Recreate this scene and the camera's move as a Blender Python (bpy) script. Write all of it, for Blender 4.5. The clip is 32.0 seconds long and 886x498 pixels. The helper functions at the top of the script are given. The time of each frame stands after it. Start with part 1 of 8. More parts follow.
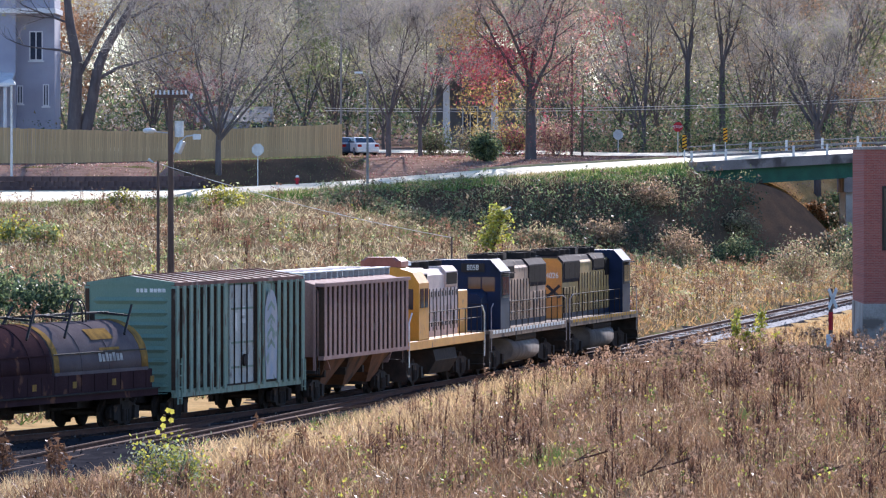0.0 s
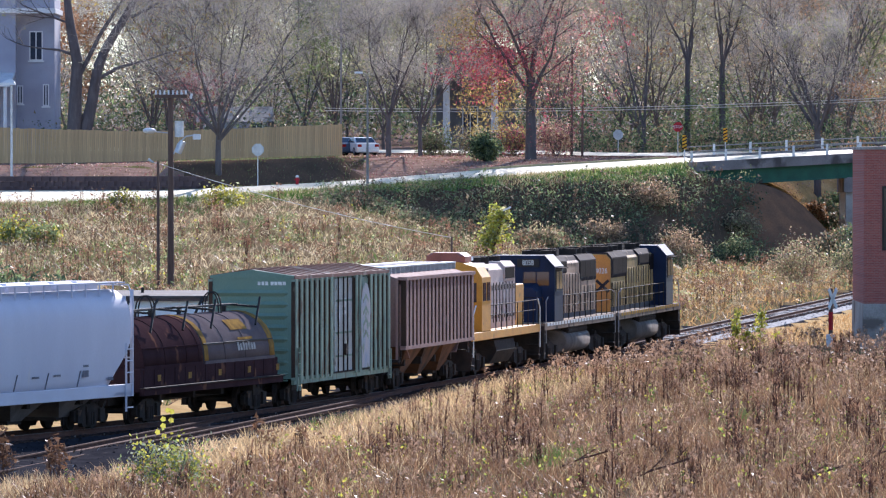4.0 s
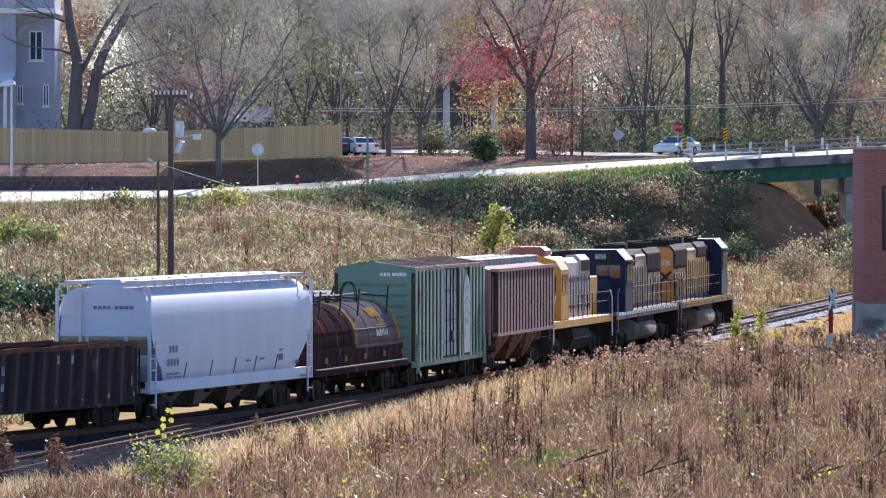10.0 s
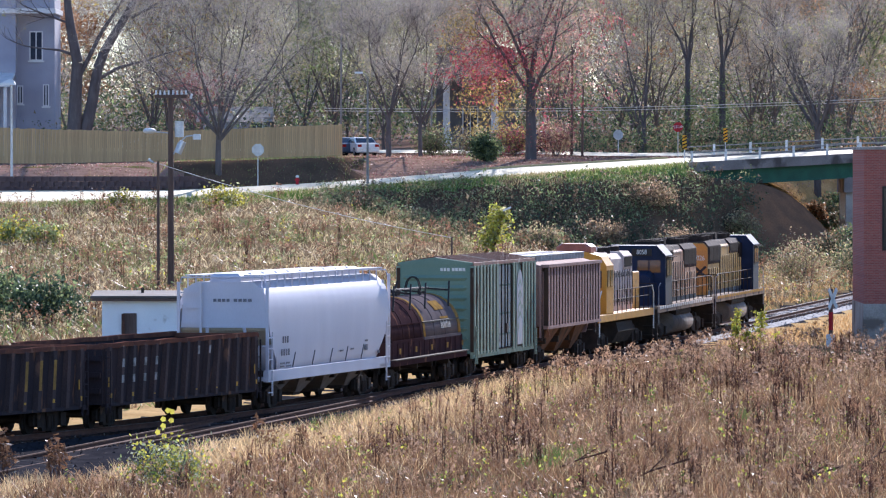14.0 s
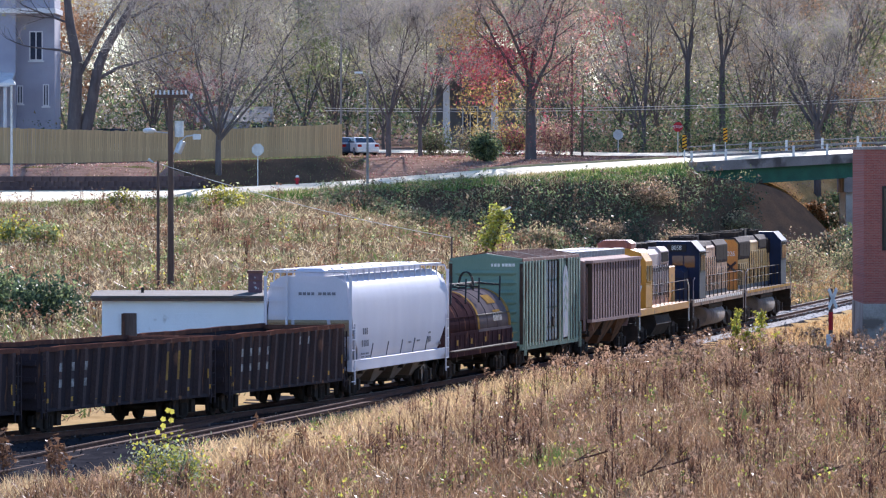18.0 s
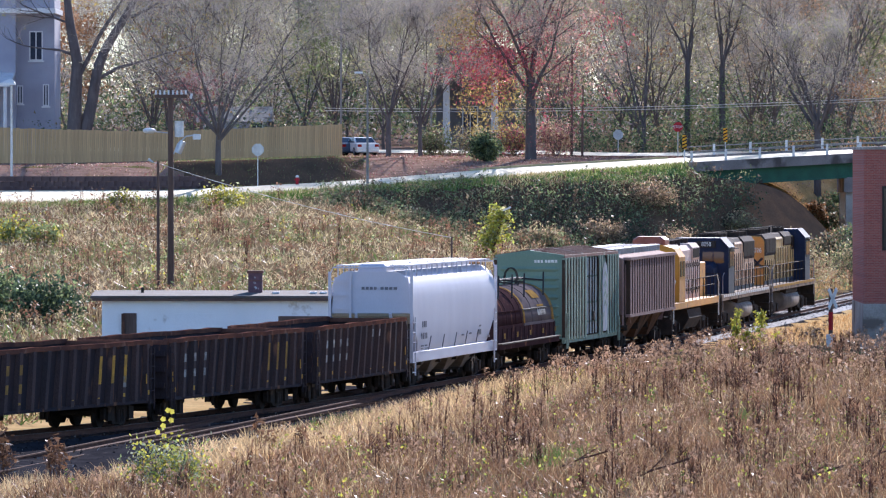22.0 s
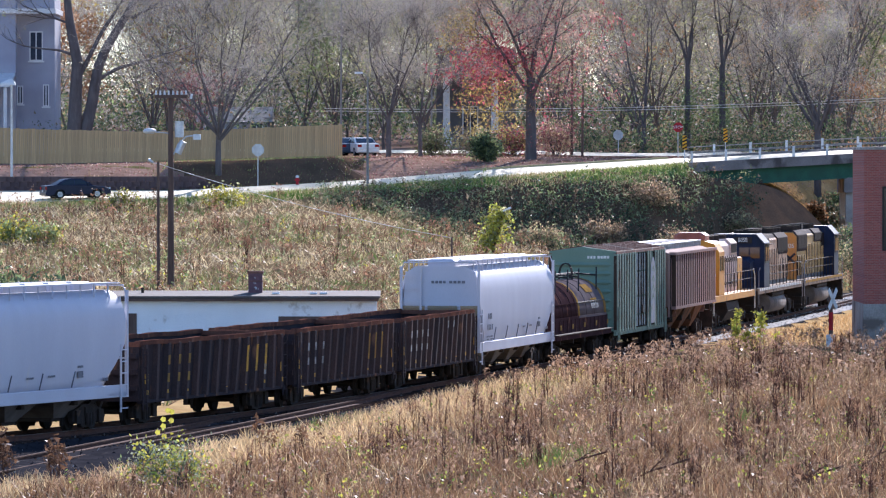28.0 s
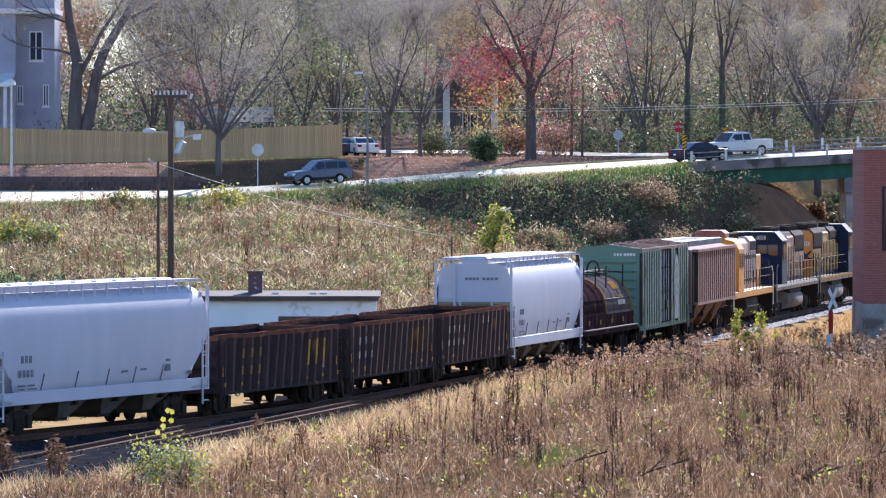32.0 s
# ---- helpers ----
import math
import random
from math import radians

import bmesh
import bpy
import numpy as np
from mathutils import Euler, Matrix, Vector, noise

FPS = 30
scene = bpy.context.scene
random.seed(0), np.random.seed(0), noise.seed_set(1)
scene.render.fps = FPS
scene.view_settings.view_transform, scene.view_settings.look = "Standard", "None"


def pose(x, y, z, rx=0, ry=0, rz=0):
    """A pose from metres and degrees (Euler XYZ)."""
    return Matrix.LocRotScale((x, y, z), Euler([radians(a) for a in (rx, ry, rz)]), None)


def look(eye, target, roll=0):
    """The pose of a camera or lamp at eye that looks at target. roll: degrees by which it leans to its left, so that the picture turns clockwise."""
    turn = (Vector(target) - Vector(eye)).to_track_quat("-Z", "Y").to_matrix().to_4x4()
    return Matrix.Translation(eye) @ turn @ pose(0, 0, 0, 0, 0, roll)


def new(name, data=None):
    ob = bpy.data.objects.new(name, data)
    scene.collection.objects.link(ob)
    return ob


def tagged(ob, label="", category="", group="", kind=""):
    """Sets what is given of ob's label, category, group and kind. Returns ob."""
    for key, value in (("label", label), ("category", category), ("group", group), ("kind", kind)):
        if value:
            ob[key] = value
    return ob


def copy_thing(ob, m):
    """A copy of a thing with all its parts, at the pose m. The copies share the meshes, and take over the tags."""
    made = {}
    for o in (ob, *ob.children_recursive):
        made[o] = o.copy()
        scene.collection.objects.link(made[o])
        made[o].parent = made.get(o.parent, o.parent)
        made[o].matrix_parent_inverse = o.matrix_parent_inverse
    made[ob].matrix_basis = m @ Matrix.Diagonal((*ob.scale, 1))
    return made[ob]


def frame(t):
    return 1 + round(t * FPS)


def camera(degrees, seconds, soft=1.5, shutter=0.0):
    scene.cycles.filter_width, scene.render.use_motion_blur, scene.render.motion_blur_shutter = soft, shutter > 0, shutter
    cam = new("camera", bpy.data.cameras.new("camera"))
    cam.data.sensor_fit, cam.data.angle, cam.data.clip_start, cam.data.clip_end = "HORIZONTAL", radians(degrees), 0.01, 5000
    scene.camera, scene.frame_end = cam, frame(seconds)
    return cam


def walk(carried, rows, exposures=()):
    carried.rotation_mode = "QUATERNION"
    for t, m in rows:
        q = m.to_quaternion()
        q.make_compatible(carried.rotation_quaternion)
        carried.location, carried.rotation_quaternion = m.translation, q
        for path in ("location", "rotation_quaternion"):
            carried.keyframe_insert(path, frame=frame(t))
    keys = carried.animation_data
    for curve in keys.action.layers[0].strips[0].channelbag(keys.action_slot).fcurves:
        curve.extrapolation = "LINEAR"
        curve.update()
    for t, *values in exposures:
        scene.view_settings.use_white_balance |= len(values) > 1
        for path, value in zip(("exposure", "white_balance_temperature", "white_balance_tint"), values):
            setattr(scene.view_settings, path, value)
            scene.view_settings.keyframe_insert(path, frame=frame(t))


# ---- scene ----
# One fixed long lens on a rail yard: a freight train leaves to the far right under a road bridge.
EYE_Z = 8.336
cam = camera(7.054, 32.0, soft=1.2)
TILT = 90 - 0.7285
SWAY = ((0, 0, 0), (3.5, 0, 0), (5.5, 1.5, 0.1), (6, 3.1, 0.3), (6.5, 2.2, 0.3), (7, 1.5, 0.6), (7.5, 0, 0), (8.5, -1.0, 0), (9, 0, 0), (16, 0.3, 0.5), (16.5, 0.5, 1.2),
        (17, 0, 0), (24.5, 0, 0), (25, 1.1, 0.1), (25.5, 0.9, 0.1), (27.5, 2.4, 1.6), (28, 0.2, 0.5), (28.5, 1.5, 0.8), (29, 0, 0), (30.5, 0, 0.2), (31, 0, 0.7), (31.5, 0, 1.3), (32, 0, 0.4))
UNIT = math.degrees(1 / 12720)
walk(cam, [(t, pose(0, 0, EYE_Z, TILT + b * UNIT, 0, a * UNIT)) for t, a, b in SWAY], [(0, 0.94, 5560, 20), (32, 0.94, 5560, 20)])

# ---- light: low autumn sun ahead and slightly to the right ----
SUN_AZ, SUN_EL = 12.6, 23.0
world = bpy.data.worlds.new("world")
scene.world = world
world.use_nodes = True
wn = world.node_tree
sky = wn.nodes.new("ShaderNodeTexSky")
sky.sky_type, sky.sun_disc = "NISHITA", False
sky.sun_elevation, sky.sun_rotation = radians(SUN_EL), radians(SUN_AZ)
sky.air_density, sky.dust_density, sky.ozone_density = 1.0, 0.0, 3.0
wn.links.new(sky.outputs[0], wn.nodes["Background"].inputs[0])
wn.nodes["Background"].inputs[1].default_value = 0.118
sun = new("sun", bpy.data.lights.new("sun", "SUN"))
sun.data.energy, sun.data.angle, sun.data.color = 5.0, radians(0.53), (1.0, 0.90, 0.76)
far = Vector((math.sin(radians(SUN_AZ)) * math.cos(radians(SUN_EL)), math.cos(radians(SUN_AZ)) * math.cos(radians(SUN_EL)), math.sin(radians(SUN_EL))))
sun.matrix_world = look(far * 300, (0, 0, 0))

# ---- materials ----
def mat(name, c1, c2=None, scale=2.0, rough=0.75, metal=0.0, bump=0.15, fine=30.0, spots=None, spot_scale=1.2, spot_at=0.6, stretch=(1, 1, 1),
        island=0.0, rnd=0.0, trans=0.0, spec=0.25, grain=1.0):
    m = bpy.data.materials.new(name)
    m.use_nodes = True
    nt = m.node_tree
    N, Lk = nt.nodes.new, nt.links.new
    bs = nt.nodes["Principled BSDF"]
    bs.inputs["Roughness"].default_value, bs.inputs["Metallic"].default_value = rough, metal
    bs.inputs["Specular IOR Level"].default_value = spec
    co, mp = N("ShaderNodeTexCoord"), N("ShaderNodeMapping")
    Lk(co.outputs["Object"], mp.inputs[0])
    mp.inputs["Scale"].default_value = stretch
    def tex(sc, det=4.0):
        n = N("ShaderNodeTexNoise")
        Lk(mp.outputs[0], n.inputs["Vector"])
        n.inputs["Scale"].default_value, n.inputs["Detail"].default_value = sc, det
        return n.outputs["Fac"]
    def ramp(src, a, b):
        r = N("ShaderNodeMapRange")
        Lk(src, r.inputs[0])
        r.inputs[1].default_value, r.inputs[2].default_value = a, b
        return r.outputs[0]
    def mix(fac, a, b, kind="MIX"):
        x = N("ShaderNodeMix")
        x.data_type, x.blend_type = "RGBA", kind
        for sock, val in ((x.inputs[0], fac), (x.inputs[6], a), (x.inputs[7], b)):
            if isinstance(val, (int, float)):
                sock.default_value = val
            elif isinstance(val, tuple):
                sock.default_value = (*val, 1)
            else:
                Lk(val, sock)
        return x.outputs[2]
    c2 = c2 or tuple(v * 0.7 for v in c1)
    col = mix(ramp(tex(scale), 0.35, 0.65), c1, c2)
    f = tex(fine, 3.0)
    fr = N("ShaderNodeMapRange")
    Lk(f, fr.inputs[0])
    fr.inputs[1].default_value, fr.inputs[2].default_value, fr.inputs[3].default_value, fr.inputs[4].default_value = 0.3, 0.7, 1 - 0.18 * grain, 1 + 0.14 * grain
    col = mix(1.0, col, fr.outputs[0], "MULTIPLY")
    if spots:
        col = mix(ramp(tex(spot_scale, 7.0), spot_at, spot_at + 0.08), col, spots)
    for amount, kind in ((island, "ShaderNodeNewGeometry"), (rnd, "ShaderNodeObjectInfo")):
        if amount:
            g = N(kind)
            r = N("ShaderNodeMapRange")
            Lk(g.outputs["Random Per Island" if kind == "ShaderNodeNewGeometry" else "Random"], r.inputs[0])
            r.inputs[3].default_value, r.inputs[4].default_value = 1 - amount, 1 + amount
            col = mix(1.0, col, r.outputs[0], "MULTIPLY")
    Lk(col, bs.inputs["Base Color"])
    if bump:
        bp = N("ShaderNodeBump")
        bp.inputs["Strength"].default_value, bp.inputs["Distance"].default_value = bump, 0.03
        Lk(f, bp.inputs["Height"])
        Lk(bp.outputs[0], bs.inputs["Normal"])
    if trans:
        tr, ms = N("ShaderNodeBsdfTranslucent"), N("ShaderNodeMixShader")
        Lk(col, tr.inputs[0])
        ms.inputs[0].default_value = trans
        Lk(bs.outputs[0], ms.inputs[1])
        Lk(tr.outputs[0], ms.inputs[2])
        Lk(ms.outputs[0], nt.nodes["Material Output"].inputs["Surface"])
    return m


def glass(name, tint=(0.02, 0.025, 0.03), rough=0.08):
    m = bpy.data.materials.new(name)
    m.use_nodes = True
    b = m.node_tree.nodes["Principled BSDF"]
    b.inputs["Base Color"].default_value, b.inputs["Roughness"].default_value = (*tint, 1), rough
    return m


DRY = mat("dry_grass_soil", (0.24, 0.17, 0.095), (0.16, 0.125, 0.065), 0.35, 0.95, bump=0.5, fine=6, spots=(0.13, 0.15, 0.05), spot_scale=0.25, spot_at=0.58, spec=0.0)
STRAW = mat("straw_grass", (0.60, 0.42, 0.20), (0.47, 0.31, 0.14), 0.5, 0.95, bump=0.5, fine=7, spec=0.0)
SLOPE = mat("golden_slope", (0.58, 0.36, 0.15), (0.46, 0.27, 0.10), 0.5, 0.95, bump=0.5, fine=7, spec=0.0)
VERGE = mat("green_verge", (0.12, 0.21, 0.04), (0.15, 0.22, 0.06), 0.6, 0.9, bump=0.5, fine=8, spec=0.0)
GRAVEL = mat("grey_gravel", (0.62, 0.58, 0.53), (0.46, 0.43, 0.39), 0.8, 0.95, bump=0.7, fine=14, spots=(0.15, 0.12, 0.10), spot_scale=0.5, spec=0.0)
DIRT = mat("red_clay", (0.26, 0.13, 0.07), (0.18, 0.10, 0.06), 0.7, 0.95, bump=0.4, fine=9, spec=0.0)
LITTER = mat("leaf_litter", (0.36, 0.235, 0.175), (0.25, 0.16, 0.115), 0.9, 0.95, bump=0.6, fine=9, spots=(0.14, 0.13, 0.05), spot_scale=0.3, spec=0.0)
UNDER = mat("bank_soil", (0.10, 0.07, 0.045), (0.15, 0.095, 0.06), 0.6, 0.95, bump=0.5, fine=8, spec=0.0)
# far paler than asphalt: the low sun's glare is put into the base colour
ASPHALT = mat("asphalt_with_sun_glare", (0.84, 0.72, 0.47), (0.76, 0.64, 0.41), 0.3, 0.66, bump=0.12, fine=20, spots=(0.36, 0.32, 0.26), spot_scale=0.4, spot_at=0.66, spec=0.14)
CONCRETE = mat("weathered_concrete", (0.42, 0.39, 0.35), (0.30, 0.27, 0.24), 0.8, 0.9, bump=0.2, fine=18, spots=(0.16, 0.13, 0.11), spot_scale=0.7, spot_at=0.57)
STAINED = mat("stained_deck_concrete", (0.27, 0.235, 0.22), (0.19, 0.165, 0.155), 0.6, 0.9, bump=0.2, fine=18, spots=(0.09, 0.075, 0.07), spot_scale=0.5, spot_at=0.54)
GREEN_STEEL = mat("green_girder_paint", (0.03, 0.12, 0.075), (0.025, 0.09, 0.06), 1.0, 0.6, bump=0.1, spots=(0.06, 0.035, 0.025), spot_scale=0.8, spot_at=0.62)
GALV = mat("galvanised_steel", (0.62, 0.63, 0.64), (0.48, 0.49, 0.50), 3, 0.45, 0.6, 0.05)
BRICKWALL = mat("red_brickwork", (0.42, 0.14, 0.11), (0.34, 0.11, 0.09), 0.7, 0.9, bump=0.2, fine=16)
_nt = BRICKWALL.node_tree
_bt, _co, _mp = _nt.nodes.new("ShaderNodeTexBrick"), _nt.nodes.new("ShaderNodeTexCoord"), _nt.nodes.new("ShaderNodeMapping")
_mp.inputs["Rotation"].default_value = (radians(90), 0, 0)
_nt.links.new(_co.outputs["Object"], _mp.inputs[0])
_nt.links.new(_mp.outputs[0], _bt.inputs["Vector"])
for _n, _v in (("Color1", (0.36, 0.10, 0.075, 1)), ("Color2", (0.27, 0.075, 0.06, 1)), ("Mortar", (0.30, 0.20, 0.17, 1))):
    _bt.inputs[_n].default_value = _v
for _n, _v in (("Scale", 1.0), ("Mortar Size", 0.008), ("Brick Width", 0.215), ("Row Height", 0.075)):
    _bt.inputs[_n].default_value = _v
_nt.links.new(_bt.outputs["Color"], _nt.nodes["Principled BSDF"].inputs["Base Color"])
MORTAR = mat("mortar", (0.23, 0.11, 0.085), None, 2, 0.95)
RAILING = mat("dull_railing_steel", (0.30, 0.285, 0.265), (0.21, 0.20, 0.19), 2, 0.7, 0.1, 0.05)
FENCE = mat("tan_fence_boards", (0.60, 0.41, 0.21), (0.50, 0.33, 0.16), 0.7, 0.85, bump=0.1, fine=12, rnd=0.10, stretch=(1, 1, 0.15))
WOOD = mat("weathered_pole_wood", (0.15, 0.10, 0.08), (0.10, 0.066, 0.054), 3, 0.9, bump=0.4, fine=18, stretch=(1, 1, 0.1))
TIE = mat("creosote_tie", (0.075, 0.05, 0.04), (0.045, 0.033, 0.03), 2, 0.95, bump=0.4, rnd=0.3, spec=0.0)
RAIL = mat("rusty_rail", (0.13, 0.065, 0.045), (0.09, 0.05, 0.04), 3, 0.95, 0.0, 0.1, spec=0.05)
RAILTOP = mat("worn_rail_head", (0.24, 0.20, 0.18), (0.17, 0.14, 0.12), 2, 0.8, 0.1, 0.02, spec=0.1)
CINDER = mat("dark_cinders", (0.030, 0.029, 0.033), (0.048, 0.045, 0.048), 0.8, 0.95, bump=0.7, fine=9, spots=(0.12, 0.105, 0.095), spot_scale=0.9, spot_at=0.62, spec=0.0)
CABLE = mat("dull_cable", (0.66, 0.64, 0.60), (0.5, 0.49, 0.46), 3, 0.9)
WHITE = mat("white_paint", (0.78, 0.78, 0.77), (0.68, 0.68, 0.66), 1.5, 0.55, bump=0.05, spots=(0.45, 0.40, 0.34), spot_scale=1.3, spot_at=0.68)
BLACK = mat("black_steel", (0.025, 0.023, 0.022), (0.04, 0.034, 0.03), 2, 0.7, 0.2, 0.1)
GRIME = mat("grimy_undergear", (0.050, 0.038, 0.032), (0.03, 0.025, 0.023), 3, 0.85, 0.2, 0.2, spots=(0.10, 0.06, 0.04), spot_scale=1.5, spot_at=0.66, spec=0.06)
GLASS = glass("dark_glass")

# ---- mesh tools ----
class Mesh:
    """Collects vertices and faces of one mesh."""
    def __init__(self):
        self.v, self.f, self.s, self.k, self.cur = [], [], [], [], 0

    def add(self, vs, fs, smooth=False):
        n = len(self.v)
        self.v += [tuple(p) for p in vs]
        self.f += [tuple(i + n for i in q) for q in fs]
        self.s += [smooth] * len(fs)
        self.k += [self.cur] * len(fs)
        return self

    def box(self, x0, x1, y0, y1, z0, z1):
        return self.add([(x0, y0, z0), (x1, y0, z0), (x1, y1, z0), (x0, y1, z0), (x0, y0, z1), (x1, y0, z1), (x1, y1, z1), (x0, y1, z1)],
                        [(0, 3, 2, 1), (4, 5, 6, 7), (0, 1, 5, 4), (1, 2, 6, 5), (2, 3, 7, 6), (3, 0, 4, 7)])

    def beam(self, p, q, w, h=None):
        p, q, h = Vector(p), Vector(q), h or w
        d = (q - p).normalized()
        a = d.cross(Vector((0, 0, 1)) if abs(d.z) < 0.95 else Vector((1, 0, 0))).normalized()
        b = a.cross(d)
        c = [e + a * sa * w / 2 + b * sb * h / 2 for e in (p, q) for sa, sb in ((-1, -1), (1, -1), (1, 1), (-1, 1))]
        return self.add(c, [(3, 2, 1, 0), (4, 5, 6, 7), (0, 1, 5, 4), (1, 2, 6, 5), (2, 3, 7, 6), (3, 0, 4, 7)])

    def cyl(self, p, q, r, r2=None, n=10, cap=True):
        p, q = Vector(p), Vector(q)
        r2 = r if r2 is None else r2
        d = (q - p).normalized()
        a = d.cross(Vector((0, 0, 1)) if abs(d.z) < 0.95 else Vector((1, 0, 0))).normalized()
        b = d.cross(a)
        ring = [a * math.cos(i * math.tau / n) + b * math.sin(i * math.tau / n) for i in range(n)]
        self.add([p + u * r for u in ring] + [q + u * r2 for u in ring], [(i, (i + 1) % n, n + (i + 1) % n, n + i) for i in range(n)], True)
        if cap:
            self.add([p + u * r for u in ring] + [q + u * r2 for u in ring], [tuple(range(n - 1, -1, -1)), tuple(range(n, 2 * n))])
        return self

    def tube(self, pts, r, n=6):
        """One bent round bar through all the points."""
        pts = [Vector(p) for p in pts]
        rings = []
        for i, p in enumerate(pts):
            d = (pts[min(i + 1, len(pts) - 1)] - pts[max(i - 1, 0)]).normalized()
            a = d.cross(Vector((0.12, 0.31, 0.94)) if abs(d.z) < 0.8 else Vector((0.9, 0.4, 0.1))).normalized()
            b = d.cross(a)
            if rings and (a.dot(last) < 0):
                a, b = -a, -b
            last = a
            rings.append([tuple(p + a * (r * math.cos(k * math.tau / n)) + b * (r * math.sin(k * math.tau / n))) for k in range(n)])
        return self.loft(rings, True)

    def prism(self, poly, axis, a, b):
        """A polygon pushed along an axis; poly holds the other two coordinates in order."""
        def at(u, w, t):
            return ((t, u, w), (u, t, w), (u, w, t))[axis]
        n = len(poly)
        vs = [at(u, w, a) for u, w in poly] + [at(u, w, b) for u, w in poly]
        fs = [(i, (i + 1) % n, n + (i + 1) % n, n + i) for i in range(n)] + [tuple(range(n - 1, -1, -1)), tuple(range(n, 2 * n))]
        return self.add(vs, fs)

    def loft(self, rings, smooth=False, caps=True):
        n = len(rings[0])
        vs = [p for r in rings for p in r]
        fs = [(k * n + i, k * n + (i + 1) % n, (k + 1) * n + (i + 1) % n, (k + 1) * n + i) for k in range(len(rings) - 1) for i in range(n)]
        self.add(vs, fs, smooth)
        if caps:
            self.add(rings[0], [tuple(range(n - 1, -1, -1))])
            self.add(rings[-1], [tuple(range(n))])
        return self

    def ball(self, c, r, n=8, sz=1.0):
        m = n // 2
        rings = [[(c[0] + r * math.sin(math.pi * j / m) * math.cos(math.tau * i / n), c[1] + r * math.sin(math.pi * j / m) * math.sin(math.tau * i / n), c[2] + sz * r * math.cos(math.pi * j / m))
                  for i in range(n)] for j in range(m + 1)]
        return self.loft(rings, True, False)

    def data(self, name, *mats):
        me = bpy.data.meshes.new(name)
        me.from_pydata(self.v, [], self.f)
        for m in mats:
            me.materials.append(m)
        me.polygons.foreach_set("use_smooth", self.s)
        me.polygons.foreach_set("material_index", self.k)
        me.validate()
        bm = bmesh.new()
        bm.from_mesh(me)
        bmesh.ops.recalc_face_normals(bm, faces=bm.faces)
        bm.to_mesh(me)
        bm.free()
        return me


def part(name, mesh, material, parent=None, label="", bevel=0.0):
    ob = new(name, mesh.data(name, material) if isinstance(mesh, Mesh) else mesh)
    if not isinstance(mesh, Mesh) and material and not mesh.materials:
        mesh.materials.append(material)
    ob.parent = parent
    if label:
        ob["label"] = label
    if bevel:
        b = ob.modifiers.new("bevel", "BEVEL")
        b.width, b.segments, b.limit_method, b.angle_limit = bevel, 2, "ANGLE", radians(50)
    return ob


def thing(name, label, category, group="", kind="", m=None):
    ob = tagged(new(name), label, category, group, kind)
    ob.empty_display_size = 0.3
    if m is not None:
        ob.matrix_basis = m
    return ob


def soup(name, verts, faces, mats, index=None):
    """A large mesh from arrays: verts (n,3), faces (m,3) or (m,4)."""
    me = bpy.data.meshes.new(name)
    verts, faces = np.asarray(verts, np.float32), np.asarray(faces, np.int32)
    k = faces.shape[1]
    me.vertices.add(len(verts))
    me.vertices.foreach_set("co", verts.ravel())
    me.loops.add(faces.size)
    me.loops.foreach_set("vertex_index", faces.ravel())
    me.polygons.add(len(faces))
    me.polygons.foreach_set("loop_start", np.arange(0, faces.size, k, dtype=np.int32))
    me.polygons.foreach_set("loop_total", np.full(len(faces), k, np.int32))
    for m in mats:
        me.materials.append(m)
    if index is not None:
        me.polygons.foreach_set("material_index", np.asarray(index, np.int32))
    me.update(calc_edges=True)
    return me

# ---- plan: the track's line, the road's line and the lie of the land ----
KNOTS_S = np.array([-60, -30, 0, 30, 60, 90, 120, 170.0])
KNOTS_K = np.array([-0.00538, -0.00486, -0.004005, -0.000448, 0.000249, -0.000358, 0.000089, -0.000379])
GRADE = -0.00115
LINE_S = np.arange(-140, 360, 0.5)
_k = np.interp(LINE_S, KNOTS_S, KNOTS_K)
_h = np.concatenate([[0], np.cumsum((_k[1:] + _k[:-1]) / 4)])
LINE_H = _h - np.interp(0, LINE_S, _h) + 0.23673
_x = np.concatenate([[0], np.cumsum((np.sin(LINE_H[1:]) + np.sin(LINE_H[:-1])) / 4)])
_y = np.concatenate([[0], np.cumsum((np.cos(LINE_H[1:]) + np.cos(LINE_H[:-1])) / 4)])
LINE_X, LINE_Y = _x - np.interp(0, LINE_S, _x) - 7.19, _y - np.interp(0, LINE_S, _y) + 236.644


def rail_z(s):
    """Height of the rail head: a slight dip, then a slight climb."""
    return GRADE * s + np.interp(s, [80, 120, 160, 200, 360], [0, 0.18, 0.36, 0.5, 0.8])


def on_track(s):
    return np.array([np.interp(s, LINE_S, LINE_X), np.interp(s, LINE_S, LINE_Y), rail_z(s)])


ROAD_X = np.array([-120, -31.4, -19.6, -7.5, 4.8, 17.9, 32.0, 75])
ROAD_Y = np.array([478, 510, 514, 520, 527, 535, 545, 572.0])
ROAD_Z = np.array([4.6, 5.10, 5.40, 6.14, 6.98, 7.89, 8.65, 9.6])
ROAD_Z2 = np.array([5.4, 5.94, 5.95, 6.56, 7.55, 8.30, 9.05, 9.9])


def smooth(t):
    t = np.clip(t, 0, 1)
    return t * t * (3 - 2 * t)


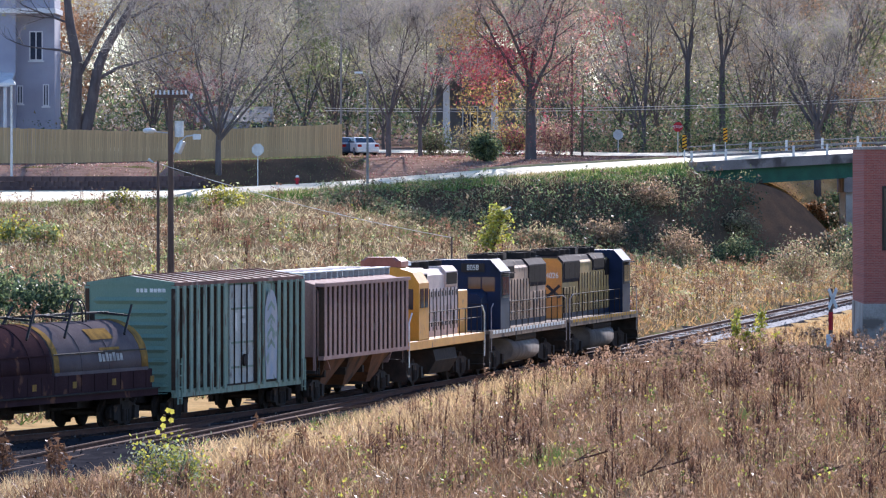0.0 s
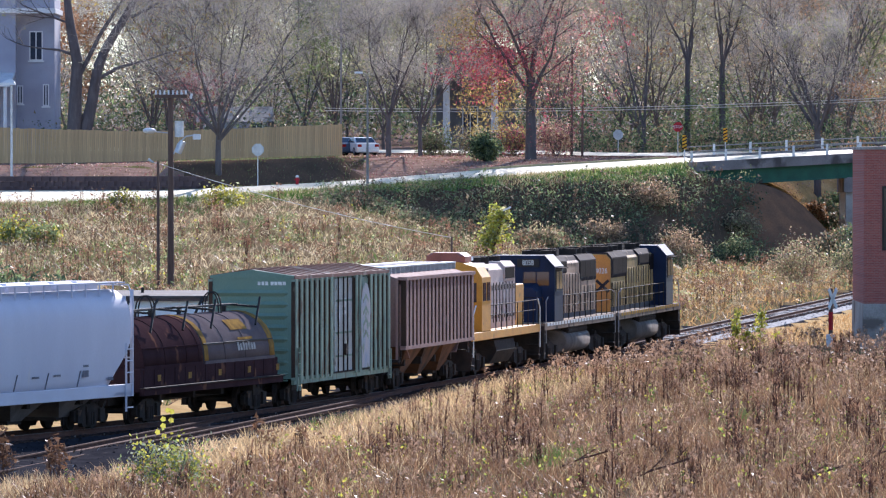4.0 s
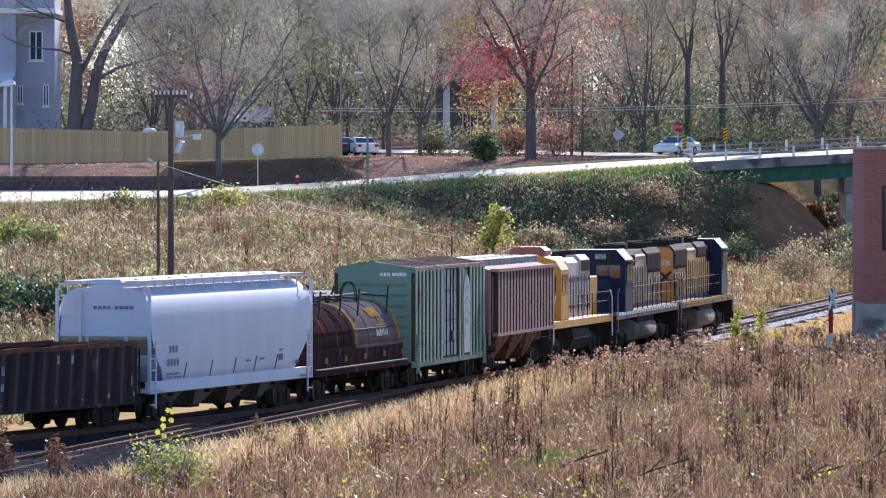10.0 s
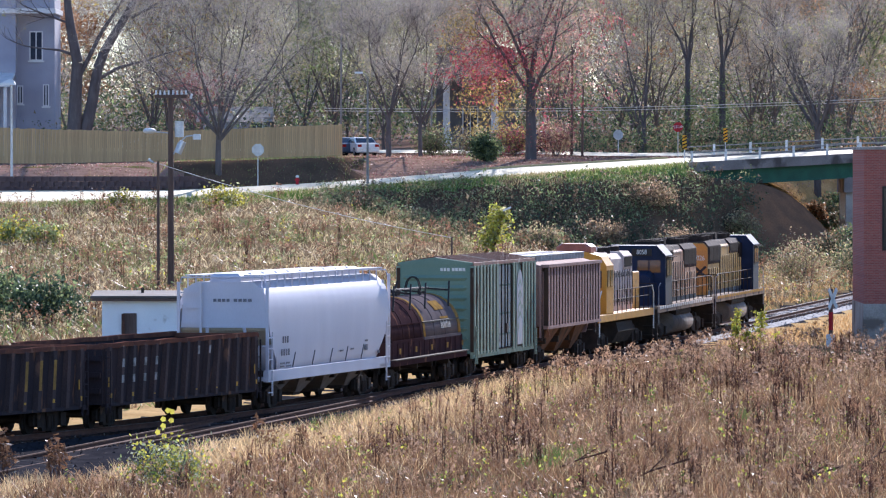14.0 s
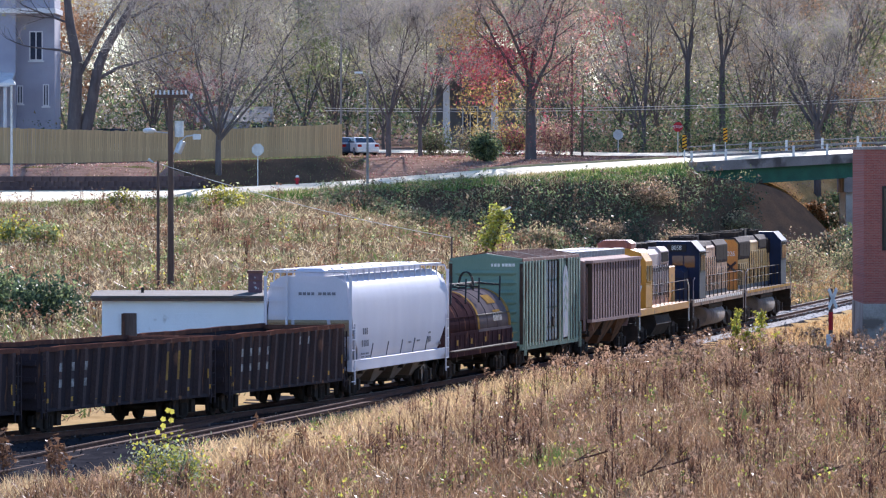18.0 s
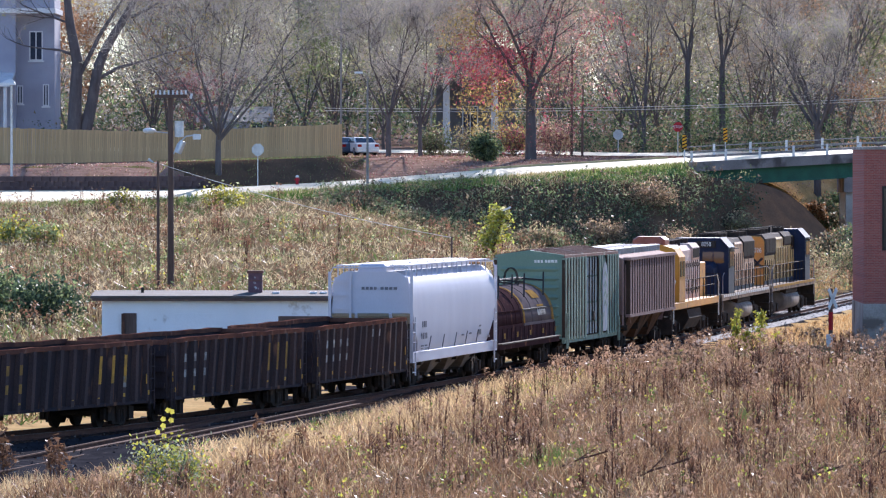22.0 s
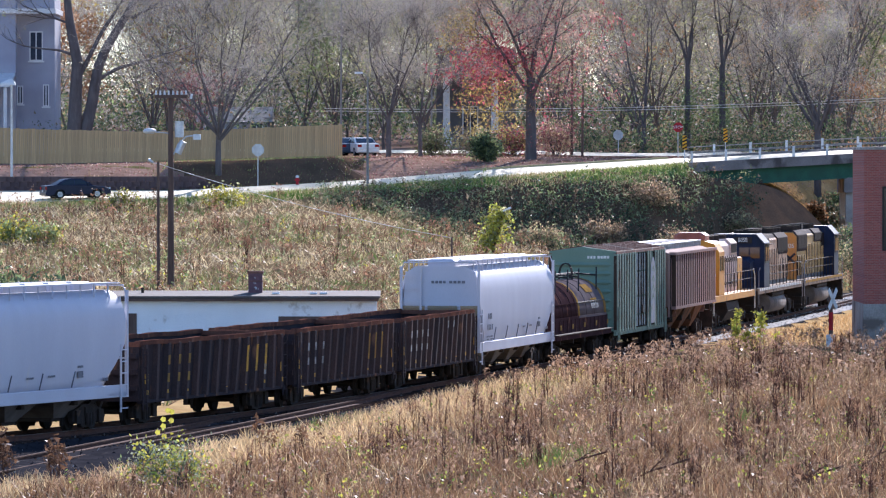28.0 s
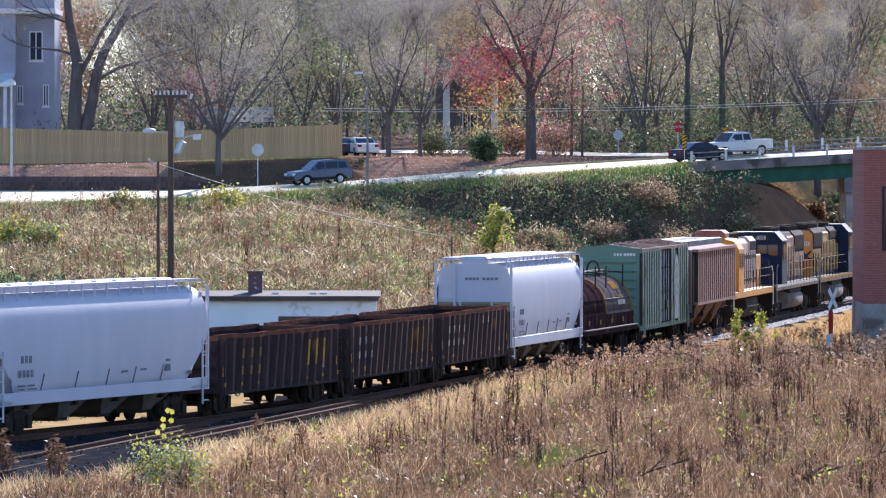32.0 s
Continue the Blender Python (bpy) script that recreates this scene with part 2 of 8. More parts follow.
def land(x, y):
    """Height of the ground."""
    x, y = np.asarray(x, float), np.asarray(y, float)
    xt = np.interp(y, LINE_Y, LINE_X)
    zt = rail_z(np.interp(y, LINE_Y, LINE_S))
    yt = np.interp(x, LINE_X, LINE_Y)
    side = x - xt
    yr, zr, zr2 = np.interp(x, ROAD_X, ROAD_Y), np.interp(x, ROAD_X, ROAD_Z), np.interp(x, ROAD_X, ROAD_Z2)
    crown = np.interp(x, [18.2, 19.2, 22.9, 24.0, 25.2, 26.4, 27.6, 28.8, 30.3, 32, 36, 60], [0, 0.9, 1.65, 1.85, 2.3, 3.0, 4.1, 5.5, 6.8, 7.4, 8.2, 9.0])
    zr, zr2 = np.maximum(zr - crown, 0.2), np.maximum(zr2 - crown, 0.4)
    wid = np.interp(x, [-12, -6, 5, 15, 21], [6, 10, 16, 22, 12])
    foot = np.interp(x, [-120, -31, -12, -6, 2.5, 15, 35], [4.2, 4.6, 5.2, 4.7, 2.6, 0.5, 0.3])
    foot = np.minimum(foot, zr)
    u = np.clip((y - yt) / np.maximum(yr - wid - yt, 5), 0, 1)
    field = zt - 0.35 + (foot - zt + 0.35) * u ** 1.3
    bump = 0.16 * np.sin(x * 0.31 + 1.3) * np.sin(y * 0.173) + 0.10 * np.sin(x * 0.83 + y * 0.41)
    field = field + bump * smooth(u * 6)
    verge = np.where(x > -12, 1.8, 1.0)
    rise = foot + (zr - foot) * smooth((y - (yr - wid)) / np.maximum(wid - verge, 1)) - 0.04
    front = np.where(y > yr - wid, rise, field)
    near = zt - 0.35 + 0.25 * smooth((side - 3) / 6) + bump * smooth((side - 4) / 5)
    near = near + 6.6 * smooth((95 - y) / 75)
    z = np.where((side > 0) & (y < yr - wid), near, front)
    v = y - (yr + 9)
    t1 = np.interp(x, [-31, -7, 5, 18, 40], [7.7, 8.4, 8.35, 8.4, 8.4])
    t2 = np.interp(x, [-31, -18, -7, 5, 18, 30], [8.9, 8.9, 8.75, 8.9, 9.0, 8.9])
    bank = np.clip((v - 1.9) / 3.6, 0, 1) * smooth((x + 22) / 2) * smooth((-6 - x) / 2)
    back = np.where(v < 22, zr2 + (t1 - zr2) * np.maximum(smooth(v / 22), bank), np.where(v < 75, t1 + (t2 - t1) * (v - 22) / 53, t2 + np.interp(v, [75, 260, 3000], [0, 3.0, 14])))
    road = zr + (zr2 - zr) * (y - yr) / 9 - 0.05
    return np.where(v > 0, back, np.where(y > yr, road, z))


def ground_at(x, y):
    return float(land(x, y))
# ---- ground: one sheet to the horizon ----
gx = np.concatenate([[-3000, -1200, -500, -250, -150, -100, -80], np.arange(-66, 67, 1.0), [80, 100, 150, 250, 500, 1200, 3000]])
gy = np.concatenate([[-2500, -800, -250, -60, 0, 20, 40, 60, 80, 95, 110, 130, 145], np.arange(155, 505, 1.6), np.arange(505, 585, 0.8), np.arange(585, 700, 4), [720, 760, 820, 900, 1100, 1500, 2200, 3500]])
GX, GY = np.meshgrid(gx, gy)
GZ = land(GX, GY)
nx, ny = len(gx), len(gy)
ii = np.arange(nx * ny).reshape(ny, nx)
gf = np.stack([ii[:-1, :-1], ii[:-1, 1:], ii[1:, 1:], ii[1:, :-1]], -1).reshape(-1, 4)
cx, cy = (GX[:-1, :-1] + GX[1:, 1:]).ravel() / 2, (GY[:-1, :-1] + GY[1:, 1:]).ravel() / 2
rng = np.random.default_rng(5)
jx, jy = cx + rng.normal(0, 0.5, cx.size), cy + rng.normal(0, 0.7, cx.size)
side = jx - np.interp(jy, LINE_Y, LINE_X)
ryy, rw = np.interp(jx, ROAD_X, ROAD_Y), np.interp(jx, [-12, -6, 5, 15, 21], [6, 10, 16, 22, 12])
edge = np.interp(jy, [150, 182, 207, 252, 286, 300], [-16, -10.5, -6.5, -1.4, 3.0, 6])
kind = np.zeros(cx.size, int)                                            # 0 dry field
kind[(side > 2) & (jy > 332) & (jy < 460)] = 1                           # straw by the line
kind[(side > 0) & (jx < edge) & (jy < 300) & (jy > 120)] = 3             # gravel yard
kind[(abs(side) < np.where(jy > 300, 1.9, 4.2)) & (side > -2.6) & (jy < 520)] = 3
kind[(side < -2.6) & (side > -9) & (jy < 330)] = 1
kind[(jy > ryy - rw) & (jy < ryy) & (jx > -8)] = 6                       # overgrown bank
kind[(jy > ryy - np.where(jx > -8, 1.8 + 0.19 * (rw - 1.8), 5)) & (jy < ryy) & (jx < 18)] = 2
kind[(jx > 22.0) & (jy > ryy - 13)] = 4
kind[(jx > 20.5) & (jy > ryy - 2.5)] = 4
kind[(jx > 19) & (jy > ryy + 3) & (jy < ryy + 14)] = 4
kind[(jy > ryy + 9)] = 5
kind[(jy > ryy + 9) & (jx < -20)] = 5
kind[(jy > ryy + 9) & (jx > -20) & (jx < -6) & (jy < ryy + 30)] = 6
kind[(jx > 20) & (jy > ryy + 3) & (jy < ryy + 110)] = 7
kind[(jx > edge + 0.5) & (jx < edge + 5) & (side > 0) & (jy < 300) & (jy > 185)] = 1
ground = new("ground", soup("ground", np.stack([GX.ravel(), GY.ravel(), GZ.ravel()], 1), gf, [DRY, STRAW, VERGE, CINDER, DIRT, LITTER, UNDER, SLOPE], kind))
ground.data.polygons.foreach_set("use_smooth", np.ones(len(gf), bool))
tagged(ground, "rolling dry grassland with gravel, verge and bank", "ground", kind="structure")

# ---- road: banked asphalt with kerb and yellow line ----
def strip(xs, across, lift):
    """Faces between two offsets over the road's width (0 near edge, 9 far edge)."""
    vs = []
    for x in xs:
        y0, z0, z1 = np.interp(x, ROAD_X, ROAD_Y), np.interp(x, ROAD_X, ROAD_Z), np.interp(x, ROAD_X, ROAD_Z2)
        for a in across:
            vs.append((x, y0 + a, z0 + (z1 - z0) * a / 9 + lift))
    n = len(across)
    fs = [(i * n + j, (i + 1) * n + j, (i + 1) * n + j + 1, i * n + j + 1) for i in range(len(xs) - 1) for j in range(n - 1)]
    return Mesh().add(vs, fs, True)


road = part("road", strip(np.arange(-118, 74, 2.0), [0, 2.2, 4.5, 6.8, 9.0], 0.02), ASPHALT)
tagged(road, "asphalt road climbing to the bridge, coloured pale for sun glare", "road", kind="structure")
PAINT_Y = mat("yellow_road_paint", (0.62, 0.42, 0.06), None, 2, 0.7)
part("centre_line", strip(np.arange(-118, 74, 2.0), [4.35, 4.47], 0.028), PAINT_Y, road, "worn yellow centre line")
part("edge_line", strip(np.arange(-118, 74, 2.0), [0.35, 0.47], 0.028), WHITE, road, "worn white edge line")
kerb = Mesh()
for x in np.arange(2, 17, 1.5):
    for a in (x, ):
        y0, z0 = np.interp(a, ROAD_X, ROAD_Y) + 9, np.interp(a, ROAD_X, ROAD_Z2)
        y1, z1 = np.interp(a + 1.46, ROAD_X, ROAD_Y) + 9, np.interp(a + 1.46, ROAD_X, ROAD_Z2)
        kerb.beam((a, y0 + 0.1, z0 + 0.04), (a + 1.46, y1 + 0.1, z1 + 0.04), 0.2, 0.26)
KERB = mat("yellowed_kerb", (0.55, 0.42, 0.20), (0.45, 0.36, 0.2), 1, 0.85)
tagged(part("kerb", kerb, KERB), "low yellowish concrete kerb along the road", "kerb", kind="structure")

# side street behind the trees
def lane(pts, w, lift, name, m):
    vs, fs = [], []
    for i, (x, y) in enumerate(pts):
        vs += [(x, y, ground_at(x, y) + lift), (x, y + w, max(ground_at(x, y), ground_at(x, y + w)) + lift + 0.2)]
        if i:
            fs.append((2 * i - 2, 2 * i, 2 * i + 1, 2 * i - 1))
    return part(name, Mesh().add(vs, fs, True), m)


def street_y(x):
    return float(np.interp(x, [-60, -7, 8, 11, 16, 19.5, 24, 60], [590, 585, 575, 563, 557, 563, 578, 584]))


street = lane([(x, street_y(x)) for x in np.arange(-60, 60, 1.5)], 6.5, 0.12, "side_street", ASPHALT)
tagged(street, "pale asphalt side street behind the trees", "road", kind="structure")

# ---- bridge ----
bridge = thing("bridge", "road bridge with green steel girder, concrete deck edge and steel railings", "bridge", kind="structure")
bx = np.arange(18.2, 73, 2.0)
def edge_pt(x, a, dz):
    z0, z1 = np.interp(x, ROAD_X, ROAD_Z), np.interp(x, ROAD_X, ROAD_Z2)
    return (float(x), float(np.interp(x, ROAD_X, ROAD_Y) + a), float(z0 + (z1 - z0) * a / 9 + dz))
def along(a, z_lo, z_hi, t, name, m, label=""):
    k = Mesh()
    rings = [[edge_pt(x, a - t / 2, z_lo), edge_pt(x, a + t / 2, z_lo), edge_pt(x, a + t / 2, z_hi), edge_pt(x, a - t / 2, z_hi)] for x in bx]
    return part(name, k.loft(rings), m, bridge, label)
along(4.5, -0.35, -0.02, 9.6, "deck", CONCRETE)
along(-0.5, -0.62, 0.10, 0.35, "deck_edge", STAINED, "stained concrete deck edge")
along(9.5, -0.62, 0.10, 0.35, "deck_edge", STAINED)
for a in (0.2, 3.0, 6.0, 8.8):
    along(a, -1.75, -0.35, 0.06, "girder", GREEN_STEEL, "faded green steel girder")
    along(a, -1.79, -1.72, 0.40, "girder_flange", GREEN_STEEL)
for a, gap, first in ((-0.5, 2.62, 18.5), (9.5, 2.85, 20.6)):
    x = first
    while x < 70:
        p = edge_pt(x, a, 0)
        part("railing_post", Mesh().box(p[0] - 0.09, p[0] + 0.09, p[1] - 0.1, p[1] + 0.1, p[2] + 0.05, p[2] + 0.92), GALV, bridge)
        x += gap
    for h in (0.42, 0.78):
        k = Mesh()
        pts = [edge_pt(x, a + (0.13 if a > 4 else 0.13), h) for x in bx]
        for p, q in zip(pts, pts[1:]):
            k.beam(p, q, 0.05, 0.08)
        part("railing_bar", k, RAILING, bridge)
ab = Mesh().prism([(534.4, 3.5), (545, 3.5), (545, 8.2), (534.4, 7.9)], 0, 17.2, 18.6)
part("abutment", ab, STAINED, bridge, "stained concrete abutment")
for x in (31.0, 46.0, 60.0):
    zt_ = edge_pt(x, 0, 0)[2]
    y_ = float(np.interp(x, ROAD_X, ROAD_Y))
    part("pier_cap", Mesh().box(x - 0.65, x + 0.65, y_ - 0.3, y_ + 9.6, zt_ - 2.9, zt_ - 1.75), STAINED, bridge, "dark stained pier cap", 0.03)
    for a in (0.5, 8.5):
        part("pier_column", Mesh().box(x - 0.5, x + 0.5, y_ + a - 0.5, y_ + a + 0.5, -0.5, zt_ - 2.85), CONCRETE, bridge)

# ---- brick building at the right-hand edge ----
RB_X, RB_Y = 18.98, 324.0
RB_Z = 8.7
bb = thing("brick_building", "red brick building corner on a grey concrete base", "building")
part("wall", Mesh().box(RB_X, RB_X + 4.2, RB_Y, RB_Y + 9, 1.75, RB_Z), BRICKWALL, bb)
part("base_wall", Mesh().box(RB_X - 0.03, RB_X + 4.23, RB_Y - 0.03, RB_Y + 9, -0.8, 1.75), CONCRETE, bb, "rendered concrete base")
part("parapet_cap", Mesh().box(RB_X - 0.06, RB_X + 4.26, RB_Y - 0.06, RB_Y + 9, RB_Z, RB_Z + 0.12), CONCRETE, bb)
wf = part("window_frame", Mesh().box(RB_X + 0.82, RB_X + 2.0, RB_Y - 0.05, RB_Y + 0.04, 4.15, 7.05), BLACK, bb)
part("pane", Mesh().box(RB_X + 0.9, RB_X + 1.92, RB_Y - 0.06, RB_Y - 0.03, 4.25, 6.95), GLASS, wf)
# ---- railway: rails, ties, ballast, the siding ----
def rail_line(pts, name, label, parent=None, head=None):
    """One rail: foot, web and polished head, along pts (x, y, z of the rail head, unit side vector)."""
    head = head or RAILTOP
    prof = ((-0.07, -0.18), (0.07, -0.18), (0.07, -0.16), (0.015, -0.13), (0.015, -0.05), (0.036, -0.035), (0.036, -0.004), (-0.036, -0.004), (-0.036, -0.035), (-0.015, -0.05), (-0.015, -0.13), (-0.07, -0.16))
    r = part(name, Mesh().loft([[(p[0] + n[0] * a, p[1] + n[1] * a, p[2] + b) for a, b in prof] for p, n in pts]), RAIL, parent, label)
    part("rail_head", Mesh().loft([[(p[0] + n[0] * a, p[1] + n[1] * a, p[2] + b) for a, b in ((-0.034, -0.003), (0.034, -0.003), (0.034, 0.002), (-0.034, 0.002))] for p, n in pts]), head, r)
    return r


def line_pts(ss, off):
    out = []
    for s in ss:
        p, h = on_track(s), np.interp(s, LINE_S, LINE_H)
        n = (math.cos(h), -math.sin(h))
        out.append(((p[0] + n[0] * off, p[1] + n[1] * off, p[2]), n))
    return out


railway = thing("railway_track", "main line of rusty rails on dark wooden ties and pale ballast", "railway track", kind="structure")
for off in (-0.7525, 0.7525):
    rail_line(line_pts(np.arange(-60, 330, 2.0), off), "rail", "", railway)
END_P, END_H = on_track(34), radians(8.8)


def siding(d):
    """A point d metres back along the siding, which leaves the line by a long straight."""
    e = min(d / 18, 1) ** 2 * 0.5
    return (END_P[0] - d * math.sin(END_H) + (0.35 if d > 0 else 0) * e, END_P[1] - d * math.cos(END_H), float(END_P[2]) - 0.01)


spur = thing("siding_track", "disused siding of rusty rails curving off the main line", "railway track", kind="structure")
sn = (math.cos(END_H), -math.sin(END_H))
for off in (-0.7525, 0.7525):
    pts = []
    for d in np.arange(8, 120, 2.0):
        p = siding(d)
        pts.append(((p[0] + sn[0] * off, p[1] + sn[1] * off, p[2]), sn))
    rail_line(pts, "rail", "", spur, RAIL)

# ballast shoulders as one bumpy strip per track
def bed(frames, half, name, parent, m=None):
    vs, fs = [], []
    prof = [-half - 0.9, -half - 0.3, -half, -half * 0.5, 0, half * 0.5, half, half + 0.3, half + 0.9]
    drop = [-0.62, -0.34, -0.20, -0.17, -0.17, -0.17, -0.20, -0.34, -0.62]
    for p, n in frames:
        for a, d in zip(prof, drop):
            vs.append((p[0] + n[0] * a, p[1] + n[1] * a, p[2] + d + random.uniform(-0.025, 0.025)))
    k = len(prof)
    fs = [(i * k + j, i * k + j + 1, (i + 1) * k + j + 1, (i + 1) * k + j) for i in range(len(frames) - 1) for j in range(k - 1)]
    return part(name, Mesh().add(vs, fs), m or GRAVEL, parent, "dark cinder ballast" if m else "pale crushed stone ballast")


bed(line_pts(np.arange(-60, 100.1, 0.6), 0), 1.35, "ballast", railway, CINDER)
bed(line_pts(np.arange(99.6, 330, 0.6), 0), 1.35, "ballast", railway)
bed([(siding(d), sn) for d in np.arange(6, 120, 0.6)], 1.25, "ballast", spur, CINDER)
tie_me = Mesh().box(-1.3, 1.3, -0.115, 0.115, -0.2, 0).data("tie", TIE)
for i in range(290):
    s = -32 + i * 0.56
    p, h = on_track(s), float(np.interp(s, LINE_S, LINE_H))
    t = new("tie", tie_me)
    t.parent = railway
    t.matrix_basis = pose(p[0] + random.uniform(-0.04, 0.04), p[1], p[2] - 0.165, 0, 0, -math.degrees(h) + random.uniform(-1.5, 1.5))
for i in range(110):
    d = 9 + i * 0.6
    p = siding(d)
    t = new("tie", tie_me)
    t.parent = spur
    t.matrix_basis = pose(p[0], p[1], p[2] - 0.165, 0, 0, -8.8 + random.uniform(-2, 2))
rest = Mesh()
for s in np.concatenate([np.arange(-60, -32.3, 0.56), np.arange(131, 240, 0.56)]):
    p, h = on_track(s), float(np.interp(s, LINE_S, LINE_H))
    c, q = math.cos(h), math.sin(h)
    rest.beam((p[0] - 1.3 * c, p[1] + 1.3 * q, p[2] - 0.26), (p[0] + 1.3 * c, p[1] - 1.3 * q, p[2] - 0.26), 0.23, 0.19)
tagged(part("tie_rows", rest, TIE, railway), kind="stuff")

# ---- white shed by the line ----
SH_Y = 285.0
CHIMNEY = mat("purplish_brick", (0.19, 0.10, 0.11), (0.13, 0.075, 0.085), 6, 0.9, bump=0.3, fine=12, spots=(0.55, 0.52, 0.50), spot_scale=5.0, spot_at=0.6)
shed = thing("shed", "long low whitewashed shed with dark flat roof and chimney", "shed")
sx0, sx1 = -13.53, -2.65
szb, szt = 0.0, 2.72
SHED_W = mat("whitewashed_boards", (0.90, 0.90, 0.89), (0.84, 0.84, 0.83), 0.8, 0.7, bump=0.08, spots=(0.45, 0.40, 0.33), spot_scale=1.1, spot_at=0.67, grain=0.4, spec=0.05)
SLATE_ROOF = mat("tarred_roof", (0.085, 0.07, 0.062), (0.13, 0.11, 0.10), 0.7, 0.9, bump=0.2)
part("wall", Mesh().box(sx0, sx1, SH_Y, SH_Y + 3.4, szb, szt), SHED_W, shed, bevel=0.02)
part("roof", Mesh().prism([(SH_Y - 0.35, 2.76), (SH_Y + 3.7, 2.93), (SH_Y + 3.7, 3.01), (SH_Y - 0.35, 2.86)], 0, sx0 - 0.45, sx1 + 0.15), SLATE_ROOF, shed, "dark tarred flat roof", 0.02)
part("fascia", Mesh().box(sx0 - 0.4, sx1 + 0.1, SH_Y - 0.33, SH_Y - 0.29, 2.66, 2.80), WOOD, shed)
wd = part("doorway", Mesh().box(sx0 + 0.85, sx0 + 1.38, SH_Y - 0.03, SH_Y + 0.05, 0.9, 2.17), WOOD, shed, "dark boarded opening")
part("shutter", Mesh().box(sx0 + 0.78, sx0 + 0.90, SH_Y - 0.12, SH_Y - 0.03, 1.0, 2.15), RAIL, wd)
part("blocked_door", Mesh().box(sx0 + 2.9, sx0 + 4.5, SH_Y - 0.025, SH_Y + 0.05, 0.1, 2.15), SHED_W, shed, bevel=0.01)
part("opening", Mesh().box(sx0 + 7.0, sx0 + 9.0, SH_Y - 0.02, SH_Y + 0.05, 1.2, 2.05), WOOD, shed, "low dark opening")
ch = part("chimney", Mesh().box(-7.78, -7.22, SH_Y + 2.0, SH_Y + 2.55, 2.85, 3.72), CHIMNEY, shed, "purplish brick chimney flecked with old paint")
part("chimney_cap", Mesh().box(-7.83, -7.17, SH_Y + 1.95, SH_Y + 2.6, 3.72, 3.82), MORTAR, ch)
part("chimney_course", Mesh().box(-7.80, -7.20, SH_Y + 1.98, SH_Y + 2.57, 3.4, 3.44), MORTAR, ch)
part("roof_vent", Mesh().cyl((-12.0, SH_Y + 2, 2.9), (-12.0, SH_Y + 2, 3.15), 0.06, n=8), BLACK, shed)
for x in (-5.3, -4.9, -6.8):
    part("roof_patch", Mesh().box(x, x + 0.28, SH_Y + 1.0, SH_Y + 1.4, 2.93, 2.99), SHED_W, shed)
part("annex", Mesh().box(sx1 - 0.35, sx1 + 0.02, SH_Y - 0.05, SH_Y + 0.02, 0, 2.62), SHED_W, shed)

# ---- utility poles ----
PX, PY = -13.45, 355.0
pz = ground_at(PX, PY)
up = thing("utility_pole", "dark wooden utility pole with crossarm, transformers and street lamp", "utility pole")
part("shaft", Mesh().cyl((PX, PY, pz - 0.4), (PX, PY, 11.75), 0.17, 0.12, 12), WOOD, up)
arm = part("crossarm", Mesh().box(PX - 0.78, PX + 0.82, PY - 0.18, PY - 0.06, 11.28, 11.45).box(PX - 0.78, PX + 0.82, PY + 0.06, PY + 0.18, 11.28, 11.45), WOOD, up, "double wooden crossarm")
for i in range(8):
    part("insulator", Mesh().cyl((PX - 0.72 + i * 0.21, PY - 0.12, 11.45), (PX - 0.72 + i * 0.21, PY - 0.12, 11.66), 0.055, 0.04, 8), GALV, arm, "pale glass insulator")
part("cutout", Mesh().cyl((PX + 0.98, PY, 11.25), (PX + 1.05, PY, 11.5), 0.06, n=8), WHITE, up)
part("transformer", Mesh().cyl((PX + 0.42, PY - 0.1, 9.35), (PX + 0.42, PY - 0.1, 10.15), 0.23, n=14), GALV, up, "grey transformer can")
part("transformer", Mesh().cyl((PX + 0.36, PY - 0.2, 8.55), (PX + 0.62, PY - 0.2, 9.15), 0.17, n=12), GALV, up, "tilted grey can")
lamp = part("lamp_arm", Mesh().tube([(PX + 0.15, PY, 8.5), (PX + 0.35, PY, 9.0), (PX + 0.75, PY - 0.1, 9.38), (PX + 1.2, PY - 0.1, 9.45)], 0.04), GALV, up)
part("lamp_head", Mesh().box(PX + 1.1, PX + 1.48, PY - 0.25, PY + 0.05, 9.22, 9.5), WHITE, lamp, "white lamp head", 0.03)
part("lamp_arm", Mesh().tube([(PX - 0.1, PY, 9.55), (PX - 0.8, PY, 9.62)], 0.03), GALV, up)
part("lamp_head", Mesh().ball((PX - 1.05, PY, 9.66), 0.34, 10, 0.45), WHITE, up, "white lamp dome")
TX, TY = -13.95, 352.0
tp = thing("guy_pole", "thin weathered wooden pole with sagging guy cable", "utility pole")
part("shaft", Mesh().cyl((TX, TY, ground_at(TX, TY) - 0.3), (TX, TY, 8.15), 0.085, 0.065, 10), WOOD, tp)
part("pole_lamp", Mesh().cyl((TX - 0.25, TY, 8.1), (TX - 0.5, TY, 8.25), 0.05, 0.09, 8).beam((TX - 0.3, TY, 8.12), (TX, TY, 8.05), 0.03), GALV, tp)
k = Mesh()
g0, g1 = Vector((TX, TY, 8.05)), Vector((0.45, 372, 4.2))
pts = [g0.lerp(g1, i / 24) - Vector((0, 0, 1.1 * (i / 24) * (1 - i / 24))) for i in range(25)]
k.tube(pts, 0.016, 4)
part("anchor_post", Mesh().cyl((0.45, 372, ground_at(0.45, 372) - 0.3), (0.45, 372, 4.25), 0.06, 0.05, 8), WOOD, tp)
part("guy_cable", k, CABLE, tp, "pale marked cable")
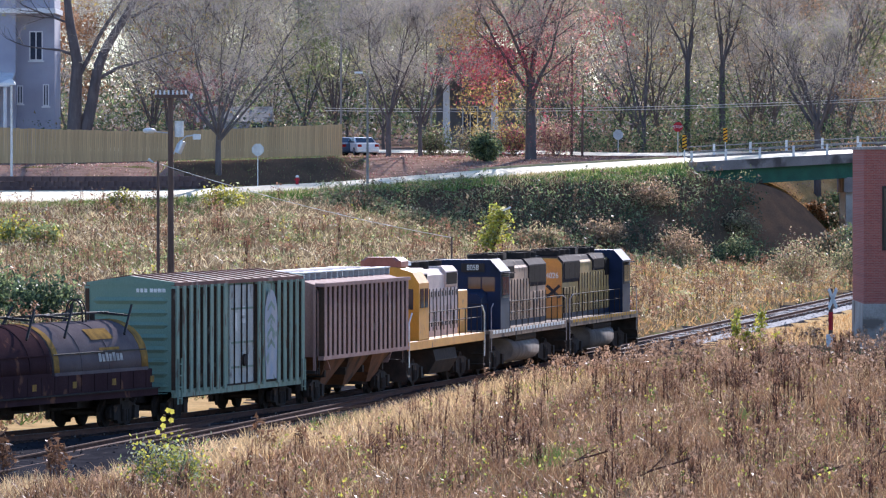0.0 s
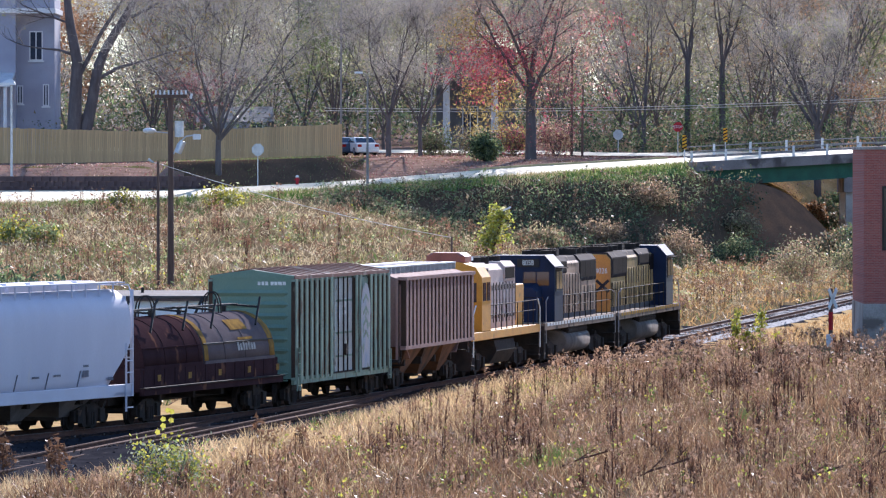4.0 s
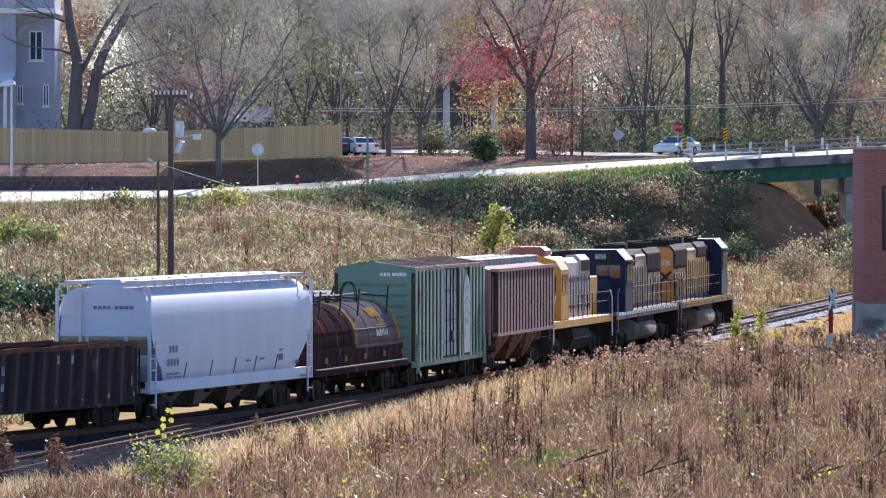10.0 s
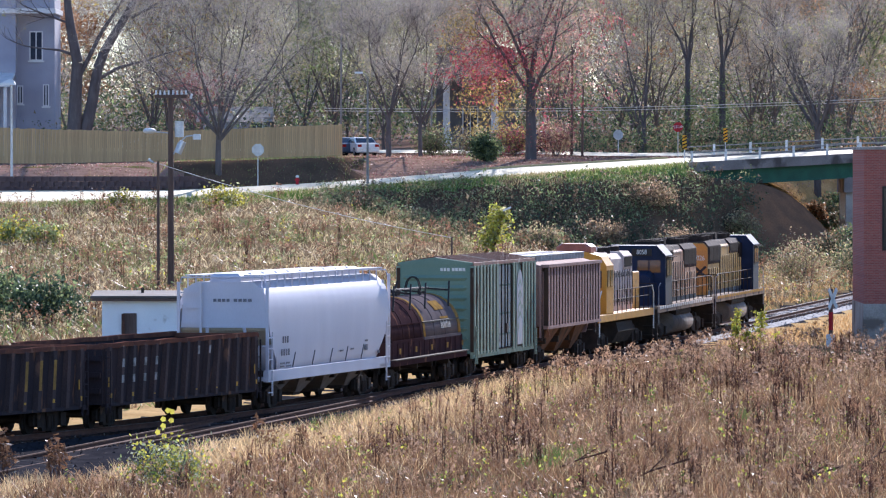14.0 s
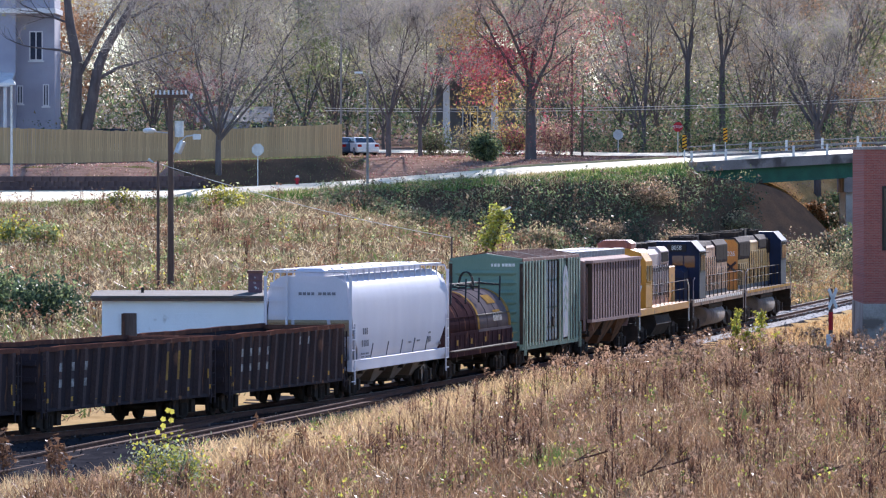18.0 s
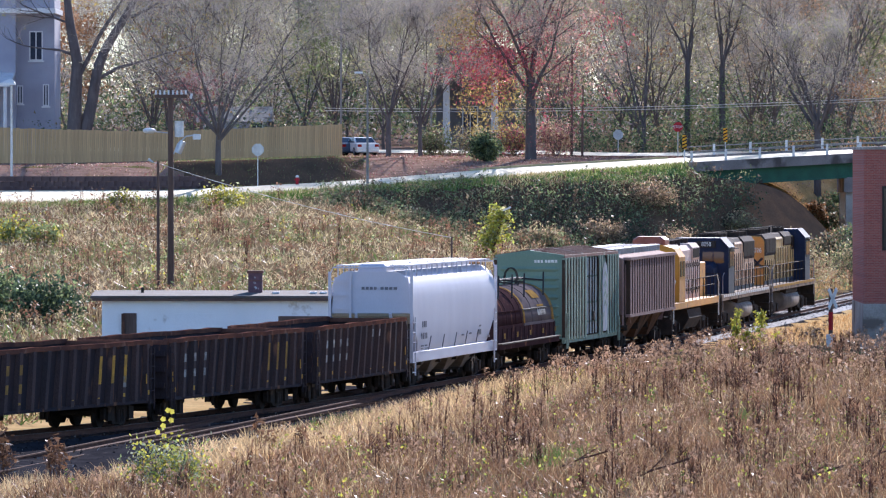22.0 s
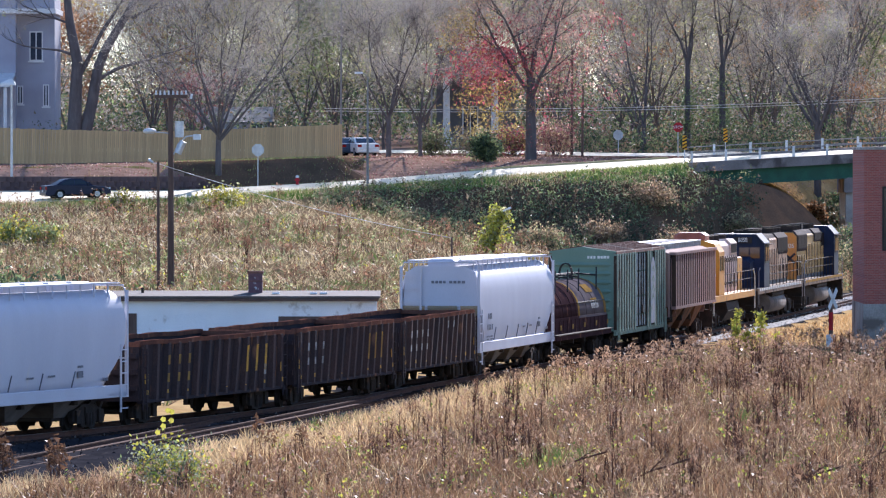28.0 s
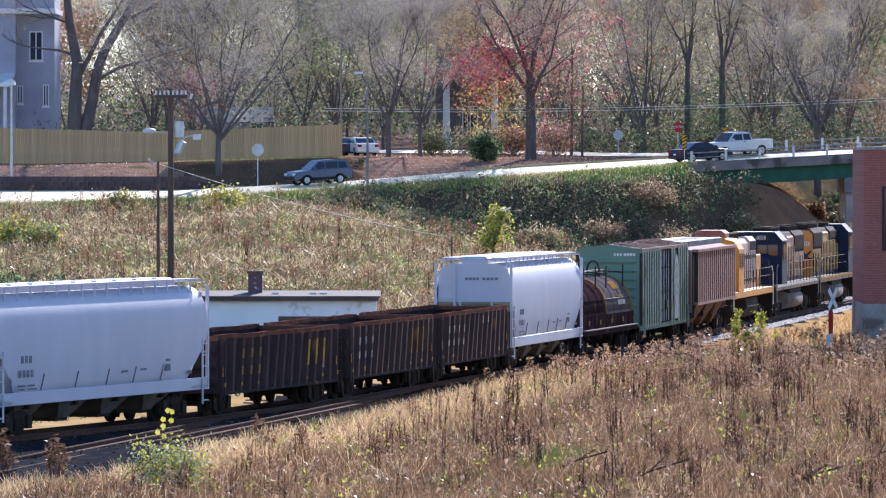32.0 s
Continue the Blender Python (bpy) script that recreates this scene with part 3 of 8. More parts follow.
for i in range(0, 20, 2):
    part("cable_marker", Mesh().cyl(pts[i].lerp(pts[i + 1], 0.25), pts[i].lerp(pts[i + 1], 0.75), 0.016, n=6), WHITE, tp)

def slim_pole(x, y, top, r, m):
    z = ground_at(x, y)
    t = thing("slim_pole", "slim weathered pole among the trees", "utility pole", "slim poles", m=pose(x, y, z))
    part("shaft", Mesh().cyl((0, 0, -0.3), (0.05, 0, top - z), r, r * 0.7, 8), m, t)
    part("cap", Mesh().cyl((0.05, 0, top - z), (0.05, 0, top - z + 0.06), r * 0.85, r * 0.3, 8), m, t)


for x, y, top, r, m in ((-8.15, 573, 20.8, 0.09, RAILING), (-0.95, 572, 15.4, 0.08, RAILING), (10.15, 567, 17.0, 0.11, WOOD), (10.9, 563, 13.9, 0.11, WOOD)):
    slim_pole(x, y, top, r, m)
x, y = 8.9, 556.0
t = thing("leaning_stake", "pale wooden stake leaning in the leaf litter", "stake", m=pose(x, y, ground_at(x, y)))
part("stick", Mesh().cyl((0, 0, -0.1), (0.5, 0, 1.45), 0.045, 0.035, 7), FENCE, t)
part("tip", Mesh().cyl((0.5, 0, 1.45), (0.53, 0, 1.54), 0.035, 0.01, 7), FENCE, t)

# overhead cables in front of the trees
for h, y in ((12.55, 575), (12.35, 576)):
    a, b = Vector((-9.5, y, h - 0.25)), Vector((36, y, h + 0.6))
    pts = [a.lerp(b, i / 20) - Vector((0, 0, 1.1 * 4 * (i / 20) * (1 - i / 20) * 0.35)) for i in range(21)]
    tagged(part("overhead_cable", Mesh().tube(pts, 0.022, 4), CABLE), "pale overhead cable slung before the trees", "cable", "overhead cables")


def lamp_post(x, y, top, arm=-0.55):
    z = ground_at(x, y)
    t = thing("street_lamp", "tall slim grey metal street lamp with curved arm and white head", "street lamp", "street lamps", m=pose(x, y, z))
    h = top - z
    part("post", Mesh().cyl((0, 0, -0.2), (0, 0, h - 0.35), 0.10, 0.06, 10), RAILING, t)
    part("arm", Mesh().tube([(0, 0, h - 0.35), (arm * 0.25, 0, h - 0.1), (arm * 0.8, 0, h)], 0.04), RAILING, t)
    part("head", Mesh().loft([[(arm * 0.8 + dx, dy * w, h + dz) for dy, dz in ((-1, -0.04), (1, -0.04), (0.7, 0.1), (-0.7, 0.1))] for dx, w in ((0.1, 0.1), (-0.15, 0.19), (-0.5, 0.16))]), WHITE, t)


lamp_post(-5.45, 519.2, 14.45)
SIGN_BACK = mat("sign_back_metal", (0.55, 0.57, 0.58), None, 2, 0.5, 0.4, 0.03)
SIGN_RED = mat("sign_red", (0.45, 0.02, 0.03), None, 2, 0.5, bump=0)
SIGN_AMBER = mat("sign_amber", (0.85, 0.42, 0.02), None, 2, 0.5, bump=0)


def octagon(r):
    return [(r * math.cos(math.pi / 8 + i * math.pi / 4), r * math.sin(math.pi / 8 + i * math.pi / 4)) for i in range(8)]


def road_sign(x, y, zc, r, face, label, words=""):
    z = ground_at(x, y)
    t = thing("stop_sign", label, "road sign", "stop signs", m=pose(x, y, z))
    part("post", Mesh().box(-0.03, 0.03, -0.02, 0.02, -0.2, zc - z), GALV, t)
    p = part("plate", Mesh().prism([(a, b + zc - z) for a, b in octagon(r)], 1, -0.035, -0.02), face, t)
    if words:
        digits(p, words, r * 0.75, LETTER_W0, (0, -0.045, zc - z), (90, 0, 0))
    return t


LETTER_W0 = mat("sign_white", (0.8, 0.8, 0.8), None, 2, 0.6, bump=0)


def digits(parent, body, size, m, at, turn, name="lettering", wide=1.0):
    """Readable characters as a thin mesh."""
    c = bpy.data.curves.new("digits", "FONT")
    c.body, c.size, c.align_x, c.align_y, c.extrude = body, size, "CENTER", "CENTER", 0.006
    ob = new("digits_source", c)
    me = bpy.data.meshes.new_from_object(ob.evaluated_get(bpy.context.evaluated_depsgraph_get()))
    bpy.data.objects.remove(ob)
    me.materials.clear()
    me.materials.append(m)
    t = new(name, me)
    t.parent = parent
    t.matrix_basis = pose(*at, *turn) @ Matrix.Diagonal((wide, 1, 1, 1))
    return t


road_sign(-13.55, 526.0, 8.92, 0.47, SIGN_BACK, "back of a grey octagonal sign on a thin post")
road_sign(13.9, 570.5, 10.15, 0.42, SIGN_BACK, "pale back of an octagonal sign under the trees")
road_sign(18.3, 560.0, 10.72, 0.40, SIGN_RED, "red octagonal stop sign with white letters", "STOP")
for x, y, z0, z1 in ((17.95, 534.2, 7.6, 10.0), (21.8, 555.0, 8.3, 10.6)):
    t = thing("object_marker", "amber and black striped marker panel on a post", "road sign", "marker panels")
    part("post", Mesh().box(x - 0.03, x + 0.03, y, y + 0.05, 6.5, z1 - 0.9), GALV, t)
    p = part("panel", Mesh().box(x - 0.16, x + 0.16, y - 0.03, y - 0.015, z1 - 1.05, z1), SIGN_AMBER, t)
    for i in range(4):
        zc = z1 - 0.95 + i * 0.26
        part("stripe", Mesh().add([(x - 0.16, y - 0.035, zc), (x + 0.16, y - 0.035, zc + 0.16), (x + 0.16, y - 0.035, zc + 0.05), (x - 0.16, y - 0.035, zc - 0.1)], [(0, 1, 2, 3)]), BLACK, p)
hx, hy = -10.68, 526.5
t = thing("fire_hydrant", "small red fire hydrant with white cap", "fire hydrant", m=pose(hx, hy, ground_at(hx, hy)))
part("barrel", Mesh().cyl((0, 0, -0.1), (0, 0, 0.62), 0.13, 0.11, 10).cyl((-0.2, 0, 0.42), (0.2, 0, 0.42), 0.06, n=8), SIGN_RED, t)
part("cap", Mesh().ball((0, 0, 0.64), 0.13, 10), WHITE, t)

# crossing post beside the line
cpx, cpy = 17.35, 321.5
t = thing("crossing_post", "whitened crossbuck post with red band and white foot", "railway sign", m=pose(cpx, cpy, ground_at(cpx, cpy), 0, 0, 62))
part("post", Mesh().box(-0.07, 0.07, -0.07, 0.07, -0.2, 2.6), WOOD, t, "weathered post with faded red band")
part("red_band", Mesh().box(-0.078, 0.078, -0.078, 0.078, 0.75, 1.55), SIGN_RED, t)
part("foot", Mesh().box(-0.17, 0.17, -0.17, 0.17, -0.2, 0.55), WHITE, t, bevel=0.03)
for a in (45, -45):
    k = Mesh().box(-0.6, 0.6, -0.11, -0.08, -0.11, 0.11)
    b = part("crossbuck_arm", k, WHITE, t)
    b.matrix_basis = pose(0, 0, 2.15, 0, a, 0)

# ---- tan board fence and the retaining wall ----
fence = thing("board_fence", "tall tan wooden board fence on a bank above the road", "fence")
board = Mesh().box(-0.145, 0.145, -0.02, 0.02, 0, 1.0).data("board", FENCE)
fx = np.arange(-46, -7.9, 0.30)
for i, x in enumerate(fx):
    y = 549.0 + (x + 34) * 0.15
    zt_ = float(np.interp(x, [-46, -34, -24, -22, -7.5], [10.6, 10.62, 10.36, 10.33, 10.92]))
    b = new("board", board)
    b.parent = fence
    b.matrix_basis = pose(x, y, 7.3, 0, 0, 8.5) @ Matrix.Diagonal((1, 1, zt_ + random.uniform(-0.03, 0.03) - 7.3, 1))
for x in np.arange(-46, -8, 2.4):
    part("post", Mesh().box(x - 0.06, x + 0.06, 549.08 + (x + 34) * 0.15, 549.2 + (x + 34) * 0.15, 7, 10.3), WOOD, fence)
WALLB = mat("brown_retaining_blocks", (0.15, 0.105, 0.10), (0.12, 0.085, 0.085), 0.8, 0.9, bump=0.3, rnd=0.08, spec=0.05)
rw_ = thing("retaining_wall", "low brown block retaining wall beside the road", "wall", kind="structure")
for i in range(26):
    for j in range(3):
        x = -33.5 + i * 0.62 + (j % 2) * 0.3
        y = float(np.interp(x, ROAD_X, ROAD_Y)) + 10.5
        part("block", Mesh().box(x + 0.003, x + 0.617, y, y + 0.4, 5.85 + j * 0.38, 6.225 + j * 0.38), WALLB, rw_)

# ---- pale house, portico house ----
STUCCO = mat("blue_grey_stucco", (0.40, 0.40, 0.46), (0.34, 0.34, 0.40), 0.6, 0.85, bump=0.1)
PANE = mat("dull_window_glass", (0.05, 0.06, 0.09), None, 2, 0.5, bump=0, spec=0.1)
house = thing("house", "tall blue-grey stucco house with white framed windows", "house")
part("wall", Mesh().box(-46, -34.55, 581, 592, 8, 24), STUCCO, house)
part("wing_wall", Mesh().box(-34.6, -31.5, 583, 592, 8, 24), STUCCO, house)
part("cornice", Mesh().box(-46, -31.3, 580.6, 592, 20.0, 20.4), WHITE, house)
def window(x, y, z, w, h, parent):
    f = part("window", Mesh().box(x - w / 2 - 0.1, x + w / 2 + 0.1, y - 0.06, y + 0.02, z - 0.1, z + h + 0.1), WHITE, parent, "white framed sash window")
    part("pane", Mesh().box(x - w / 2, x - 0.05, y - 0.075, y - 0.055, z, z + h), PANE, f)
    part("pane", Mesh().box(x + 0.05, x + w / 2, y - 0.075, y - 0.055, z, z + h), PANE, f)
    part("sill", Mesh().box(x - w / 2 - 0.2, x + w / 2 + 0.2, y - 0.18, y, z - 0.22, z - 0.1), WHITE, f)
window(-33.0, 583, 16.3, 0.9, 2.2, house)
window(-32.2, 583, 12.6, 0.3, 1.6, house)
window(-34.3, 583, 12.8, 0.3, 1.3, house)
part("porch_roof", Mesh().prism([(574, 14.2), (581, 15.2), (581, 15.0), (574, 14.0)], 0, -46, -34.6), WHITE, house, "pale porch roof")
for x in (-39.0, -35.0):
    part("porch_post", Mesh().cyl((x, 574.4, 8), (x, 574.4, 14.1), 0.15, n=10), WHITE, house)
t = thing("lamp_standard", "slim grey metal lamp standard at the road", "street lamp", m=pose(-31.3, 521.5, ground_at(-31.3, 521.5)))
part("post", Mesh().cyl((0, 0, -0.2), (0, 0, 7.6), 0.11, 0.08, 10), GALV, t)
part("hood", Mesh().loft([[(dx, dy, 7.6 + dz) for dx, dy in ((-0.9 * w, -0.4 * w), (0.3 * w, -0.4 * w), (0.3 * w, 0.4 * w), (-0.9 * w, 0.4 * w))] for w, dz in ((1, 0), (0.9, 0.15), (0.2, 0.45))]), WHITE, t)

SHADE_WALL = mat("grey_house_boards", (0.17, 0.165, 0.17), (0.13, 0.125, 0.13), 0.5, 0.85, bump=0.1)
ph = thing("portico_house", "grey house with tall white portico columns behind the trees", "house")
part("wall", Mesh().box(-0.6, 6.4, 634, 646, 8.5, 18), SHADE_WALL, ph)
part("entablature", Mesh().box(-0.5, 6.4, 626.2, 634, 15.6, 17.2), SHADE_WALL, ph, "dull grey entablature")
part("porch_floor", Mesh().box(-0.5, 6.4, 626, 634, 8.6, 9.4), CONCRETE, ph)
for x in (0.3, 4.5):
    part("column", Mesh().cyl((x, 627, 10.1), (x, 627, 15.6), 0.33, 0.27, 14), WHITE, ph, "white round column")
    part("pedestal", Mesh().box(x - 0.5, x + 0.5, 626.5, 627.5, 8.9, 10.1), WHITE, ph, bevel=0.04)
window(2.4, 634, 10.2, 1.2, 2.6, ph)
for x, y, w_, h_, lab in ((-18.6, 640, 6, 3.4, "low pale house behind the fence and trees"),):
    h2 = thing("house", lab, "house")
    part("wall", Mesh().box(x - w_ / 2, x + w_ / 2, y, y + 8, 8, 9.5 + h_ * 0.6), STUCCO, h2)
    part("roof", Mesh().prism([(y - 0.5, 9.5 + h_ * 0.6), (y + 8.5, 9.5 + h_ * 0.6), (y + 4, 9.5 + h_)], 0, x - w_ / 2 - 0.4, x + w_ / 2 + 0.4), CONCRETE, h2)
    window(x - 2, y, 10, 1, 1.4, h2)
    window(x + 2, y, 10, 1, 1.4, h2)
# ---- rolling stock: x forward, y left, z up from the rail head ----
YELLOW = mat("loco_yellow", (0.66, 0.31, 0.04), (0.55, 0.25, 0.04), 1.2, 0.65, bump=0.04, spots=(0.22, 0.12, 0.05), spot_scale=1.6, spot_at=0.66)
ORANGE = mat("faded_orange", (0.36, 0.12, 0.08), (0.27, 0.10, 0.07), 2, 0.6, spots=(0.25, 0.08, 0.05), spot_scale=2.0)
NAVY = mat("navy_paint", (0.016, 0.025, 0.062), (0.012, 0.019, 0.042), 1.2, 0.5, bump=0.04, spots=(0.05, 0.045, 0.05), spot_scale=1.6, spot_at=0.66, spec=0.12)
PALE = mat("dusty_tan_grey_paint", (0.62, 0.42, 0.28), (0.46, 0.31, 0.21), 1.0, 0.7, bump=0.05, spots=(0.14, 0.09, 0.07), spot_scale=1.6, spot_at=0.57, stretch=(1, 1, 0.4), spec=0.08)
OCHRE = mat("dull_yellow_paint", (0.50, 0.33, 0.12), (0.31, 0.22, 0.11), 1.1, 0.65, bump=0.05, spots=(0.12, 0.09, 0.06), spot_scale=1.3, spot_at=0.62, stretch=(1, 1, 0.4), spec=0.08)
LILAC = mat("chalky_pinkish_grey", (0.66, 0.53, 0.46), (0.54, 0.42, 0.38), 1.0, 0.75, bump=0.05, spots=(0.2, 0.16, 0.14), spot_scale=1.5, spot_at=0.64, spec=0.08)
BOXGREEN = mat("boxcar_green", (0.20, 0.27, 0.21), (0.28, 0.34, 0.27), 1.3, 0.8, bump=0.08, spots=(0.15, 0.115, 0.085), spot_scale=2.2, spot_at=0.565, stretch=(1.6, 1.6, 0.35), spec=0.1)
PALE_DOOR = mat("weathered_door_panel", (0.50, 0.50, 0.46), (0.38, 0.39, 0.36), 1.5, 0.8, bump=0.1, spots=(0.12, 0.10, 0.09), spot_scale=2.2, spot_at=0.6, stretch=(1, 1, 0.5))
BOXEND = mat("boxcar_end_green", (0.15, 0.235, 0.18), (0.175, 0.26, 0.20), 0.9, 0.75, bump=0.06, spots=(0.05, 0.09, 0.06), spot_scale=1.3, spot_at=0.66)
RUST = mat("rusty_roof", (0.22, 0.095, 0.07), (0.15, 0.07, 0.055), 1.0, 0.8, bump=0.2, spots=(0.33, 0.24, 0.2), spot_scale=0.9, spot_at=0.6)
MAROON = mat("maroon_steel", (0.042, 0.024, 0.027), (0.056, 0.032, 0.034), 0.9, 0.85, bump=0.12, spots=(0.15, 0.075, 0.05), spot_scale=1.3, spot_at=0.62, spec=0.0)
BROWN = mat("hopper_brown", (0.34, 0.215, 0.19), (0.26, 0.16, 0.14), 0.9, 0.85, bump=0.1, spots=(0.36, 0.26, 0.22), spot_scale=1.2, spot_at=0.64, stretch=(1.5, 1.5, 0.4), spec=0.08)
SLATE = mat("slate_hood_paint", (0.15, 0.125, 0.125), (0.115, 0.095, 0.10), 1.0, 0.85, bump=0.06, spots=(0.2, 0.17, 0.14), spot_scale=1.5, spot_at=0.66, spec=0.0)
GONDOLA = mat("gondola_rust_black", (0.032, 0.028, 0.033), (0.046, 0.034, 0.036), 0.9, 0.92, bump=0.2, spots=(0.17, 0.085, 0.05), spot_scale=1.4, spot_at=0.60, stretch=(1.4, 1.4, 0.4), spec=0.05)
# rib rust, made lighter than the walls for the light the ribs catch
RIB_LIT_RUST = mat("lit_rust_rib", (0.092, 0.060, 0.055), (0.056, 0.044, 0.046), 1.2, 0.85, bump=0.2, spots=(0.22, 0.12, 0.08), spot_scale=1.6, spot_at=0.64, stretch=(1, 1, 0.5), spec=0.05)
CHORD = mat("rubbed_rust_chord", (0.17, 0.075, 0.05), (0.10, 0.05, 0.04), 1.6, 0.7, bump=0.2, spots=(0.22, 0.12, 0.085), spot_scale=1.8, spot_at=0.62, spec=0.0)
HWHITE = mat("hopper_white", (0.58, 0.575, 0.63), (0.53, 0.525, 0.585), 0.6, 0.62, bump=0.03, spots=(0.62, 0.57, 0.50), spot_scale=0.9, spot_at=0.66, stretch=(1, 1, 0.35), grain=0.2, spec=0.12)
HGREY = mat("hopper_end_grime", (0.42, 0.37, 0.27), (0.33, 0.29, 0.22), 1.2, 0.7, bump=0.08)
LETTER = mat("lettering_dark", (0.22, 0.22, 0.25), None, 3, 0.8, bump=0, spec=0.03)
LETTER_W = mat("lettering_white", (0.80, 0.80, 0.76), (0.6, 0.6, 0.56), 4, 0.8, bump=0, spec=0.03)
LETTER_Y = mat("lettering_yellow", (0.55, 0.30, 0.05), (0.35, 0.20, 0.05), 4, 0.8, bump=0, spec=0.03)
FADED = mat("faded_white_lettering", (0.32, 0.31, 0.30), (0.10, 0.09, 0.085), 5, 0.7, bump=0)
RUSTY_Y = mat("faded_yellow_lettering", (0.34, 0.205, 0.06), (0.21, 0.13, 0.05), 3, 0.8, bump=0, spec=0.0)
WORN_W = mat("worn_white_lettering", (0.50, 0.48, 0.44), (0.30, 0.28, 0.26), 4, 0.8, bump=0, spec=0.0)
TANK = mat("dusty_tank", (0.17, 0.145, 0.13), (0.10, 0.085, 0.075), 1.5, 0.7, bump=0.1, spec=0.08)
SPRAY = mat("sprayed_paint", (0.46, 0.43, 0.42), (0.34, 0.38, 0.44), 2.2, 0.8, bump=0, spots=(0.24, 0.29, 0.23), spot_scale=1.8, spot_at=0.55, spec=0.05)
SPRAY_D = mat("sprayed_dark_paint", (0.05, 0.06, 0.11), None, 3, 0.6, bump=0)
HOOD_ORANGE = mat("orange_hood_end", (0.62, 0.25, 0.05), (0.52, 0.21, 0.06), 1.5, 0.7, bump=0.05, spots=(0.25, 0.11, 0.05), spot_scale=1.6, spot_at=0.66)
DUSTY_TOP = mat("dust_browned_paint", (0.05, 0.04, 0.042), (0.035, 0.03, 0.034), 1.4, 0.85, bump=0.06, spots=(0.20, 0.15, 0.12), spot_scale=1.5, spot_at=0.62, spec=0.03)
MATT_BLACK = mat("sooty_black", (0.014, 0.012, 0.013), (0.02, 0.017, 0.017), 2, 0.95, bump=0.1, spec=0.02)
DULL_HATCH = mat("dull_roof_grey", (0.34, 0.31, 0.30), (0.24, 0.215, 0.21), 1.5, 0.85, bump=0.06)
RUSTBAY = mat("rust_brown_bay", (0.17, 0.085, 0.05), (0.10, 0.055, 0.035), 1.3, 0.85, bump=0.15, spots=(0.05, 0.035, 0.03), spot_scale=1.2, spot_at=0.58, spec=0.06)
# mottled dark brown for the thin strips on the -x flank of ribs and posts
DARK_SEAM = mat("mottled_dark_seam", (0.045, 0.034, 0.028), (0.08, 0.05, 0.036), 1.5, 0.9, bump=0.2, spots=(0.20, 0.17, 0.13), spot_scale=2.5, spot_at=0.64, stretch=(1, 1, 0.4), spec=0.03)
SILL = mat("dusty_sill", (0.30, 0.22, 0.16), (0.17, 0.13, 0.10), 1.2, 0.85, bump=0.1, spots=(0.07, 0.055, 0.05), spot_scale=1.6, spot_at=0.58, spec=0.05)
WHEELS, TRAIN = [], []
_cache = {}


def wheelset_data(r):
    if r not in _cache:
        k = Mesh()
        k.cyl((0, -0.95, 0), (0, 0.95, 0), 0.09, n=8)
        for s in (-1, 1):
            k.cyl((0, s * 0.68, 0), (0, s * 0.80, 0), r, n=20)
            k.cyl((0, s * 0.65, 0), (0, s * 0.69, 0), r + 0.03, n=20)
            k.cyl((0, s * 0.80, 0), (0, s * 0.84, 0), r * 0.45, n=12)
            for i in range(4):
                a = i * math.pi / 2
                k.cyl((r * 0.68 * math.cos(a), s * 0.80, r * 0.68 * math.sin(a)), (r * 0.68 * math.cos(a), s * 0.815, r * 0.68 * math.sin(a)), r * 0.12, n=6)
        _cache[r] = k.data("wheelset", GRIME)
    return _cache[r]


def truck_data(axles, gap, r):
    key = (axles, gap, r)
    if key not in _cache:
        k = Mesh()
        h = gap * (axles - 1) / 2
        for s in (-1, 1):
            y0, y1 = s * 0.92, s * 1.06
            y0, y1 = min(y0, y1), max(y0, y1)
            k.prism([(-h - 0.35, r - 0.14), (-h + 0.25, r - 0.16), (-0.5, r - 0.33), (0.5, r - 0.33), (h - 0.25, r - 0.16), (h + 0.35, r - 0.14), (h + 0.35, r + 0.16), (h * 0.5, r + 0.36), (-h * 0.5, r + 0.36), (-h - 0.35, r + 0.16)],
                    1, y0, y1)
            for i in range(axles):
                x = -h + i * gap
                k.box(x - 0.19, x + 0.19, s * 1.0 - 0.14, s * 1.0 + 0.14, r - 0.2, r + 0.2)
            for dx in (-0.2, 0, 0.2):
                k.cyl((dx, s * 1.1, r - 0.26), (dx, s * 1.1, r + 0.12), 0.075, n=7)
            k.beam((-h - 0.5, s * 0.75, r + 0.05), (-h - 0.5, s * 0.75, r - 0.25), 0.09)
        k.box(-0.3, 0.3, -1.1, 1.1, r, r + 0.3)
        k.cyl((0, 0, r + 0.25), (0, 0, r + 0.55), 0.3, n=12)
        _cache[key] = k.data("truck", GRIME)
    return _cache[key]


def truck(car, x, axles=2, gap=1.78, r=0.42, way=1):
    t = new("truck", truck_data(axles, gap, r))
    t.parent, t.location = car, (x, 0, 0)
    for i in range(axles):
        w = new("wheelset", wheelset_data(r))
        w.parent, w.location = t, (-gap * (axles - 1) / 2 + i * gap, 0, r)
        WHEELS.append((w, r, way, tuple(w.location)))


def couplers(car, half, z=0.86):
    for s in (-1, 1):
        k = Mesh()
        k.box(min(s * (half - 1.0), s * (half - 0.2)), max(s * (half - 1.0), s * (half - 0.2)), -0.1, 0.1, z - 0.1, z + 0.1)
        k.prism([(s * (half - 0.25), -0.16), (s * (half + 0.06), -0.12), (s * (half + 0.06), 0.02), (s * (half - 0.02), 0.17), (s * (half - 0.25), 0.17)], 2, z - 0.16, z + 0.16)
        part("coupler", k, GRIME, car)
        part("air_hose", Mesh().tube([(s * (half - 0.4), -0.35, z - 0.1), (s * (half - 0.15), -0.33, z - 0.35), (s * half, -0.2, z - 0.42)], 0.03), BLACK, car)


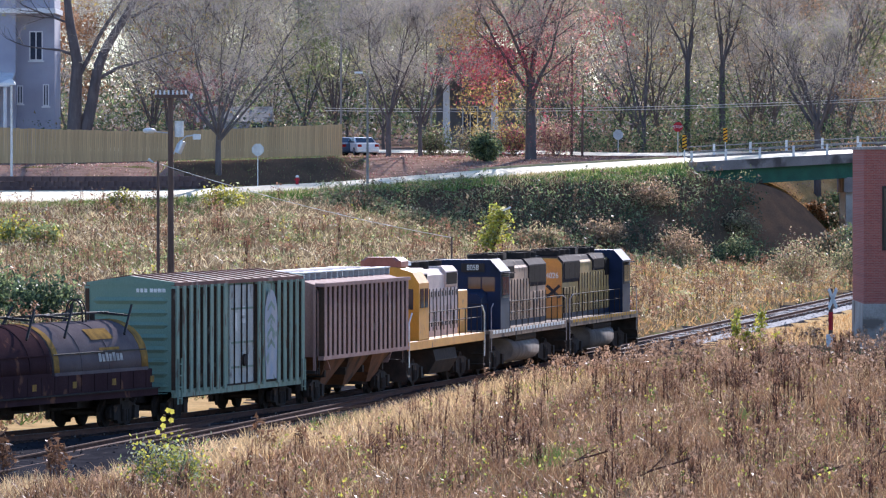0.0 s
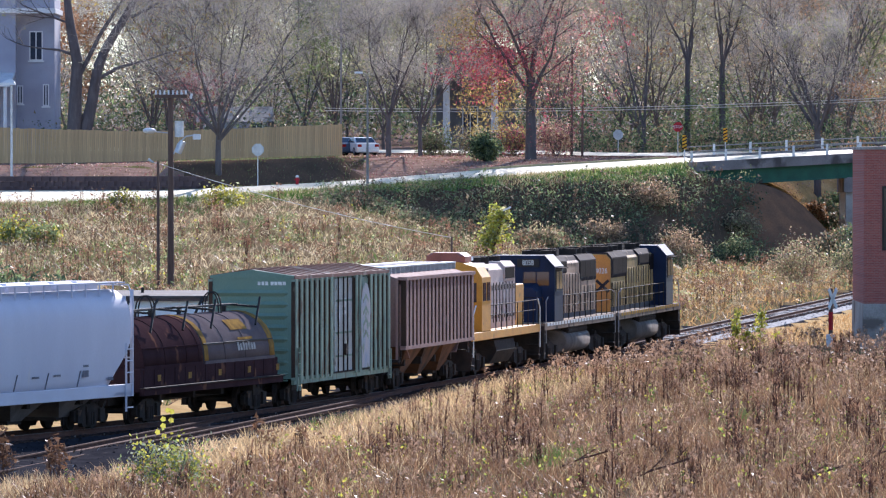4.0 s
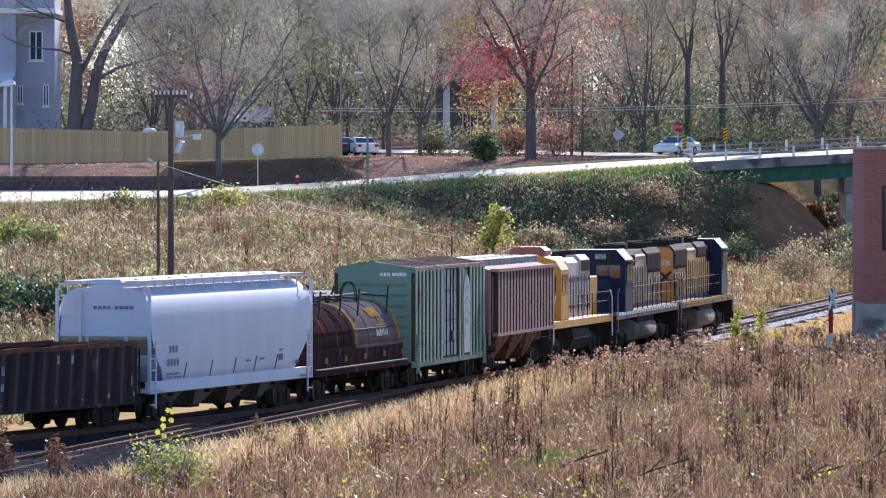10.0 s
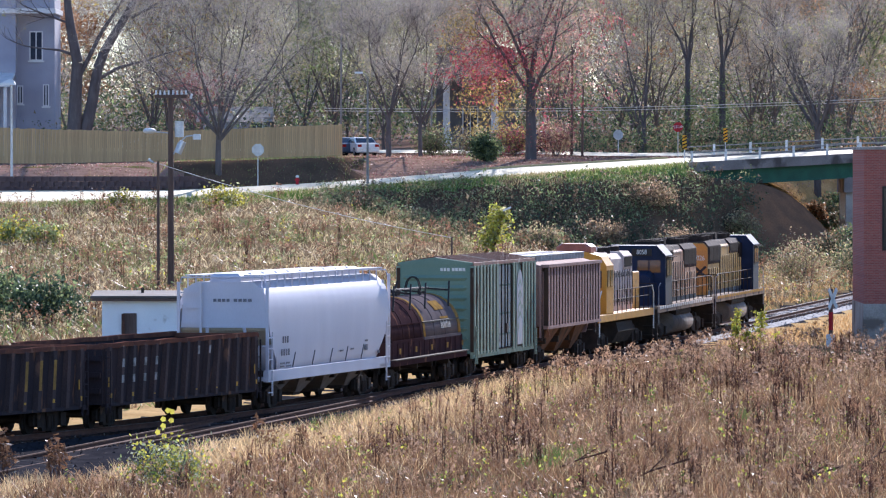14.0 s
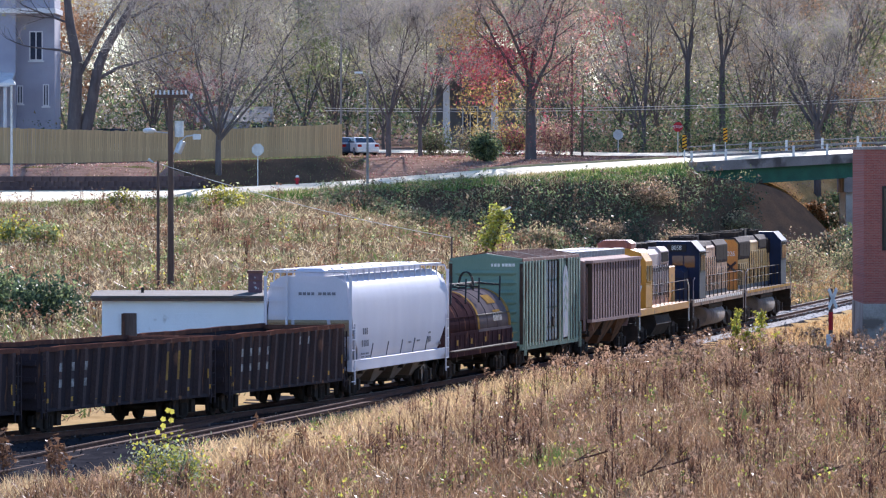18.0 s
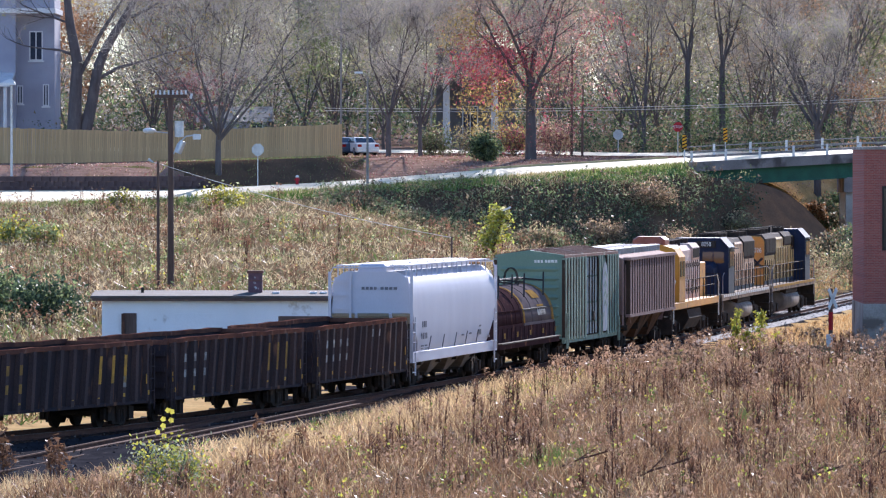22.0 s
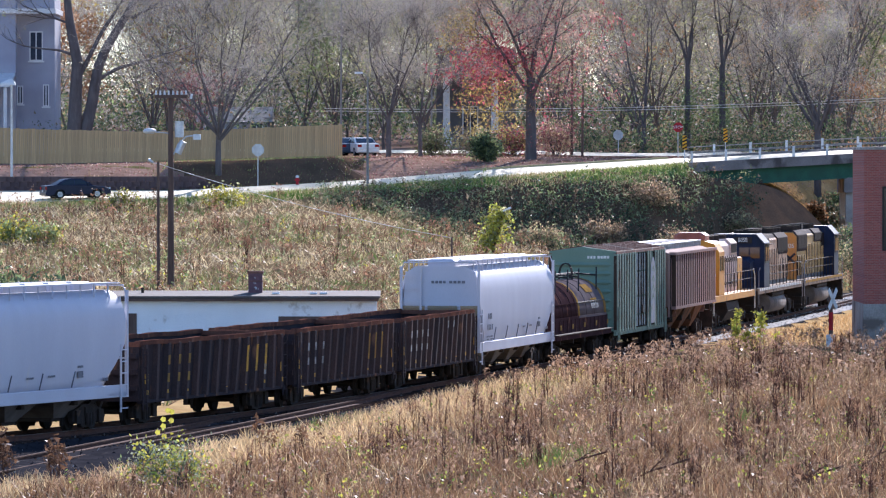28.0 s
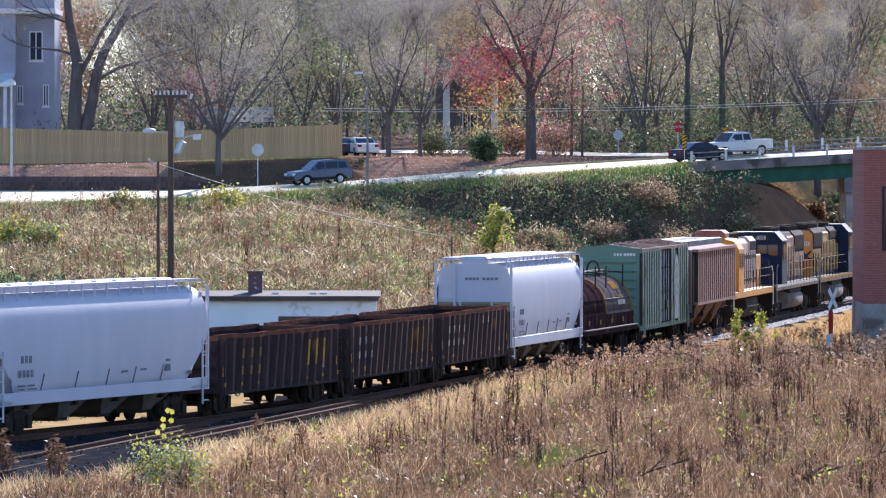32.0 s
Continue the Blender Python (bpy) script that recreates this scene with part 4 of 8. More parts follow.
def underframe(car, half, z0, z1, m=None):
    k = Mesh()
    k.box(-half, half, -0.35, 0.35, z0, z1)
    for x in (-half * 0.66, -half * 0.2, half * 0.2, half * 0.66):
        k.box(x - 0.12, x + 0.12, -1.25, 1.25, z0 + 0.1, z1)
    part("underframe", k, m or GRIME, car)
    b = Mesh().cyl((-1.3, 0.75, z0 - 0.05), (-0.2, 0.75, z0 - 0.05), 0.2, n=10).box(0.3, 0.75, 0.55, 0.95, z0 - 0.25, z0 + 0.1)
    part("brake_gear", b, GRIME, car)


def ladder(car, x, y, z0, z1, w=0.42, n=5, m=None, name="ladder"):
    k = Mesh()
    for d in (-w / 2, w / 2):
        k.beam((x + d, y, z0), (x + d, y, z1), 0.05, 0.05)
    for i in range(n):
        z = z0 + (z1 - z0) * (i + 0.5) / n
        k.beam((x - w / 2, y, z), (x + w / 2, y, z), 0.03, 0.03)
    return part(name, k, m or BLACK, car)


def bars(parent, y, rows, m, name="lettering"):
    """Unreadable writing on a side: bars (x0, x1, z0, z1), 5 mm proud."""
    for x0, x1, z0, z1 in rows:
        part(name, Mesh().box(x0, x1, y - 0.005, y + 0.005, z0, z1), m, parent)


def handrail(car, xs, y, z0, z1, m):
    k = Mesh()
    for x in xs:
        k.cyl((x, y, z0), (x, y, z1), 0.02, n=6)
    k.cyl((xs[0], y, z1), (xs[-1], y, z1), 0.02, n=6)
    k.cyl((xs[0], y, (z0 + z1) / 2 + 0.1), (xs[-1], y, (z0 + z1) / 2 + 0.1), 0.018, n=5)
    part("handrail", k, m, car)


def hood_doors(hood, x0, x1, n, y, z0, z1, m):
    """Access doors along both sides of a hood, each with a latch."""
    w = (x1 - x0) / n
    for s in (-1, 1):
        for i in range(n):
            a = x0 + i * w
            k = Mesh().box(a + 0.035, a + w - 0.035, min(s * y, s * (y + 0.03)), max(s * y, s * (y + 0.03)), z0, z1)
            k.box(a + w - 0.16, a + w - 0.11, min(s * y, s * (y + 0.06)), max(s * y, s * (y + 0.06)), (z0 + z1) / 2 - 0.12, (z0 + z1) / 2 + 0.12)
            part("hood_door", k, m, hood)
            # proud dark strip stands in for the shaded gap between two doors
            part("door_hinge", Mesh().box(a - 0.03, a + 0.03, min(s * y, s * (y + 0.055)), max(s * y, s * (y + 0.055)), z0, z1), GRIME, hood)


def six_axle(label, number, hood_m, rear_m, turned, sill_m, top_m):
    """A six-axle hood locomotive, cab at +x."""
    car = thing("locomotive", label, "locomotive", "train")
    L = 10.475
    way = -1 if turned else 1
    for x in (-6.63, 6.63):
        truck(car, x, 3, 2.03, 0.51, way)
    couplers(car, L, 0.88)
    part("frame", Mesh().box(-9.85, 9.85, -1.48, 1.48, 1.42, 1.72), SILL, car, "dusty tan frame sill", bevel=0.02)
    dash = Mesh().box(0, 0.5, -0.006, 0.006, 1.58, 1.71).data("sill_dash", sill_m)
    for s in (-1, 1):
        for i in range(24):
            d = new("sill_dash", dash)
            d.parent, d.location = car, (-9.2 + i * 0.78, s * 1.485, 0)
    tank = [(1.42 * math.copysign(abs(math.cos(q)) ** 0.6, math.cos(q)), 0.80 + 0.54 * math.copysign(abs(math.sin(q)) ** 0.75, math.sin(q))) for q in np.linspace(0, math.tau, 28, endpoint=False)]
    part("fuel_tank", Mesh().loft([[(x, y * k_, 0.8 + (z - 0.8) * k_) for y, z in tank] for x, k_ in ((-3.0, 0.9), (-2.9, 1), (2.9, 1), (3.0, 0.9))], True), TANK, car, "dusty rounded fuel tank")
    for s in (-1, 1):
        part("air_reservoir", Mesh().cyl((-2.6, s * 1.18, 1.28), (2.6, s * 1.18, 1.28), 0.17, n=10), GRIME, car)
    hood = part("hood", Mesh().loft([[(x, y, z) for y, z in ((-0.86, 1.72), (-0.86, 4.0), (-0.66, 4.24), (0.66, 4.24), (0.86, 4.0), (0.86, 1.72))] for x in (-8.2, 5.1)]), hood_m, car, bevel=0.03)
    hood_doors(hood, -3.7, 4.9, 11, 0.865, 1.95, 3.55, hood_m)
    hood_doors(hood, -8.0, -3.9, 5, 0.865, 1.95, 3.0, hood_m)
    part("hood_stripe", Mesh().box(-8.19, 5.09, -0.872, 0.872, 1.73, 1.93), NAVY, hood, "dark navy stripe along the walkway")
    part("roof_panel", Mesh().loft([[(x, y, z) for y, z in ((-0.875, 3.96), (-0.672, 4.252), (-0.6, 4.30), (0.6, 4.30), (0.672, 4.252), (0.875, 3.96))] for x in (-8.18, 5.07)]), DUSTY_TOP, car, "dust-browned hood roof")
    rad = part("radiator", Mesh().loft([[(x, y, z) for y, z in ((-0.87, 3.2), (-0.90, 3.3), (-0.90, 4.08), (-0.70, 4.31), (0.70, 4.31), (0.90, 4.08), (0.90, 3.3), (0.87, 3.2))] for x in (-8.15, -3.5)]), DUSTY_TOP, car, bevel=0.02)
    for s in (-1, 1):
        for x in (-7.85, -6.4, -4.95):
            g = Mesh()
            for i in range(9):
                g.box(x, x + 1.42, s * 0.905 - 0.012, s * 0.905 + 0.012, 3.36 + i * 0.075, 3.434 + i * 0.075)
            part("grille", g, MATT_BLACK, rad)
    dyn = part("brake_blister", Mesh().loft([[(x, y, z) for y, z in ((-0.87, 3.6), (-0.90, 3.65), (-0.90, 4.1), (-0.70, 4.31), (0.70, 4.31), (0.90, 4.1), (0.90, 3.65), (0.87, 3.6))] for x in (0.2, 3.6)]), DUSTY_TOP, car, bevel=0.02)
    for s in (-1, 1):
        part("grille", Mesh().box(0.4, 3.4, s * 0.905 - 0.01, s * 0.905 + 0.01, 3.7, 4.06), MATT_BLACK, dyn)
    for x in (-7.2, -5.8, -4.4, 1.2, 2.6):
        f = Mesh().cyl((x, 0, 4.34), (x, 0, 4.56), 0.62, n=18)
        f.cyl((x, 0, 4.56), (x, 0, 4.62), 0.25, n=10)
        for i in range(4):
            a = i * math.pi / 4
            f.beam((x - 0.6 * math.cos(a), 0.6 * math.sin(a), 4.585), (x + 0.6 * math.cos(a), -0.6 * math.sin(a), 4.585), 0.04, 0.03)
        part("roof_fan", f, GRIME, car)
    part("exhaust", Mesh().box(-1.2, -0.4, -0.35, 0.35, 4.28, 4.6), GRIME, car)
    part("inertial_filter", Mesh().box(3.75, 5.02, -0.91, 0.91, 3.35, 4.05), MATT_BLACK, car)
    part("horn", Mesh().cyl((0.0, 0.3, 4.45), (0.35, 0.3, 4.5), 0.05, 0.1, 8).cyl((0, 0.3, 4.3), (0, 0.3, 4.5), 0.03, n=6), GRIME, car)
    prof = ((-1.48, 1.72), (-1.48, 3.95), (-1.05, 4.42), (1.05, 4.42), (1.48, 3.95), (1.48, 1.72))
    cab = part("cab", Mesh().loft([[(x, y, z) for y, z in prof] for x in (5.1, 7.35)]), NAVY, car, bevel=0.03)
    for s in (-1, 1):
        part("window_frame", Mesh().box(5.35, 7.1, s * 1.485 - 0.02, s * 1.485 + 0.02, 2.95, 3.85), BLACK, cab)
        for x in (5.45, 6.3):
            part("pane", Mesh().box(x, x + 0.72, s * 1.505 - 0.008, s * 1.505 + 0.008, 3.05, 3.75), GLASS, cab)
        part("roof_slope", Mesh().add([(5.05, s * 1.5, 3.97), (7.5, s * 1.5, 3.97), (7.5, s * 1.07, 4.45), (5.05, s * 1.07, 4.45), (5.05, s * 1.5, 3.93), (7.5, s * 1.5, 3.93), (7.5, s * 1.07, 4.41), (5.05, s * 1.07, 4.41)],
                                      [(0, 1, 2, 3), (4, 5, 6, 7), (0, 1, 5, 4), (1, 2, 6, 5), (2, 3, 7, 6), (3, 0, 4, 7)]), NAVY, cab, "glossy navy roof slope")
        part("sunshade", Mesh().box(5.4, 7.0, min(s * 1.5, s * 1.75), max(s * 1.5, s * 1.75), 3.88, 3.92), DUSTY_TOP, cab)
        for y in (0.2, 0.75):
            part("pane", Mesh().box(7.35, 7.372, min(s * y, s * (y + 0.5)), max(s * y, s * (y + 0.5)), 3.2, 3.75), GLASS, cab)
    nb = part("number_board", Mesh().box(7.35, 7.45, -0.05, 0.85, 3.95, 4.28), BLACK, cab, "black number board")
    digits(nb, number, 0.30, LETTER_W, (7.46, 0.4, 4.115), (90, 0, 90), wide=0.8)
    part("nose", Mesh().loft([[(7.36, y, z) for y, z in ((-0.95, 1.72), (-0.95, 3.1), (-0.75, 3.3), (0.75, 3.3), (0.95, 3.1), (0.95, 1.72))], [(8.5, y, z) for y, z in ((-0.9, 1.72), (-0.9, 2.95), (-0.7, 3.12), (0.7, 3.12), (0.9, 2.95), (0.9, 1.72))]]), NAVY, car, bevel=0.04)
    part("headlight", Mesh().cyl((8.5, -0.14, 2.75), (8.56, -0.14, 2.75), 0.1, n=12).cyl((8.5, 0.14, 2.75), (8.56, 0.14, 2.75), 0.1, n=12), LETTER_W, car)
    end = part("hood_end", Mesh().loft([[(x, y, z) for y, z in ((-0.84, 1.74), (-0.84, 3.98), (-0.64, 4.2), (0.64, 4.2), (0.84, 3.98), (0.84, 1.74))] for x in (-8.24, -8.2)]), rear_m, car)
    digits(end, number, 0.34, LETTER_W, (-8.25, -0.45, 3.5), (90, 0, -90), wide=0.8)
    e = Mesh()
    for a, b in (((-0.27, 3.1), (0.27, 2.6)), ((-0.27, 2.6), (0.27, 3.1))):
        e.beam((-8.25, a[0] - 0.5, a[1]), (-8.25, b[0] - 0.5, b[1]), 0.02, 0.12)
    part("emblem", e, DUSTY_TOP, end, "faded dark crossed emblem")
    for s in (-1, 1):
        handrail(car, [x for x in np.arange(-9.3, 5.0, 1.55)], s * 1.42, 1.72, 2.75, GRIME)
        for x in (-9.75, 9.75):
            for z in (0.45, 0.85, 1.25):
                part("step", Mesh().box(x - 0.22, x + 0.22, s * 1.2 - 0.25, s * 1.2 + 0.25, z, z + 0.05), GRIME, car)
            part("grab_iron", Mesh().tube([(x - 0.25, s * 1.46, 0.9), (x - 0.25, s * 1.46, 2.6), (x - 0.75 * (1 if x > 0 else -1), s * 1.46, 2.75)], 0.022), DULL_HATCH, car, "pale grab iron")
    for x in (-9.95, 9.95):
        part("pilot", Mesh().box(x - 0.05, x + 0.05, -1.45, 1.45, 0.25, 1.6), GRIME, car)
        for s in (-1, 1):
            part("end_railing", Mesh().tube([(x, s * 1.4, 1.7), (x, s * 1.4, 2.75), (x, s * 0.3, 2.75), (x, s * 0.3, 1.7)], 0.02), GRIME, car)
    TRAIN.append((car, 20.95, 6.63, turned))


def four_axle():
    """The yellow four-axle unit, its cab towards the wagons."""
    car = thing("locomotive", "bright yellow four-axle locomotive with reddish roof unit and chalky hood", "locomotive", "train")
    for x in (-5.2, 5.2):
        truck(car, x, 2, 2.74, 0.51, -1)
    couplers(car, 8.95, 0.88)
    part("frame", Mesh().box(-8.4, 8.4, -1.46, 1.46, 1.40, 1.72), YELLOW, car, bevel=0.02)
    part("fuel_tank", Mesh().loft([[(x, y, z) for y, z in ((-1.3, 1.3), (-1.4, 0.9), (-1.1, 0.4), (1.1, 0.4), (1.4, 0.9), (1.3, 1.3))] for x in (-2.4, 2.4)]), GRIME, car)
    hood = part("hood", Mesh().loft([[(x, y, z) for y, z in ((-0.86, 1.72), (-0.86, 4.0), (-0.66, 4.22), (0.66, 4.22), (0.86, 4.0), (0.86, 1.72))] for x in (-5.6, 4.2)]), LILAC, car, bevel=0.03)
    hood_doors(hood, -5.4, 4.0, 12, 0.865, 1.95, 3.5, LILAC)
    slots = Mesh()
    for s in (-1, 1):
        for i in range(12):
            x = -5.1 + i * 0.78
            slots.box(x, x + 0.12, s * 0.9 - 0.02, s * 0.9 + 0.02, 2.1, 2.25)
            slots.box(x, x + 0.12, s * 0.9 - 0.02, s * 0.9 + 0.02, 3.2, 3.4)
    tagged(part("vent_slots", slots, BLACK, hood), kind="stuff")
    for x0, x1 in ((-5.2, -2.6), (1.4, 3.9)):
        b = part("hood_blister", Mesh().loft([[(x, y, z) for y, z in ((-0.87, 3.5), (-0.92, 3.58), (-0.92, 4.1), (-0.74, 4.3), (0.74, 4.3), (0.92, 4.1), (0.92, 3.58), (0.87, 3.5))] for x in (x0, x1)]), LILAC, car, bevel=0.03)
        for s in (-1, 1):
            part("grille", Mesh().box(x0 + 0.15, x1 - 0.15, s * 0.925 - 0.01, s * 0.925 + 0.01, 3.62, 4.06), MATT_BLACK, b)
    part("end_box", Mesh().box(-7.9, -5.6, -0.86, 0.86, 1.72, 3.35), YELLOW, car, "low yellow end box", 0.05)
    prof = ((-1.46, 1.72), (-1.46, 3.8), (-1.2, 4.2), (-0.6, 4.38), (0.6, 4.38), (1.2, 4.2), (1.46, 3.8), (1.46, 1.72))
    cab = part("cab", Mesh().loft([[(x, y, z) for y, z in prof] for x in (4.2, 6.3)]), YELLOW, car, bevel=0.04)
    for s in (-1, 1):
        for x in (4.45, 5.4):
            part("pane", Mesh().box(x, x + 0.65, s * 1.47 - 0.012, s * 1.47 + 0.012, 2.9, 3.6), GLASS, cab)
        part("pane", Mesh().box(6.3, 6.32, min(s * 0.35, s * 1.25), max(s * 0.35, s * 1.25), 2.85, 3.6), GLASS, cab)
        part("grab_iron", Mesh().tube([(8.3, s * 1.45, 0.8), (8.3, s * 1.45, 2.4), (7.7, s * 1.45, 2.75)], 0.03), LETTER_W, car, "white grab iron")
        part("grab_iron", Mesh().tube([(-8.3, s * 1.45, 0.8), (-8.3, s * 1.45, 2.4), (-7.7, s * 1.45, 2.75)], 0.03), LETTER_W, car, "white grab iron")
        handrail(car, list(np.arange(-8.1, 4.2, 1.35)), s * 1.42, 1.72, 2.7, GRIME)
        for x in (-8.25, 8.25):
            for z in (0.45, 0.85, 1.25):
                part("step", Mesh().box(x - 0.2, x + 0.2, s * 1.2 - 0.25, s * 1.2 + 0.25, z, z + 0.05), GRIME, car)
    part("roof_unit", Mesh().loft([[(x, y * k_, z) for y, z in ((-0.75, 4.38), (-0.75, 4.6), (-0.55, 4.74), (0.55, 4.74), (0.75, 4.6), (0.75, 4.38))] for x, k_ in ((4.3, 0.8), (4.5, 1), (6.0, 1), (6.2, 0.8))]), ORANGE, car, "faded orange roof unit")
    part("roof_hatch", Mesh().box(2.2, 3.4, -0.45, 0.45, 4.4, 4.55), WHITE, car)
    part("nose", Mesh().loft([[(6.3, y, z) for y, z in ((-0.95, 1.72), (-0.95, 3.1), (0.95, 3.1), (0.95, 1.72))], [(7.9, y, z) for y, z in ((-0.9, 1.72), (-0.9, 2.9), (0.9, 2.9), (0.9, 1.72))]]), YELLOW, car, bevel=0.06)
    for x in (-8.45, 8.45):
        part("pilot", Mesh().box(x - 0.04, x + 0.04, -1.4, 1.4, 0.3, 1.6), GRIME, car)
    for x in (-3.8, -1.0, 1.0):
        part("roof_fan", Mesh().cyl((x, 0, 4.2), (x, 0, 4.5), 0.55, n=16), GRIME, car)
    TRAIN.append((car, 17.9, 5.2, True))


def brown_hopper():
    car = thing("covered_hopper", "brown ribbed covered hopper wagon with pale roof walk", "hopper wagon", "train")
    for x in (-5.6, 5.6):
        truck(car, x)
    couplers(car, 8.15)
    underframe(car, 7.4, 0.75, 1.1)
    W = 1.55
    body = part("body", Mesh().loft([[(x * k_, y, z) for y, z, k_ in ((-W, 1.6, 0.98), (-W, 3.75, 1), (-W + 0.12, 4.05, 1), (-0.55, 4.32, 1), (0.55, 4.32, 1), (W - 0.12, 4.05, 1), (W, 3.75, 1), (W, 1.6, 0.98))] for x in (-7.45, 7.2)]), BROWN, car, bevel=0.03)
    for s in (-1, 1):
        for i in range(19):
            x = -7.1 + i * 0.775
            k = Mesh().loft([[(x - 0.24, s * W, z), (x - 0.2, s * (W + 0.2), z), (x + 0.2, s * (W + 0.2), z), (x + 0.24, s * W, z)] for z in (1.62, 3.98)])
            part("rib", k, BROWN, body)
            part("rust_seam", Mesh().box(x - 0.262, x - 0.242, min(s * (W + 0.01), s * (W + 0.19)), max(s * (W + 0.01), s * (W + 0.19)), 1.64, 3.96), DARK_SEAM, body)
        part("top_chord", Mesh().box(-7.5, 7.25, min(s * (W - 0.1), s * (W + 0.24)), max(s * (W - 0.1), s * (W + 0.24)), 3.98, 4.1), BROWN, body)
        part("side_sill", Mesh().box(-7.5, 7.25, min(s * W, s * (W + 0.21)), max(s * W, s * (W + 0.21)), 1.5, 1.62), BROWN, body)
    for c in (-4.0, 0.0, 4.0):
        h = Mesh().loft([[(c + dx * 2.9, y, 1.6) for dx, y in ((-0.68, -1.5), (0.68, -1.5), (0.68, 1.5), (-0.68, 1.5))], [(c + dx, y, 0.45) for dx, y in ((-0.35, -0.9), (0.35, -0.9), (0.35, 0.9), (-0.35, 0.9))]])
        part("hopper_bay", h, RUSTBAY, car, "rust-brown hopper bay")
        part("gate", Mesh().box(c - 0.45, c + 0.45, -0.8, 0.8, 0.36, 0.46), GRIME, car)
    for e in (-1, 1):
        part("end_slope", Mesh().add([(e * 7.0, -1.45, 2.4), (e * 7.0, 1.45, 2.4), (e * 5.0, 1.45, 1.2), (e * 5.0, -1.45, 1.2), (e * 6.95, -1.45, 2.3), (e * 6.95, 1.45, 2.3), (e * 4.95, 1.45, 1.1), (e * 4.95, -1.45, 1.1)],
                                     [(0, 1, 2, 3), (4, 5, 6, 7), (0, 1, 5, 4), (1, 2, 6, 5), (2, 3, 7, 6), (3, 0, 4, 7)]), BROWN, car)
        for s in (-1, 1):
            part("corner_post", Mesh().beam((e * 7.55, s * 1.45, 1.1), (e * 7.55, s * 1.45, 4.0), 0.09), BROWN, car)
            ladder(car, e * 7.3, s * 1.5, 1.0, 3.9, 0.45, 7, GRIME)
        part("end_platform", Mesh().box(min(e * 6.9, e * 7.65), max(e * 6.9, e * 7.65), -1.5, 1.5, 1.05, 1.15), GRIME, car)
    rw = Mesh()
    for s in (-1, 1):
        rw.box(-7.5, 7.5, s * 0.78 - 0.22, s * 0.78 + 0.22, 4.42, 4.46)
        for x in np.arange(-7.2, 7.3, 0.9):
            rw.box(x - 0.03, x + 0.03, s * 0.78 - 0.24, s * 0.78 + 0.24, 4.2, 4.42)
    part("roof_walk", rw, GALV, car, "pale galvanised roof walk")
    for i in range(6):
        x = -6 + i * 2.4
        part("roof_hatch", Mesh().box(x - 0.85, x + 0.85, -0.42, 0.42, 4.32, 4.47), DULL_HATCH, car, "dull pale roof hatch", 0.03)
    bars(body, -W - 0.01, [(-6.5, -5.7, 3.2, 3.4), (-6.5, -5.6, 2.9, 3.1), (5.0, 6.3, 3.95, 4.05)], LETTER_W)
    TRAIN.append((car, 16.3, 5.6, False))


